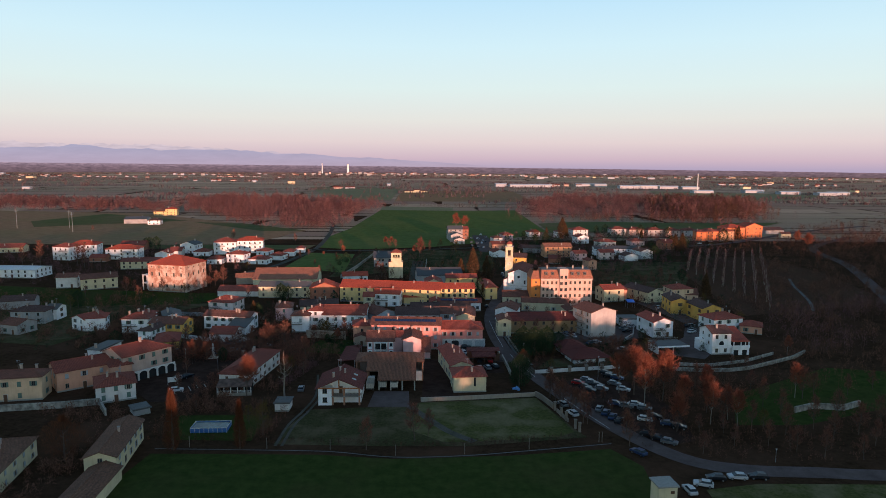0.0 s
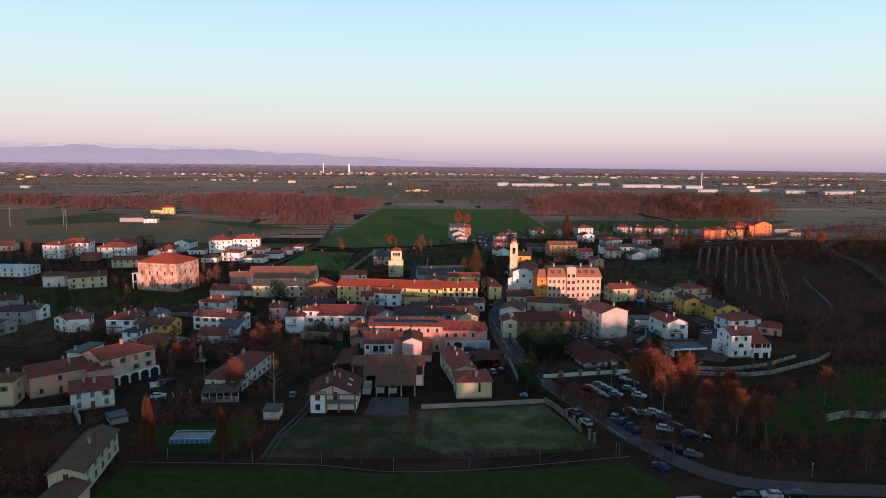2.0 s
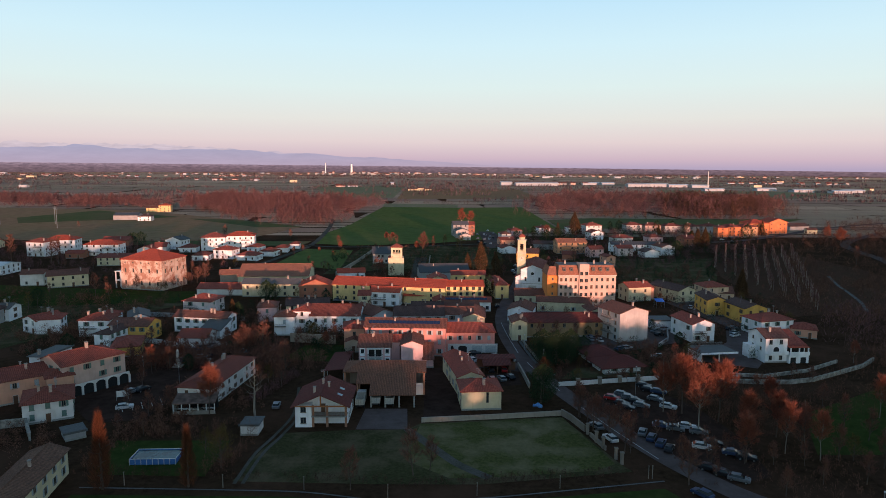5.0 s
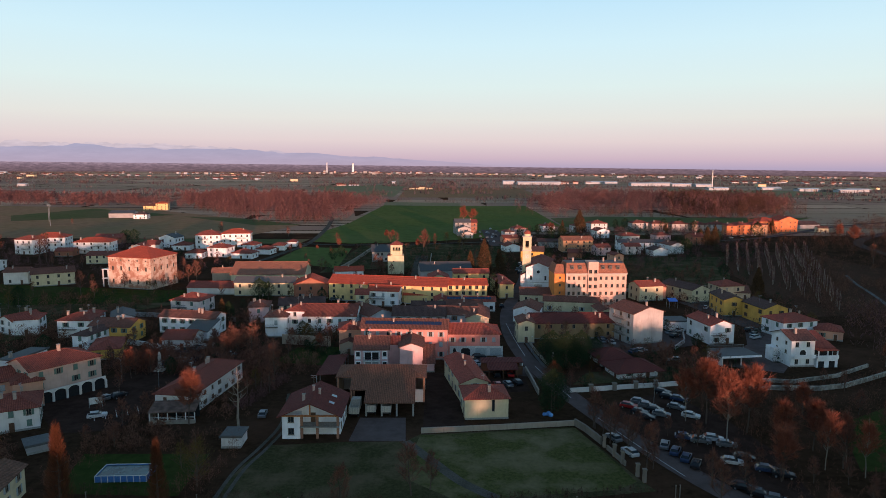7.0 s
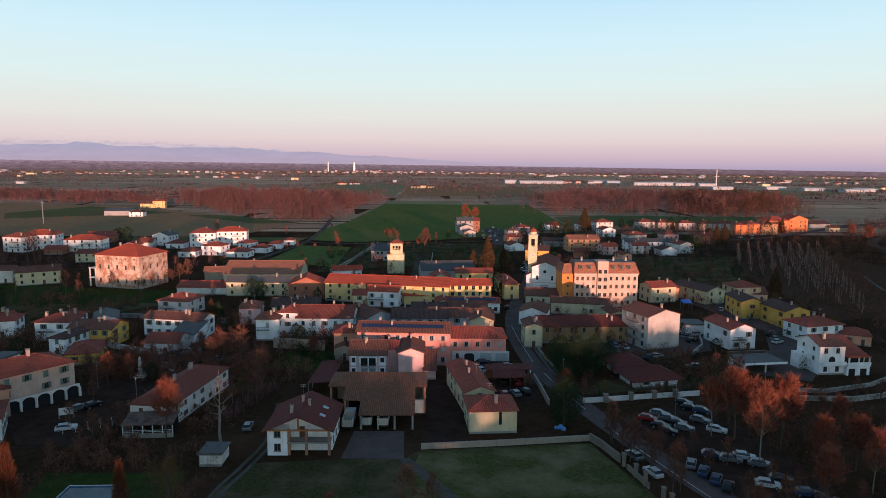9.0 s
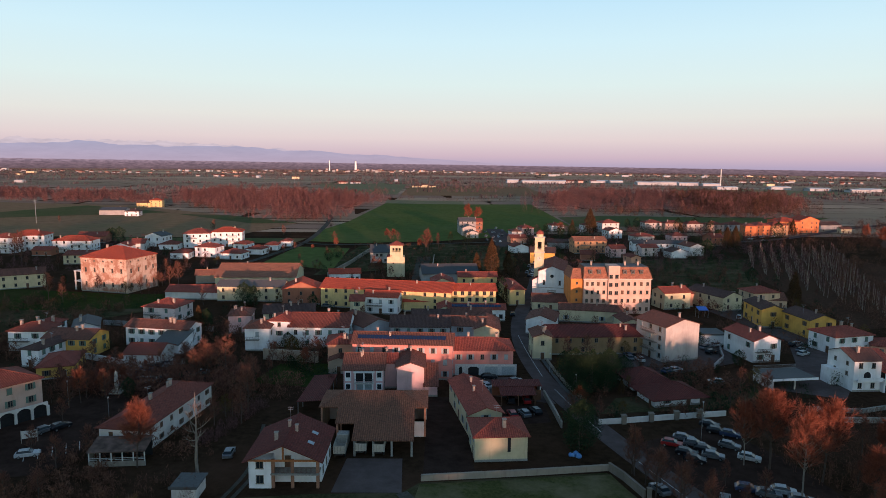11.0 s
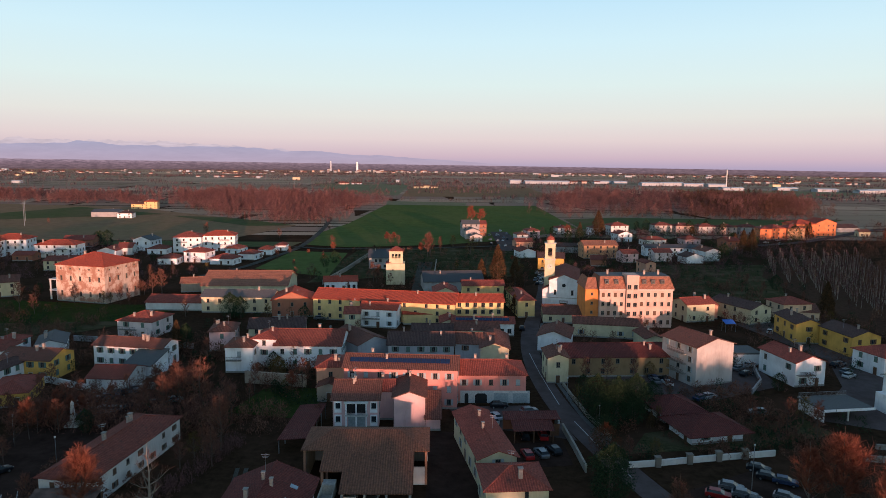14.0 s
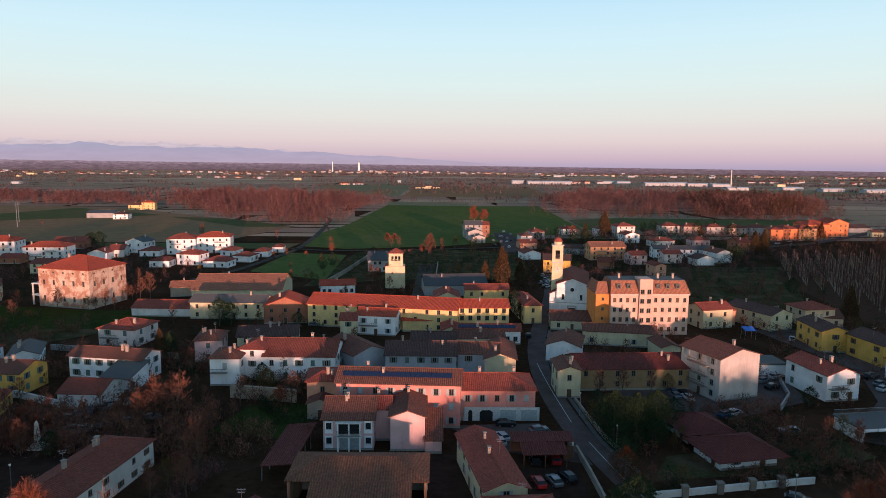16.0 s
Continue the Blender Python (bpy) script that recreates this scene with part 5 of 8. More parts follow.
def garden_wall(label, pts, h, thick, material, cap=True, name="garden_wall"):
    root = tagged(new(name), label, "wall")
    root.matrix_basis = pose(*pts[0], 0)
    o = Vector((*pts[0], 0))
    for a, b in zip(pts, pts[1:]):
        va, vb = Vector((*a, 0)) - o, Vector((*b, 0)) - o
        ang = math.degrees(math.atan2((vb - va).y, (vb - va).x))
        L = (vb - va).length
        m = Matrix.Translation(va) @ pose(0, 0, 0, 0, 0, ang)
        sec = piece("wall_panel", root, material, (0, L - 0.01, -thick / 2, thick / 2, -0.3, h), m=m)
        if cap:
            piece("coping", sec, material, (0, L - 0.01, -thick / 2 - 0.06, thick / 2 + 0.06, h + 0.003, h + 0.1))
    return root


M_PILLAR = stucco("stained_pillar_render", (0.21, 0.175, 0.145), amount=0.8)
M_OLDWALL = stucco("stained_wall_render", (0.31, 0.27, 0.225), amount=0.8)


def gate_pillar(x, y, h=2.4, w=0.6, rot=0):
    root = thing("gate_pillar", x, y, rot, "square rendered gate pillar with a stone cap", "pillar", "gate pillars")
    piece("shaft", root, M_PILLAR, (-w / 2, w / 2, -w / 2, w / 2, -0.3, h))
    piece("cap", root, M_PILLAR, (-w / 2 - 0.1, w / 2 + 0.1, -w / 2 - 0.1, w / 2 + 0.1, h + 0.003, h + 0.18))


pool()
garden_wall("pale rendered garden wall with stone coping", [(0.2, 190.3), (17, 192.2), (34.6, 194.6)], 1.1, 0.3, M_OLDWALL)
garden_wall("pale wall beside the road", [(34.6, 194.6), (36.2, 191), (38, 184.5)], 1.5, 0.35, M_PILLAR)
garden_wall("low wall with gaps beside the road", [(38.6, 182), (40.2, 174.5)], 0.9, 0.3, M_PILLAR)
for x, y in ((38.3, 183.2), (39.2, 178.8), (39.9, 175.6), (41.2, 170.2), (41.8, 168)):
    gate_pillar(x, y)
garden_wall("white front wall before the dark-roofed villa", [(38, 216), (44, 217), (54, 219), (68, 221.5)], 1.1, 0.25, WALLS["offwhite"])
for x, y in ((43.6, 216.7), (50, 218.0), (56, 219.2), (61.5, 220.2)):
    gate_pillar(x, y, 1.8, 1.0)
garden_wall("roadside wall with pale panels", [(38.2, 229), (36, 240), (35.0, 252), (34.4, 262)], 0.8, 0.25, M_OLDWALL)
garden_wall("pale stone retaining wall on the slope", [(84, 219.5), (94, 218), (104, 217.8), (112, 220), (122, 225.5), (135, 233), (143, 240)], 1.2, 0.5, M_RUBBLE, False)
garden_wall("terraced retaining wall above the slope", [(90, 225), (100, 223.5), (115, 228.5), (130, 238)], 1.0, 0.5, M_RUBBLE, False)
garden_wall("old wall along the garden lane", [(-50, 398), (-44, 440), (-38, 500)], 2.0, 0.35, M_OLDWALL)
garden_wall("low wall beside the tower yard", [(-2, 372), (1, 420), (2, 470)], 1.6, 0.3, M_OLDWALL)
garden_wall("pale garden wall beside the building", [(90, 352), (112, 354), (134, 362)], 1.4, 0.3, M_OLDWALL)
garden_wall("courtyard wall behind the parked cars", [(29.6, 214), (29.4, 224), (29.0, 233.5)], 1.4, 0.3, M_OLDWALL)
garden_wall("old stone garden wall", [(-118, 183), (-100, 186), (-92, 188.5), (-86, 180)], 1.8, 0.45, M_RUBBLE)
garden_wall("long pale courtyard wall", [(-105, 258), (-95, 261), (-80, 254), (-66, 257)], 1.6, 0.3, WALLS["offwhite"])
garden_wall("grey yard wall behind the white house", [(-110, 300), (-92, 297), (-70, 292)], 1.6, 0.3, WALLS["grey"])
garden_wall("stone wall with arched niches", [(-46, 262), (-30, 259)], 3.0, 0.5, WALLS["stone"])
garden_wall("grey yard wall beside the block", [(80, 256), (86, 264), (90, 276)], 1.2, 0.3, WALLS["grey"])


garden_wall("ruined grey stone wall on the valley floor", [(106, 181), (113, 184), (121, 182.5), (128, 186)], 1.7, 0.6, M_RUBBLE, False)
for i in range(5):
    x, y = -73.6 + i * 2.0, 197.0 + i * 1.15
    ribbon("bay_line", "white parking bay line on the square", [(x, y), (x - 1.2, y + 2.2), (x - 2.4, y + 4.4)], 0.14, M_LINE, 0.075, "road marking")


def notice_board():
    root = thing("notice_board", -77.5, 205.5, 25, "white notice board on two grey posts", "notice board")
    piece("panel", root, M_FRAME, (-1.3, 1.3, -0.06, 0.06, 0.9, 2.5))
    for x in (-1.38, 1.38):
        piece("post", root, M_METAL, (x - 0.07, x + 0.07, -0.07, 0.07, -0.2, 2.6))


notice_board()


def carport():
    root = thing("carport", 21.8, 229.6, 3, "open carport with a red-brown corrugated roof", "carport")
    bm = bmesh.new()
    slab(bm, ((-4.2, -3.2, 2.7), (4.2, -3.2, 2.7), (4.2, 0.4, 3.5), (-4.2, 0.4, 3.5)), 0.1)
    slab(bm, ((-5.4, 0.5, 3.6), (6.2, 0.5, 3.6), (6.2, 4.6, 3.9), (-5.4, 4.6, 3.9)), 0.12)
    part("roof", bm, TILES["darkred"], root)
    for x in (-3.9, 0, 3.9):
        piece("post", root, M_BROWN, (x - 0.1, x + 0.1, -3.0, -2.8, -0.2, 2.62))
    piece("back_wall", root, WALLS["brick"], (-5.2, 6.0, 4.2, 4.4, -0.2, 3.7))
    piece("side_wall", root, WALLS["white"], (5.8, 6.0, 0.6, 4.19, -0.2, 3.45))
    piece("shutter_door", root, M_BROWN, (4.0, 6.0, 0.45, 0.6, 0, 2.6))


def metal_shed():
    root = thing("long_shed", -24.8, 230, -2, "long open shed with a dark red metal roof", "shed")
    bm = bmesh.new()
    slab(bm, ((-2.9, -9.2, 2.9), (2.9, -9.2, 3.4), (2.9, 9.2, 3.4), (-2.9, 9.2, 2.9)), 0.12)
    part("roof", bm, TILES["darkred"], root)
    for y in (-8.8, -4.4, 0, 4.4, 8.8):
        for x in (-2.7, 2.7):
            piece("post", root, M_METAL, (x - 0.08, x + 0.08, y - 0.08, y + 0.08, -0.2, 2.72 if x < 0 else 3.18))


def terrace_garage():
    root = thing("garage", 92.6, 242.6, 8, "sunken garage under a flat green terrace with railings", "garage")
    piece("wall", root, WALLS["offwhite"], (-6.0, -5.7, -3.5, 4.5, -0.3, 2.7), (-5.7, 6.0, 4.2, 4.5, -0.3, 2.7), (0.1, 0.4, -3.4, -3.1, -0.3, 2.7))
    piece("roof_slab", root, TILES["grey"], (-6.3, 6.3, -3.9, 4.8, 2.703, 2.95))
    piece("fascia", root, WALLS["white"], (-6.3, 6.3, -4.0, -3.903, 2.5, 3.1))
    part("railing", railing_mesh(12.2), M_METAL, root, "grey metal railing", pose(0, 4.6, 2.95))


def cabin():
    root = thing("transformer_cabin", 49.5, 128.5, 6, "small square pale transformer cabin with a flat cap", "cabin")
    piece("wall", root, WALLS["cream"], (-1.9, 1.9, -1.9, 1.9, -0.3, 6.0))
    piece("roof_slab", root, M_CONC, (-2.2, 2.2, -2.2, 2.2, 6.003, 6.3))
    piece("door", root, M_METAL, (-0.7, 0.7, -1.98, -1.903, 0, 2.2))
    piece("vent", root, M_BROWN, (0.5, 1.3, -1.97, -1.903, 4.6, 5.2))


def obelisk():
    root = thing("war_memorial", -74, 234, 0, "slender pale stone obelisk on a stepped base", "monument")
    piece("base", root, M_STONE, (-1.4, 1.4, -1.4, 1.4, -0.2, 0.4), (-0.9, 0.9, -0.9, 0.9, 0.4, 0.9))
    bm = bmesh.new()
    rod(bm, (0, 0, 0.903), (0, 0, 5.0), 0.65, 0.35, 4, cap=True)
    rod(bm, (0, 0, 5.0), (0, 0, 5.5), 0.35, 0.02, 4)
    part("shaft", bm, M_STONE, root)


def lamp_post(x, y, h=4.5):
    root = thing("lamp_post", x, y, 0, "slim grey metal lamp post, unlit", "lamp post", "lamp posts")
    bm = bmesh.new()
    rod(bm, (0, 0, -0.2), (0, 0, h), 0.07, 0.05, 6, cap=True)
    part("pole", bm, M_METAL, root)
    bm = bmesh.new()
    rod(bm, (0, 0, h + 0.003), (0, 0, h + 0.3), 0.12, 0.2, 8, cap=True)
    part("lamp", bm, M_FRAME, root)


def fence_post(x, y, h=2.6):
    root = thing("fence_post", x, y, 0, "thin pale concrete fence post at the field edge", "post", "field posts")
    piece("post", root, M_PILLAR, (-0.06, 0.06, -0.06, 0.06, -0.2, h))
    piece("cap", root, M_PILLAR, (-0.1, 0.1, -0.1, 0.1, h + 0.003, h + 0.08))


carport()
metal_shed()
terrace_garage()
cabin()
obelisk()
for x, y in ((-56, 159.6), (-37, 158.6), (-21.5, 157.6), (-5.5, 154.4), (11, 155), (27, 157.8), (45.2, 161.6), (46, 161.7)):
    fence_post(x, y)
for x, y, h in ((104.5, 140.5, 5), (84, 150, 3), (57, 208, 8), (33.6, 252, 5), (36.8, 234, 5), (-66, 214, 6), (-80, 224, 6)):
    lamp_post(x, y, h)


def far_shed(x, y, w, d, h, white=True):
    root = thing("industrial_shed", x, y, 2, "long pale industrial shed on the plain" if white else "low ochre farm building on the plain", "shed", "far sheds")
    piece("wall", root, WALLS["greyblue" if white else "cream"], (-w / 2, w / 2, -d / 2, d / 2, -0.3, h))
    bm = bmesh.new()
    slab(bm, ((-w / 2 - 1, -d / 2 - 1, h + 0.1), (w / 2 + 1, -d / 2 - 1, h + 0.1), (w / 2 + 1, 0, h + d * 0.08), (-w / 2 - 1, 0, h + d * 0.08)), 0.3)
    slab(bm, ((w / 2 + 1, d / 2 + 1, h + 0.1), (-w / 2 - 1, d / 2 + 1, h + 0.1), (-w / 2 - 1, 0, h + d * 0.08), (w / 2 + 1, 0, h + d * 0.08)), 0.3)
    part("roof", bm, TILES["white" if white else "brown"], root)


fr = random.Random(77)
for x, y, w, h in ((232, 2050, 34, 13), (290, 2020, 70, 11), (355, 2025, 60, 11), (520, 2150, 60, 9), (560, 2120, 40, 10), (605, 1960, 60, 11), (660, 1960, 70, 12), (720, 1950, 60, 10), (775, 1930, 50, 9), (-40, 1600, 22, 6), (-22, 1604, 14, 9), (-5, 1606, 16, 6)):
    far_shed(x, y, w, 30, h * 0.7, x > 100)
for k in range(34):
    yy = 1600 + 3000 * fr.random() ** 0.8
    far_shed(fr.uniform(-0.72, 0.72) * yy, yy, fr.uniform(0.004, 0.012) * yy, fr.uniform(12, 24), fr.uniform(4, 8), fr.random() < 0.5)
for x, y in ((700, 1660), (850, 1700), (900, 1620), (960, 1560), (1010, 1600)):
    far_shed(x, y, 50, 26, 6)


def far_settlement(label, cx, cy, sx, sy, count, seed, tall=0.0):
    """A village on the plain, far off: small gabled blocks in one mesh."""
    rng = random.Random(seed)
    bm = bmesh.new()
    for _ in range(count // 2):
        x, y = cx + rng.gauss(0, sx), cy + rng.gauss(0, sy)
        w, d, h = rng.uniform(8, 20), rng.uniform(9, 15), rng.choice((3, 3.5, 4, 5, 6)) + tall * rng.random() ** 2
        mi = rng.choice((0, 0, 1, 2))
        box(bm, x - w / 2, x + w / 2, y - d / 2, y + d / 2, -0.3, h, mi)
        v = [bm.verts.new(q) for q in ((x - w / 2 - 0.6, y - d / 2 - 0.6, h), (x + w / 2 + 0.6, y - d / 2 - 0.6, h), (x + w / 2 + 0.6, y, h + 2.4), (x - w / 2 - 0.6, y, h + 2.4), (x - w / 2 - 0.6, y + d / 2 + 0.6, h), (x + w / 2 + 0.6, y + d / 2 + 0.6, h))]
        for q in ((0, 1, 2, 3), (3, 2, 5, 4), (1, 5, 2), (0, 3, 4)):
            bm.faces.new([v[i] for i in q]).material_index = 3
    ob = part("far_village", bm, [WALLS["grey"], WALLS["blush"], WALLS["greyblue"], TILES["redbrown"]], None)
    tagged(ob, label, "village", kind="stuff")


for k, (x, y, sx, sy, c, tall) in enumerate(((-2050, 3300, 220, 60, 46, 0), (-1500, 3000, 160, 40, 34, 0), (-1250, 3650, 200, 60, 44, 6), (-900, 3200, 150, 50, 30, 0), (-560, 3900, 220, 60, 46, 8),
                                             (-330, 4250, 110, 50, 60, 12), (-80, 4150, 260, 60, 46, 10), (420, 4000, 260, 60, 44, 4), (900, 3700, 240, 60, 40, 0), (1500, 3600, 260, 60, 44, 0),
                                             (2150, 3500, 260, 60, 44, 0), (1150, 2350, 90, 30, 26, 0), (1380, 2300, 60, 20, 16, 0), (420, 2120, 60, 18, 22, 0), (-230, 1820, 24, 14, 12, 0), (-760, 2500, 80, 30, 14, 0))):
    far_settlement("small pale village on the hazy plain", x, y, sx, sy, c, 500 + k, tall)


def far_pole(x, y, h, r, label, cat, material):
    root = thing(cat, x, y, 0, label, cat.replace("_", " "))
    bm = bmesh.new()
    rod(bm, (0, 0, -1), (0, 0, h), r, r * 0.7, 8, cap=True)
    part("shaft", bm, material, root)
    bm = bmesh.new()
    rod(bm, (0, 0, h + 0.01), (0, 0, h * 1.04), r * 0.9, r * 0.3, 8, cap=True)
    part("top", bm, M_METAL, root)


far_pole(700, 1688, 48, 1.6, "tall pale mast beside the industrial sheds", "mast", M_FRAME)
far_pole(-528, 4480, 62, 8, "far white tower on the horizon", "far_tower", WALLS["white"])
far_pole(-701, 4480, 66, 3.5, "far slender tower on the horizon", "far_tower", WALLS["white"])
for x, y, h in ((-345, 655, 20), (-372, 700, 18), (-420, 690, 20), (-300, 1500, 22)):
    root = thing("utility_pole", x, y, 0, "grey lattice-like utility pole with crossarms", "pole", "utility poles")
    bm = bmesh.new()
    rod(bm, (0, 0, -0.5), (0, 0, h), 0.3, 0.18, 6, cap=True)
    part("pole", bm, M_METAL, root)
    piece("crossarm", root, M_METAL, (-2, 2, -0.1, 0.1, h - 1.2, h - 1.0))
    piece("crossarm", root, M_METAL, (-1.4, 1.4, -0.1, 0.1, h - 2.6, h - 2.4))


def terraced_white_house():
    """White house above the retaining walls: a gabled block and a lower wing with balcony and red awning roof."""
    root = house(110.2, 243.0, 4.0, 7.2, 10.0, 8.0, "gx", "white", "dark", 3, win="none", label="white three-storey house with balconies, arches and red lower roofs")
    for x, z in ((-1.8, 0.9), (1.6, 0.9), (-1.9, 6.0), (1.5, 6.0)):
        window(root, (1.0, 1.4), pose(x, -5.0, z), False, "", False)
    for y, z in ((-2.5, 3.6), (2.0, 3.6), (2.0, 6.2), (-2.5, 6.2)):
        window(root, (0.8, 1.0), pose(-3.6, 0, 0, 0, 0, -90) @ pose(-y, 0, z), False, "", False)
    # A flat black arch on the wall paints the shade of a recess.
    bm = bmesh.new()
    prism(bm, [(-0.9, 3.2), (0.9, 3.2), (0.9, 4.4), (0.5, 4.95), (0, 5.1), (-0.5, 4.95), (-0.9, 4.4)], -5.06, -5.003)
    part("arched_opening", bm, M_OPENING_SHADE, root, "dark arched loggia opening")
    piece("terrace", root, WALLS["white"], (-5.6, -3.603, 0.5, 4.5, -0.4, 4.2), label="white side terrace block")
    bal = piece("balcony", root, WALLS["white"], (-3.2, 3.4, -6.2, -5.07, 2.85, 3.05), (-3.2, 3.4, -6.2, -6.1, 3.05, 3.9), label="white balcony with solid parapet")
    wing = house(116.9, 243.6, 4.0, 6.2, 9.0, 5.4, "shed", "white", "red", 2, pitch=0.28, win="none", label="white lower wing under a red sloping roof")
    # The loggia's inner shade is a black sheet before the solid wall.
    piece("loggia", wing, M_OPENING_SHADE, (-2.7, 2.8, -4.56, -4.503, 3.0, 5.0), label="shaded loggia opening")
    piece("awning_roof", wing, TILES["bright"], (-3.0, 3.5, -6.6, -4.56, 5.05, 5.25), label="red tiled awning roof")
    for x in (-2.6, 0.2, 3.2):
        piece("column", wing, WALLS["white"], (x - 0.15, x + 0.15, -6.4, -6.1, 2.9, 5.05))
    piece("balcony", wing, WALLS["white"], (-3.0, 3.5, -6.6, -4.57, 2.6, 2.85), (-3.0, 3.5, -6.6, -6.45, 2.85, 3.7), label="white balcony with solid parapet")
    piece("lower_wall", wing, WALLS["white"], (-3.0, 3.5, -6.2, -4.58, -0.4, 2.598), label="white ground-floor front")
    # Black sheets on the closed front give these openings their shade.
    for x in (-1.6, 1.7):
        piece("garage_opening", wing, M_OPENING_SHADE, (x - 0.9, x + 0.9, -6.25, -6.203, 0, 1.9), label="dark ground-floor opening")


terraced_white_house()


def veranda():
    """Low weathered veranda before the long house."""
    root = thing("veranda", -55.9, 200.2, 5, "weathered low veranda with a sagging brown roof and pale railings", "veranda")
    bm = bmesh.new()
    v = [bm.verts.new(q) for q in ((-5.2, -5.0, 2.7), (5.0, -5.0, 2.7), (5.0, 0.2, 3.6), (-5.2, 0.2, 3.6), (-5.2, -5.0, 2.85), (5.0, -5.0, 2.85), (5.0, 0.2, 3.75), (-5.2, 0.2, 3.75))]
    for q in ((0, 3, 2, 1), (4, 5, 6, 7), (0, 1, 5, 4), (1, 2, 6, 5), (2, 3, 7, 6), (3, 0, 4, 7)):
        bm.faces.new([v[i] for i in q])
    part("roof", bm, plain("weathered_sheet_roof", (0.16, 0.10, 0.08), 0.9, 0, 0.6, 0.7), root, "weathered brown sheet roof")
    for k in range(6):
        x = -4.9 + k * 1.95
        piece("post", root, M_FRAME, (x - 0.09, x + 0.09, -4.85, -4.67, -0.1, 2.7))
    piece("parapet", root, M_OLDWALL, (-5.0, 4.9, -4.9, -4.6, -0.1, 0.95), label="stained low parapet")
    for k in range(5):
        x = -4.8 + k * 1.95
        piece("railing", root, M_FRAME, (x, x + 1.75, -4.8, -4.72, 1.25, 1.32), (x, x + 1.75, -4.8, -4.72, 1.55, 1.62))
    piece("side_screen", root, M_OLDWALL, (-5.15, -5.0, -4.5, 0.1, -0.1, 2.5), label="stained side screen")
    # Black sheet at the rear darkens the space under the roof like shade.
    piece("back_shade", root, M_OPENING_SHADE, (-4.9, 4.8, -0.35, -0.3, 0, 3.2))


veranda()


def tarpaulin():
    """Blue sheeting stretched over a roof under repair."""
    root = thing("scaffold", 101.5, 318, 8, "small scaffold covered with blue tarpaulin beside a house", "scaffold")
    bm = bmesh.new()
    slab(bm, ((-1.9, -1.2, 2.9), (2.0, -1.2, 2.8), (2.0, 1.2, 3.8), (-1.9, 1.2, 3.9)), 0.06)
    part("sheet", bm, plain("bright_blue_sheeting", (0.06, 0.18, 0.60), 0.5), root, "bright blue tarpaulin sheet")
    for x in (-1.8, 1.9):
        for y in (-1.1, 1.1):
            bm = bmesh.new()
            rod(bm, (x, y, -0.1), (x, y, 2.75 if y < 0 else 3.7), 0.06, 0.06, 6)
            part("pole", bm, M_METAL, root)


tarpaulin()


def house_near(x, y):
    return min(HOUSE_ROOTS, key=lambda r: (r.matrix_basis.translation.x - x) ** 2 + (r.matrix_basis.translation.y - y) ** 2)


def loggia_front(root, w, f, e):
    """White panelled bays with tall windows either side of a two-storey loggia."""
    for x in (-w / 2 + 1.1, w / 2 - 1.0):
        for z in (0.5, 3.4):
            bay = piece("bay_panel", root, WALLS["white"], (x - 0.75, x + 0.75, f - 0.16, f - 0.003, z, z + 2.4), label="white panelled window bay")
            piece("pane", bay, M_GLASS, (x - 0.5, x + 0.5, f - 0.2, f - 0.163, z + 0.9, z + 2.1))
            piece("sill", bay, M_STONE, (x - 0.6, x + 0.6, f - 0.26, f - 0.163, z + 0.75, z + 0.85))
    # No recess here: a thin black sheet paints the loggia's shade.
    piece("loggia", root, M_OPENING_SHADE, (-1.9, 2.3, f - 0.05, f - 0.003, 3.3, 5.7), label="shaded first-floor loggia")
    piece("glazed_door", root, M_GREY, (-1.6, 2.0, f - 0.09, f - 0.053, 0.2, 2.6), label="pale grey glazed ground-floor doors")
    for x in (-1.9, 0.2, 2.3):
        piece("column", root, WALLS["white"], (x - 0.14, x + 0.14, f - 1.2, f - 0.95, -0.2, 5.7))
    slab_part = piece("balcony", root, M_FRAME, (-2.2, 2.6, f - 1.3, f - 0.093, 2.95, 3.2), label="white balcony slab")
    part("railing", railing_mesh(4.6), M_IRON, slab_part, "dark metal railing", pose(0.2, f - 1.22, 3.2))
    piece("porch_roof", root, M_FRAME, (-2.3, 2.7, f - 1.35, f - 0.003, 5.72, 5.9), label="flat white porch roof")


loggia_front(house_near(-14.7, 240.0), 9.6, -6.15, 6.2)


def shop_front():
    """Arched doorway and shop windows along the ground floor of the pink building."""
    root = thing("shop_front", 16.1, 254.4 - 5.45, 0.7, "grey shop front with arched doorway and roller shutters", "shop front")
    piece("plinth", root, plain("pale_grey_render", (0.50, 0.52, 0.53), 0.85), (-8.15, 8.15, -0.06, -0.003, 0, 3.0))
    # Arched openings are black outlines on the plinth, their inner shade painted.
    for x, w in ((-6.7, 0.9), (-3.3, 2.8)):
        bm = bmesh.new()
        prism(bm, [(x - w / 2, 0), (x + w / 2, 0), (x + w / 2, 1.9), (x + w * 0.3, 2.35), (x - w * 0.3, 2.35), (x - w / 2, 1.9)], -0.1, -0.063)
        part("arched_opening", bm, M_OPENING_SHADE, root, "dark arched opening")
    for x in (1.4, 5.9):
        piece("roller_shutter", root, M_GREY, (x - 1.7, x + 1.7, -0.12, -0.063, 0.1, 2.4), label="grey roller shutter")
        piece("fascia_board", root, M_FRAME, (x - 1.8, x + 1.8, -0.13, -0.063, 2.45, 2.85), label="blank white fascia board")


shop_front()


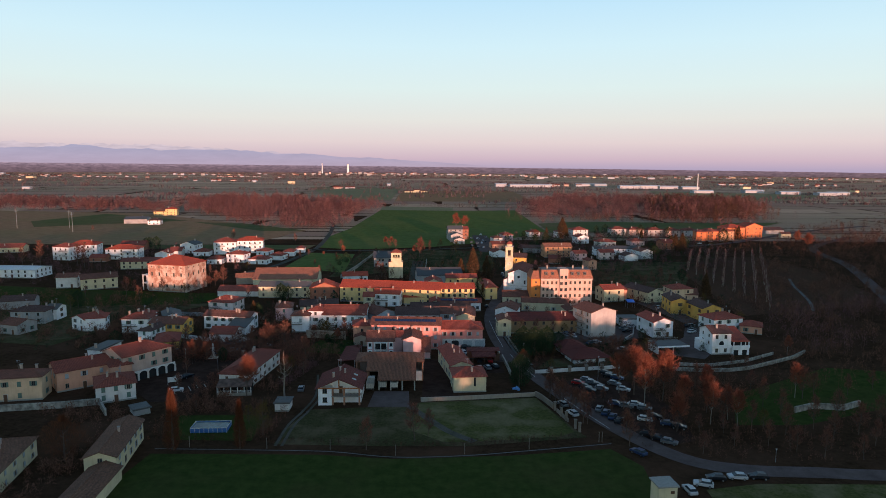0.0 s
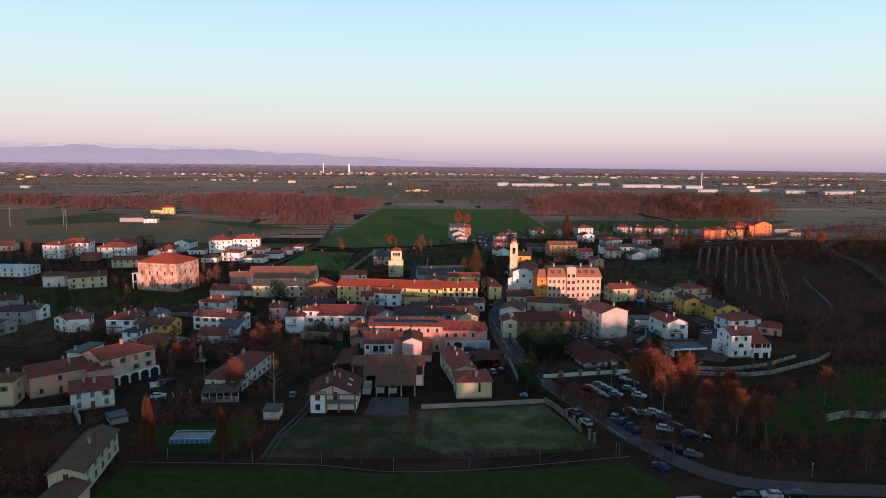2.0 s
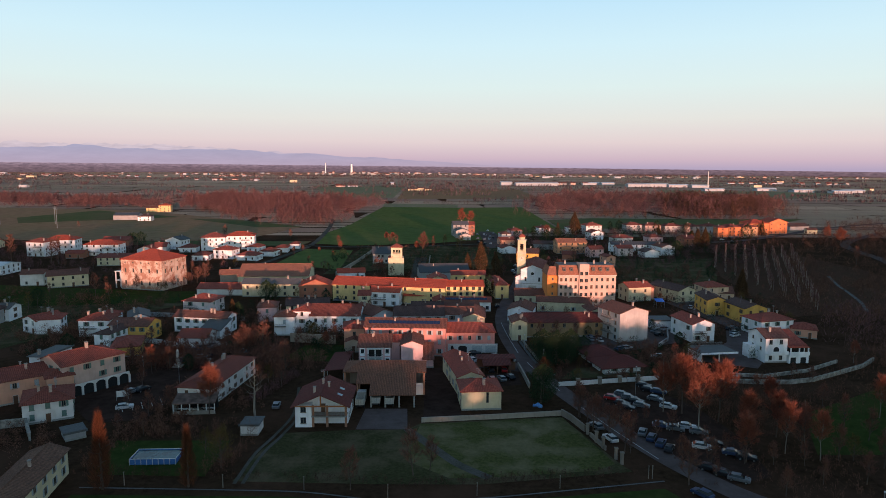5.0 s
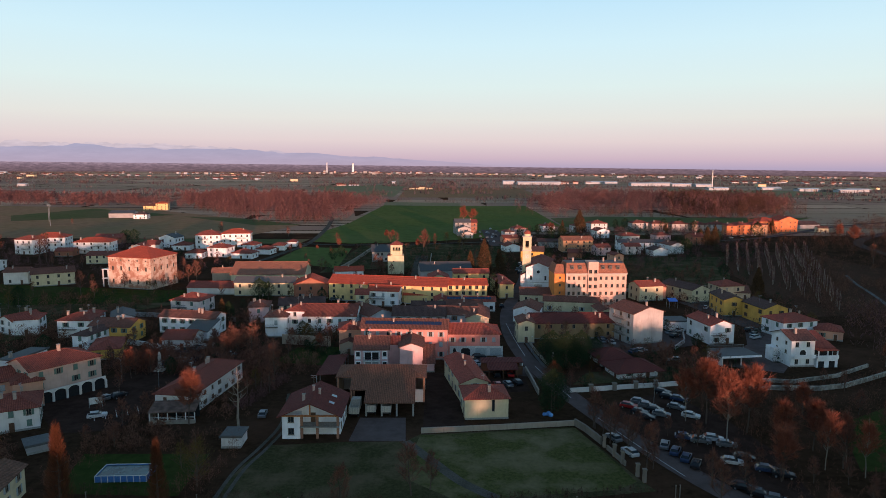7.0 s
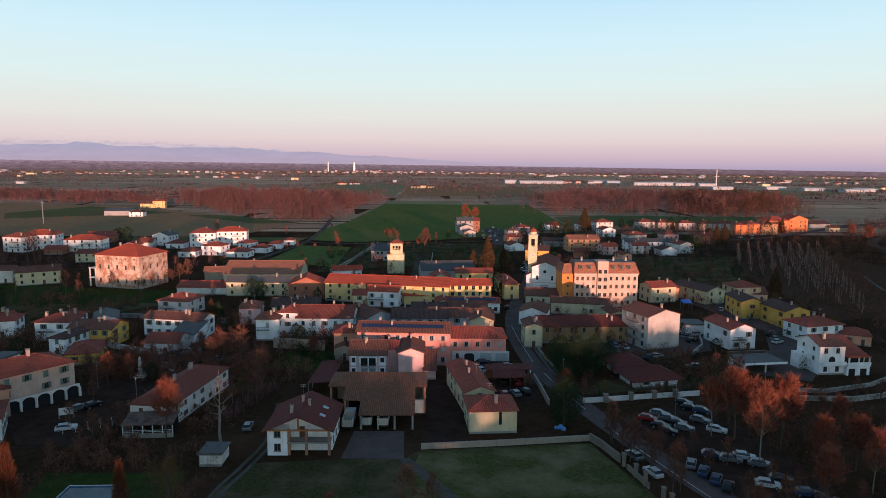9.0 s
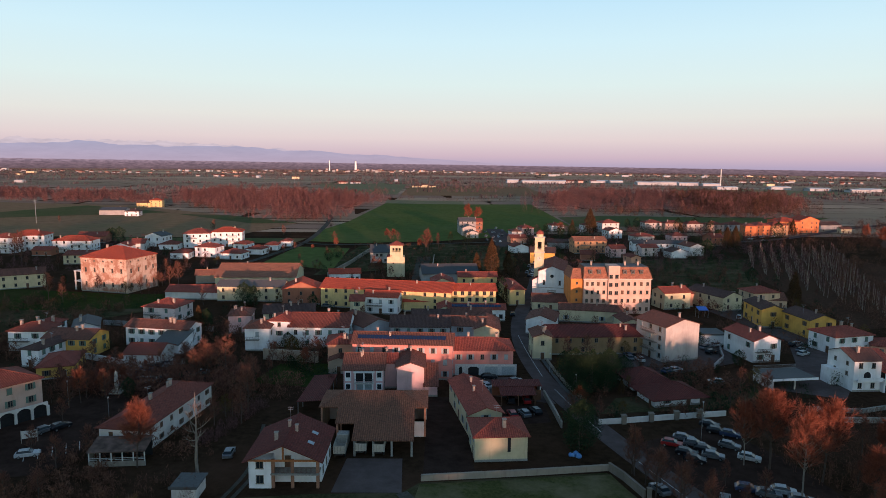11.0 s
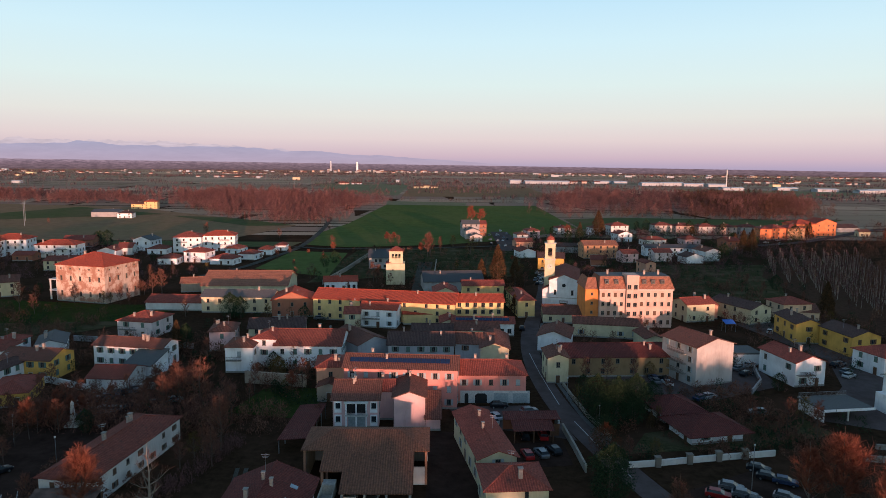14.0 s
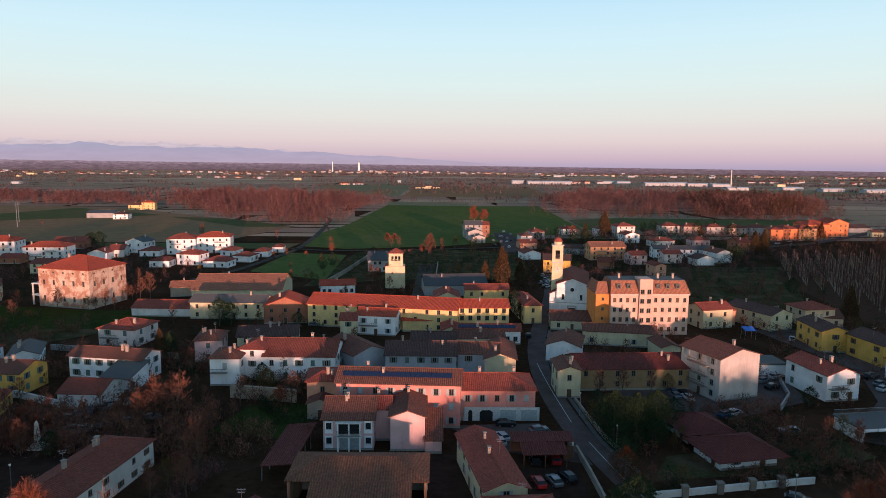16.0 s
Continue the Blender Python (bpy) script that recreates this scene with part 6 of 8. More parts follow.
def arcade():
    """The arches under the long apricot house on the square."""
    root = thing("arcade", -91.8, 216.9, 53.5, "pale arcade of round arches with a dark passage", "arcade")
    y = -6.0
    # The passage is a black sheet that paints the shade behind the arches.
    piece("passage", root, M_OPENING_SHADE, (-8.2, 8.2, y - 0.12, y - 0.053, 0, 2.9))
    for k in range(6):
        x = -8.0 + k * 3.2
        piece("pier", root, WALLS["offwhite"], (x - 0.25, x + 0.25, y - 0.5, y - 0.123, -0.2, 2.3))
    for k in range(5):
        x = -8.0 + k * 3.2 + 1.6
        bm = bmesh.new()
        pts = [(x + 1.35 * math.cos(a), 1.9 + 1.0 * math.sin(a)) for a in (math.pi * i / 10 for i in range(11))]
        ring = [(x + 1.6, 2.3), (x + 1.6, 3.2), (x - 1.6, 3.2), (x - 1.6, 2.3)]
        prism(bm, ring[:2] + ring[2:] + [(px, max(pz, 2.3)) for px, pz in pts[::-1]], y - 0.45, y - 0.123)
        part("arch", bm, WALLS["offwhite"], root)


arcade()
M_PAINTS = [("white", plain("white_car_paint", (0.46, 0.47, 0.49), 0.35)), ("silver", plain("silver_car_paint", (0.20, 0.21, 0.23), 0.35, 0.5)),
            ("black", plain("black_car_paint", (0.02, 0.02, 0.024), 0.25)), ("blue", plain("blue_car_paint", (0.03, 0.05, 0.11), 0.3)), ("red", plain("red_car_paint", (0.32, 0.02, 0.02), 0.3))]
M_TYRE = plain("tyre_rubber", (0.02, 0.02, 0.02), 0.9)
M_LIGHT = plain("lamp_lens", (0.5, 0.5, 0.48), 0.2)


def car_base(colour, paint):
    root = new("car")
    tagged(root, f"parked {colour} hatchback car", "car", "parked cars")
    bm = bmesh.new()
    prof = [(-2.05, 0.35), (2.05, 0.35), (2.1, 0.7), (1.95, 0.88), (1.0, 1.0), (-1.75, 1.05), (-2.08, 0.85)]
    rows = []
    for y, f in ((-0.86, 0.97), (-0.8, 1.0), (0.8, 1.0), (0.86, 0.97)):
        rows.append([bm.verts.new((x * f, y, 0.35 + (z - 0.35) * f)) for x, z in prof])
    for a, b in zip(rows, rows[1:]):
        for i in range(len(prof)):
            j = (i + 1) % len(prof)
            bm.faces.new((a[i], a[j], b[j], b[i]))
    bm.faces.new(rows[0][::-1])
    bm.faces.new(rows[-1])
    part("body", bm, paint, root)
    bm = bmesh.new()
    low = [bm.verts.new(p) for p in ((1.0, -0.78, 1.0), (1.0, 0.78, 1.0), (-1.8, 0.78, 1.04), (-1.8, -0.78, 1.04))]
    top = [bm.verts.new(p) for p in ((0.3, -0.6, 1.42), (0.3, 0.6, 1.42), (-1.35, 0.6, 1.45), (-1.35, -0.6, 1.45))]
    for i in range(4):
        j = (i + 1) % 4
        bm.faces.new((low[i], low[j], top[j], top[i]))
    part("glazing", bm, M_GLASS, root, "dark tinted windows")
    bm = bmesh.new()
    box(bm, -1.4, 0.34, -0.62, 0.62, 1.425, 1.48)
    part("roof_panel", bm, paint, root)
    for x in (-1.3, 1.3):
        for s in (-1, 1):
            bm = bmesh.new()
            rod(bm, (x, s * 0.7, 0.31), (x, s * 0.89, 0.31), 0.31, 0.31, 14, cap=True)
            wheel = part("wheel", bm, M_TYRE, root)
            bm = bmesh.new()
            rod(bm, (x, s * 0.892, 0.31), (x, s * 0.91, 0.31), 0.19, 0.19, 10, cap=True)
            part("rim", bm, M_METAL, wheel)
    for s in (-1, 1):
        piece("headlight", root, M_LIGHT, (2.0, 2.09, s * 0.6 - 0.16, s * 0.6 + 0.16, 0.62, 0.76))
    return root


CARS = [car_base(*p) for p in M_PAINTS]
used_cars = set()


def car(k, x, y, rot):
    m = pose(x, y, 0.03, 0, 0, rot)
    if k in used_cars:
        return copy_thing(CARS[k], m)
    used_cars.add(k)
    CARS[k].matrix_basis = m
    return CARS[k]


# car park: two rows and the edge of the road
for k, x, y, r in ((0, 61.8, 211.7, -28), (1, 63.9, 210.0, -28), (1, 61.2, 204.4, -35), (0, 62.6, 199.0, -30), (0, 54.5, 205.3, -25), (1, 55.6, 202.7, -25), (2, 51.4, 201.2, -28), (1, 51.9, 198.3, -28),
                   (1, 56.0, 199.8, -25), (2, 61.6, 215.0, -28), (2, 53.4, 208.0, -25), (4, 50.0, 205.3, -25)):
    car(k if int(x * 7 + y * 3) % 5 < 2 else (2, 3, 2, 1, 2)[int(x * 3 + y) % 5], x, y, r)
for k, x, y, r in ((1, 50.9, 183.0, 65), (2, 52.0, 180.0, 60), (0, 53.0, 177.0, 60), (3, 53.9, 174.2, 60), (1, 56.6, 187, -20), (1, 59.3, 185.2, -20), (0, 62.4, 186.2, -20), (1, 63.9, 183.2, -20),
                   (0, 61.4, 175.2, -20), (4, 64.6, 177.0, -20), (2, 66.6, 172.0, -20), (3, 68.6, 169.8, -20), (2, 62.6, 160.4, -30), (2, 58.8, 165.0, -30), (3, 60.6, 162.6, -30)):
    car(k if int(x * 7 + y * 3) % 5 < 2 else (2, 3, 2, 1, 2)[int(x * 3 + y) % 5], x, y, r)
for k, x, y, r in ((0, 42.6, 179.6, 108), (1, 41.2, 186.6, 108), (3, 53.0, 154.6, 125), (0, 58, 136, 95), (0, 62, 138.6, 160), (0, 71, 141.8, 172), (2, 66, 141.4, 172), (2, 75.8, 141.9, 172)):
    car(k, x, y, r)
for k, x, y, r in ((0, -74, 199.1, 20), (1, -77.3, 210.4, 60), (2, -75.2, 212.2, 60), (4, 19.8, 220.3, 100), (1, 22.6, 220.9, 105), (2, 25.2, 222.4, 110), (0, 14.6, 237, 105), (2, 16.7, 246.0, 3), (1, 75, 243, 170),
                   (1, 58.7, 264, 95), (0, 61.3, 262.6, 95), (2, 31.2, 318, 85), (1, -39.3, 330.2, 10), (1, -35.1, 331.4, 20), (0, 54.2, 418, 60), (1, 52.4, 410, 60), (0, 51.2, 403.5, 60), (1, 56.8, 430, 60),
                   (0, 112.3, 269.4, 30), (1, 116.3, 279.8, 30), (0, 114.6, 316, 60), (0, 244.6, 579, 25), (1, 260, 592, 25), (0, 272, 598, 25), (0, 300, 627, 25), (0, 312, 633, 25), (1, 50, 607, 80), (0, 50.5, 577, 80),
                   (1, 58, 622, 80), (0, 49, 546, 80), (1, 53, 596, 80), (2, 54.5, 585, 80), (2, 20.5, 229.0, 90), (4, 24.2, 229.2, 90), (1, -36.5, 200, 95), (2, -62, 246, 30), (1, -58.5, 248, 30), (2, -66, 243, 30)):
    car(k, x, y, r)

# cars in the yards and on the side streets
for k, x, y, r in ((1, -75.4, 247.6, 20), (3, -74.1, 249.9, 28), (2, -73.1, 251.9, 20), (1, -71.5, 253.5, 28), (0, -70.6, 255.6, 20), (3, -73.6, 238.8, 28), (1, -72.5, 240.5, 20), (1, -71.2, 241.9, 28), (0, -78.0, 245.3, 20), (1, -69.1, 241.9, 28), (3, 59.1, 266.3, 95), (2, 61.6, 265.4, 95), (0, 15.3, 239.3, 110), (1, 23.2, 242.8, 20), (1, 85.4, 275.1, 30), (0, 90.2, 278.5, 30), (2, 85.3, 270.5, 30), (3, 65.7, 251.9, 30), (0, 68.0, 252.9, 30), (2, 114.7, 279.0, 30), (1, 113.9, 273.1, 30)):
    car(k, x, y, r)

for k, x, y, r in ((1, 43.1, 611.3, 75), (1, 41.5, 581.5, 75), (2, 40.2, 555.1, 75), (0, 49.2, 611.7, 75), (1, 46.6, 575.0, 75), (2, 44.4, 543.2, 75), (0, 55.1, 645.8, 75), (1, 53.7, 433.2, 75), (1, 53.1, 421.9, 75), (0, 52.7, 412.9, 75), (1, 49.8, 412.8, 75), (2, 49.5, 402.9, 75), (1, 58.8, 447.3, 75), (1, 61.9, 454.8, 75), (2, 68.2, 621.3, 75), (0, 68.2, 597.9, 75), (1, 249.4, 569.5, 75), (2, 276.0, 584.6, 75)):
    car(k, x, y, r)


def tipper_truck():
    root = new("tipper_truck")
    tagged(root, "parked tipper truck with a pale dusty skip", "truck", "parked trucks")
    bed = piece("skip", root, plain("dusty_steel", (0.45, 0.43, 0.38), 0.8), (-1.15, 1.15, -2.6, -2.5, 1.1, 2.5), (-1.15, 1.15, 2.0, 2.1, 1.1, 2.7), (-1.15, -1.05, -2.5, 2.0, 1.1, 2.6), (1.05, 1.15, -2.5, 2.0, 1.1, 2.6), (-1.15, 1.15, -2.6, 2.1, 1.0, 1.1))
    for k in range(4):
        piece("rib", bed, M_CONC, (-0.95 + k * 0.6, -0.83 + k * 0.6, -2.68, -2.603, 1.2, 2.4))
    piece("cab", root, M_FRAME, (-1.1, 1.1, 2.3, 4.0, 0.7, 2.8))
    piece("chassis", root, M_IRON, (-0.6, 0.6, -2.5, 3.8, 0.6, 0.95))
    for y in (-1.7, -0.6, 3.1):
        for s in (-1, 1):
            bm = bmesh.new()
            rod(bm, (s * 0.75, y, 0.5), (s * 1.08, y, 0.5), 0.5, 0.5, 14, cap=True)
            part("wheel", bm, M_TYRE, root)
    return root


truck = tipper_truck()
truck.matrix_basis = pose(-15.4, 201.4, 0.06)
copy_thing(truck, pose(-11.6, 202.6, 0.06))
copy_thing(truck, pose(-8.1, 202.3, 0.06))
bm = bmesh.new()
for k in range(10):
    a = random.Random(k)
    bmesh.ops.create_icosphere(bm, subdivisions=2, radius=a.uniform(0.3, 0.6), matrix=pose(a.uniform(-0.9, 0.9), a.uniform(-0.6, 0.6), a.uniform(0.25, 0.5)))
tagged(part("tarpaulin_heap", bm, plain("blue_tarpaulin", (0.12, 0.30, 0.62), 0.5), None, "", pose(29.4, 200.5, 0)), "crumpled blue and white tarpaulin heap", "tarpaulin")



# ---- trees ----
def foliage_mat(name, a, c, rough=0.9):
    m, n, l, b = mat(name, rough)
    g = n.new("ShaderNodeNewGeometry")
    b.inputs["Specular IOR Level"].default_value = 0.0
    l.new(ramp(n, l, g.outputs["Random Per Island"], [(0.1, a), (0.9, c)]), b.inputs["Base Color"])
    return m


M_TWIG = foliage_mat("bare_twigs", (0.095, 0.045, 0.034), (0.205, 0.092, 0.066))
M_RUSSET = foliage_mat("russet_leaves", (0.135, 0.050, 0.034), (0.29, 0.100, 0.064))
M_DULL = foliage_mat("dull_russet_twigs", (0.07, 0.030, 0.018), (0.14, 0.055, 0.030))
M_BUSHY = foliage_mat("dry_leaves", (0.07, 0.05, 0.02), (0.15, 0.10, 0.035))
M_EVER = foliage_mat("evergreen_leaves", (0.012, 0.025, 0.014), (0.04, 0.06, 0.03))
M_CONE = foliage_mat("conifer_needles", (0.035, 0.028, 0.015), (0.12, 0.065, 0.035))
M_WOOD = foliage_mat("winter_woodland", (0.078, 0.041, 0.041), (0.185, 0.092, 0.088))
M_SCRUB = foliage_mat("brown_scrub", (0.042, 0.024, 0.018), (0.108, 0.057, 0.042))
M_THICKET = foliage_mat("brown_thicket_twigs", (0.085, 0.042, 0.029), (0.190, 0.092, 0.062))
# Twig colour pushed greyer and more purple to stand for distance haze.
M_HAZED_WOOD = foliage_mat("haze_tinted_far_trees", (0.060, 0.045, 0.049), (0.115, 0.082, 0.084))
M_STEM = plain("young_poplar_bark", (0.36, 0.28, 0.23), 0.9)
M_BARK = plain("brown_bark", (0.10, 0.07, 0.055), 0.9)
M_PALE = plain("pale_flaking_bark", (0.24, 0.20, 0.165), 0.9)


def sliver(bm, p, d, length, width, rng):
    u = d.orthogonal().normalized()
    u = Matrix.Rotation(rng.uniform(0, math.tau), 3, d) @ u * width / 2
    q = p + d * length
    bm.faces.new([bm.verts.new(v) for v in (p - u, p + u, q + u * 0.4, q - u * 0.4)])


def leaf(bm, p, size, rng):
    a = Vector((rng.gauss(0, 1), rng.gauss(0, 1), rng.gauss(0, 1))).normalized()
    u = a.orthogonal().normalized() * size
    w = a.cross(u) * rng.uniform(0.5, 0.9)
    bm.faces.new([bm.verts.new(p + v) for v in (-u - w * 0.4, u * 0.2 - w, u + w * 0.4, -u * 0.2 + w)])


def crown_tree(tb, cb, rng, radius, low, rise, boughs, fine, trunk_r, lean=0.0, leaves=0, coarse=1.0):
    """A leader with boughs along it, each with side shoots and a haze of fine twigs; ten metres high."""
    knots = [Vector((0, 0, -0.3))]
    for k in range(1, 7):
        knots.append(Vector((lean * k / 6 + rng.gauss(0, 0.07), rng.gauss(0, 0.07), 9.4 * k / 6)))
    for k in range(6):
        rod(tb, knots[k], knots[k + 1], trunk_r * (1 - k / 6.5), trunk_r * (1 - (k + 1) / 6.5), 6 if k < 3 else 4)

    def on_leader(z):
        f = max(0.0, min(5.999, z / 9.4 * 6))
        return knots[int(f)].lerp(knots[int(f) + 1], f - int(f))

    for i in range(boughs):
        f = (i + rng.random()) / boughs
        z = low + (9.0 - low) * f * 0.97
        a = i * 2.4 + rng.gauss(0, 0.4)
        reach = radius * math.sin(min(1.0, 0.28 + f * 0.95) * math.pi * 0.93) ** 0.8 * rng.uniform(0.7, 1.12) + 0.25
        p = on_leader(z * 0.86)
        out = Vector((math.cos(a), math.sin(a), 0))
        q = p + out * reach + Vector((0, 0, rise * reach * rng.uniform(0.7, 1.3)))
        mid = p.lerp(q, 0.5) + Vector((0, 0, -0.08 * reach))
        r = trunk_r * 0.34 * (1.15 - f)
        rod(tb, p, mid, r, r * 0.6, 4)
        rod(tb, mid, q, r * 0.6, r * 0.2, 3)
        for _ in range(5):
            g = rng.uniform(0.25, 1.0)
            s0 = p.lerp(mid, g * 2) if g < 0.5 else mid.lerp(q, g * 2 - 1)
            d = (out * rng.uniform(0.2, 0.9) + Vector((rng.gauss(0, 0.5), rng.gauss(0, 0.5), rng.uniform(0.5, 1.2)))).normalized()
            ln = reach * rng.uniform(0.3, 0.55) + 0.25
            if coarse == 1.0:
                rod(tb, s0, s0 + d * ln, r * 0.3, r * 0.1, 3)
            else:
                sliver(tb, s0, d, ln, r * 0.7, rng)
            for _ in range(fine):
                b0 = s0 + d * ln * rng.uniform(0.1, 1.05)
                dd = (d + Vector((rng.gauss(0, 0.55), rng.gauss(0, 0.55), rng.gauss(0.25, 0.4)))).normalized()
                sliver(cb, b0, dd, rng.uniform(0.3, 0.9), rng.uniform(0.022, 0.045) * coarse, rng)
            for _ in range(leaves):
                leaf(cb, s0 + d * ln * rng.uniform(0.2, 1.2) + Vector((rng.gauss(0, 0.25), rng.gauss(0, 0.25), rng.gauss(0, 0.25))), rng.uniform(0.045, 0.09) * coarse ** 0.5, rng)


def tree_meshes(kind, seed, coarse=1.0):
    """Trunk and crown of a tree ten metres high."""
    rng = random.Random(seed)
    tb, cb = bmesh.new(), bmesh.new()
    bark, leaves = M_BARK, M_TWIG
    shape = {"bare": (1.35, 2.0, 1.0, 36, 10, 0.14), "russet": (1.5, 3.2, 0.95, 46, 24, 0.11), "slim": (1.2, 3.2, 1.05, 38, 20, 0.10),
             "plane": (1.6, 3.6, 0.55, 15, 2, 0.24), "tall": (0.8, 1.2, 1.6, 40, 8, 0.13), "bushy": (2.3, 1.0, 0.8, 40, 7, 0.17)}
    if kind in shape:
        radius, low, rise, boughs, fine, tr = shape[kind]
        bark = M_PALE if kind in ("plane", "slim") else M_BARK
        leaves = {"russet": M_RUSSET, "slim": M_RUSSET, "bushy": M_BUSHY}.get(kind, M_TWIG)
        boughs, fine = int(boughs / coarse ** 0.5), int(fine / coarse ** 0.5)
        crown_tree(tb, cb, rng, radius, low, rise, boughs, fine, tr, rng.uniform(-0.8, 0.8), int({"russet": 4, "slim": 1, "bushy": 7}.get(kind, 0) / coarse ** 0.5), coarse)
        s = 1.0
    else:
        rod(tb, (0, 0, -0.3), (0, 0, 7), 0.22, 0.05, 6)
        for k in range(10):
            a = k * 2.4
            z = 1.2 + k * 0.6
            rod(tb, (0, 0, z), (math.cos(a) * 1.2, math.sin(a) * 1.2, z + 0.7), 0.06, 0.02, 3)
        leaves = {"column": M_DULL, "round": M_DULL, "ever": M_EVER, "ball": M_BUSHY if seed % 2 else M_EVER, "cone": M_CONE}[kind]
        lumps = [(rng.uniform(0, math.tau), rng.uniform(0, 1), rng.uniform(0.6, 1.15)) for _ in range(26)]
        count = {"column": 5000, "round": 5000, "cone": 4800}.get(kind, 4800)
        for _ in range(count):
            a, hgt = rng.uniform(0, math.tau), rng.random() ** 0.85
            bulge = 1.0
            for la, lh, lf in lumps:
                da = abs((a - la + math.pi) % math.tau - math.pi)
                if da < 0.5 and abs(hgt - lh) < 0.12:
                    bulge *= lf
            if kind == "column":
                prof, z = 1.5 * min(1, hgt * 5 + 0.45) * (1 - hgt) ** 0.75 + 0.05, 0.2 + hgt * 9.8
            elif kind == "cone":
                prof, z = 2.3 * (1 - hgt) ** 0.8 + 0.1, 0.7 + hgt * 9.3
            elif kind == "round":
                prof, z = 4.3 * math.sqrt(max(0, 1 - (hgt * 2 - 0.85) ** 2)) if hgt < 0.92 else 0.5, 0.8 + hgt * 9.2
            else:
                prof, z = 3.8 * math.sqrt(max(0, 1 - (hgt * 2 - 0.9) ** 2)) if hgt < 0.95 else 0.4, 0.4 + hgt * 9.6
            rr = prof * bulge * rng.uniform(0.35 if kind in ("column", "round") else 0.62, 1.06)
            p = Vector((math.cos(a) * rr, math.sin(a) * rr, z + rng.gauss(0, 0.2)))
            if kind in ("column", "round"):
                sliver(cb, p, Vector((math.cos(a) * 0.5, math.sin(a) * 0.5, 1)).normalized(), rng.uniform(0.3, 0.8), rng.uniform(0.022, 0.05), rng)
            else:
                leaf(cb, p, rng.uniform(0.075, 0.16), rng)
        s = 1.0
    for b in (tb, cb):
        bmesh.ops.scale(b, vec=(s, s, s), verts=b.verts)
    return mesh_of("trunk", tb, bark), mesh_of("crown", cb, leaves)


TREE_KINDS = {k: [tree_meshes(k, 11 * i + len(k)) for i in range(v)] for k, v in
              {"bare": 4, "russet": 3, "slim": 2, "plane": 1, "tall": 2, "bushy": 2, "column": 2, "round": 1, "ever": 2, "ball": 2, "cone": 2}.items()}
FAR_KINDS = {k: [tree_meshes(k, 17 * i + len(k), 2.4) for i in range(4)] for k in ("bare", "russet", "tall", "bushy")}
TREE_LABELS = {"bare": "leafless deciduous tree with fine brown twigs", "russet": "tree with russet winter leaves and bare twigs",
               "slim": "slim leafless tree with a pale trunk", "plane": "pollarded plane tree with a pale bare trunk", "tall": "tall narrow leafless poplar",
               "bushy": "low bushy tree with dry yellowish leaves", "column": "columnar tree with dense russet foliage", "round": "round broad tree with russet twigs",
               "ever": "dark evergreen broadleaf tree", "ball": "dense rounded dark shrub tree", "cone": "dark conical conifer with dense needles"}
tree_rng = random.Random(5)


def tree(kind, x, y, h):
    trunk, crown = tree_rng.choice(FAR_KINDS[kind] if y > 225 and kind in FAR_KINDS else TREE_KINDS[kind])
    root = new("tree")
    wide = {"plane": 0.8, "slim": 0.9, "cone": 1.3}.get(kind, 1.0) * tree_rng.uniform(0.9, 1.1)
    s = max(h, 2.0) / 10
    root.matrix_basis = pose(x, y, 0, 0, 0, tree_rng.uniform(0, 360)) @ Matrix.Diagonal((s * wide, s * wide, s, 1))
    tagged(root, TREE_LABELS[kind], "tree", "village trees")
    shared("trunk", trunk, root, Matrix())
    shared("crown", crown, root, Matrix())
    return root


def inside(x, y, poly):
    hit = False
    for (x0, y0), (x1, y1) in zip(poly, poly[1:] + poly[:1]):
        if (y0 > y) != (y1 > y) and x < (x1 - x0) * (y - y0) / (y1 - y0) + x0:
            hit = not hit
    return hit


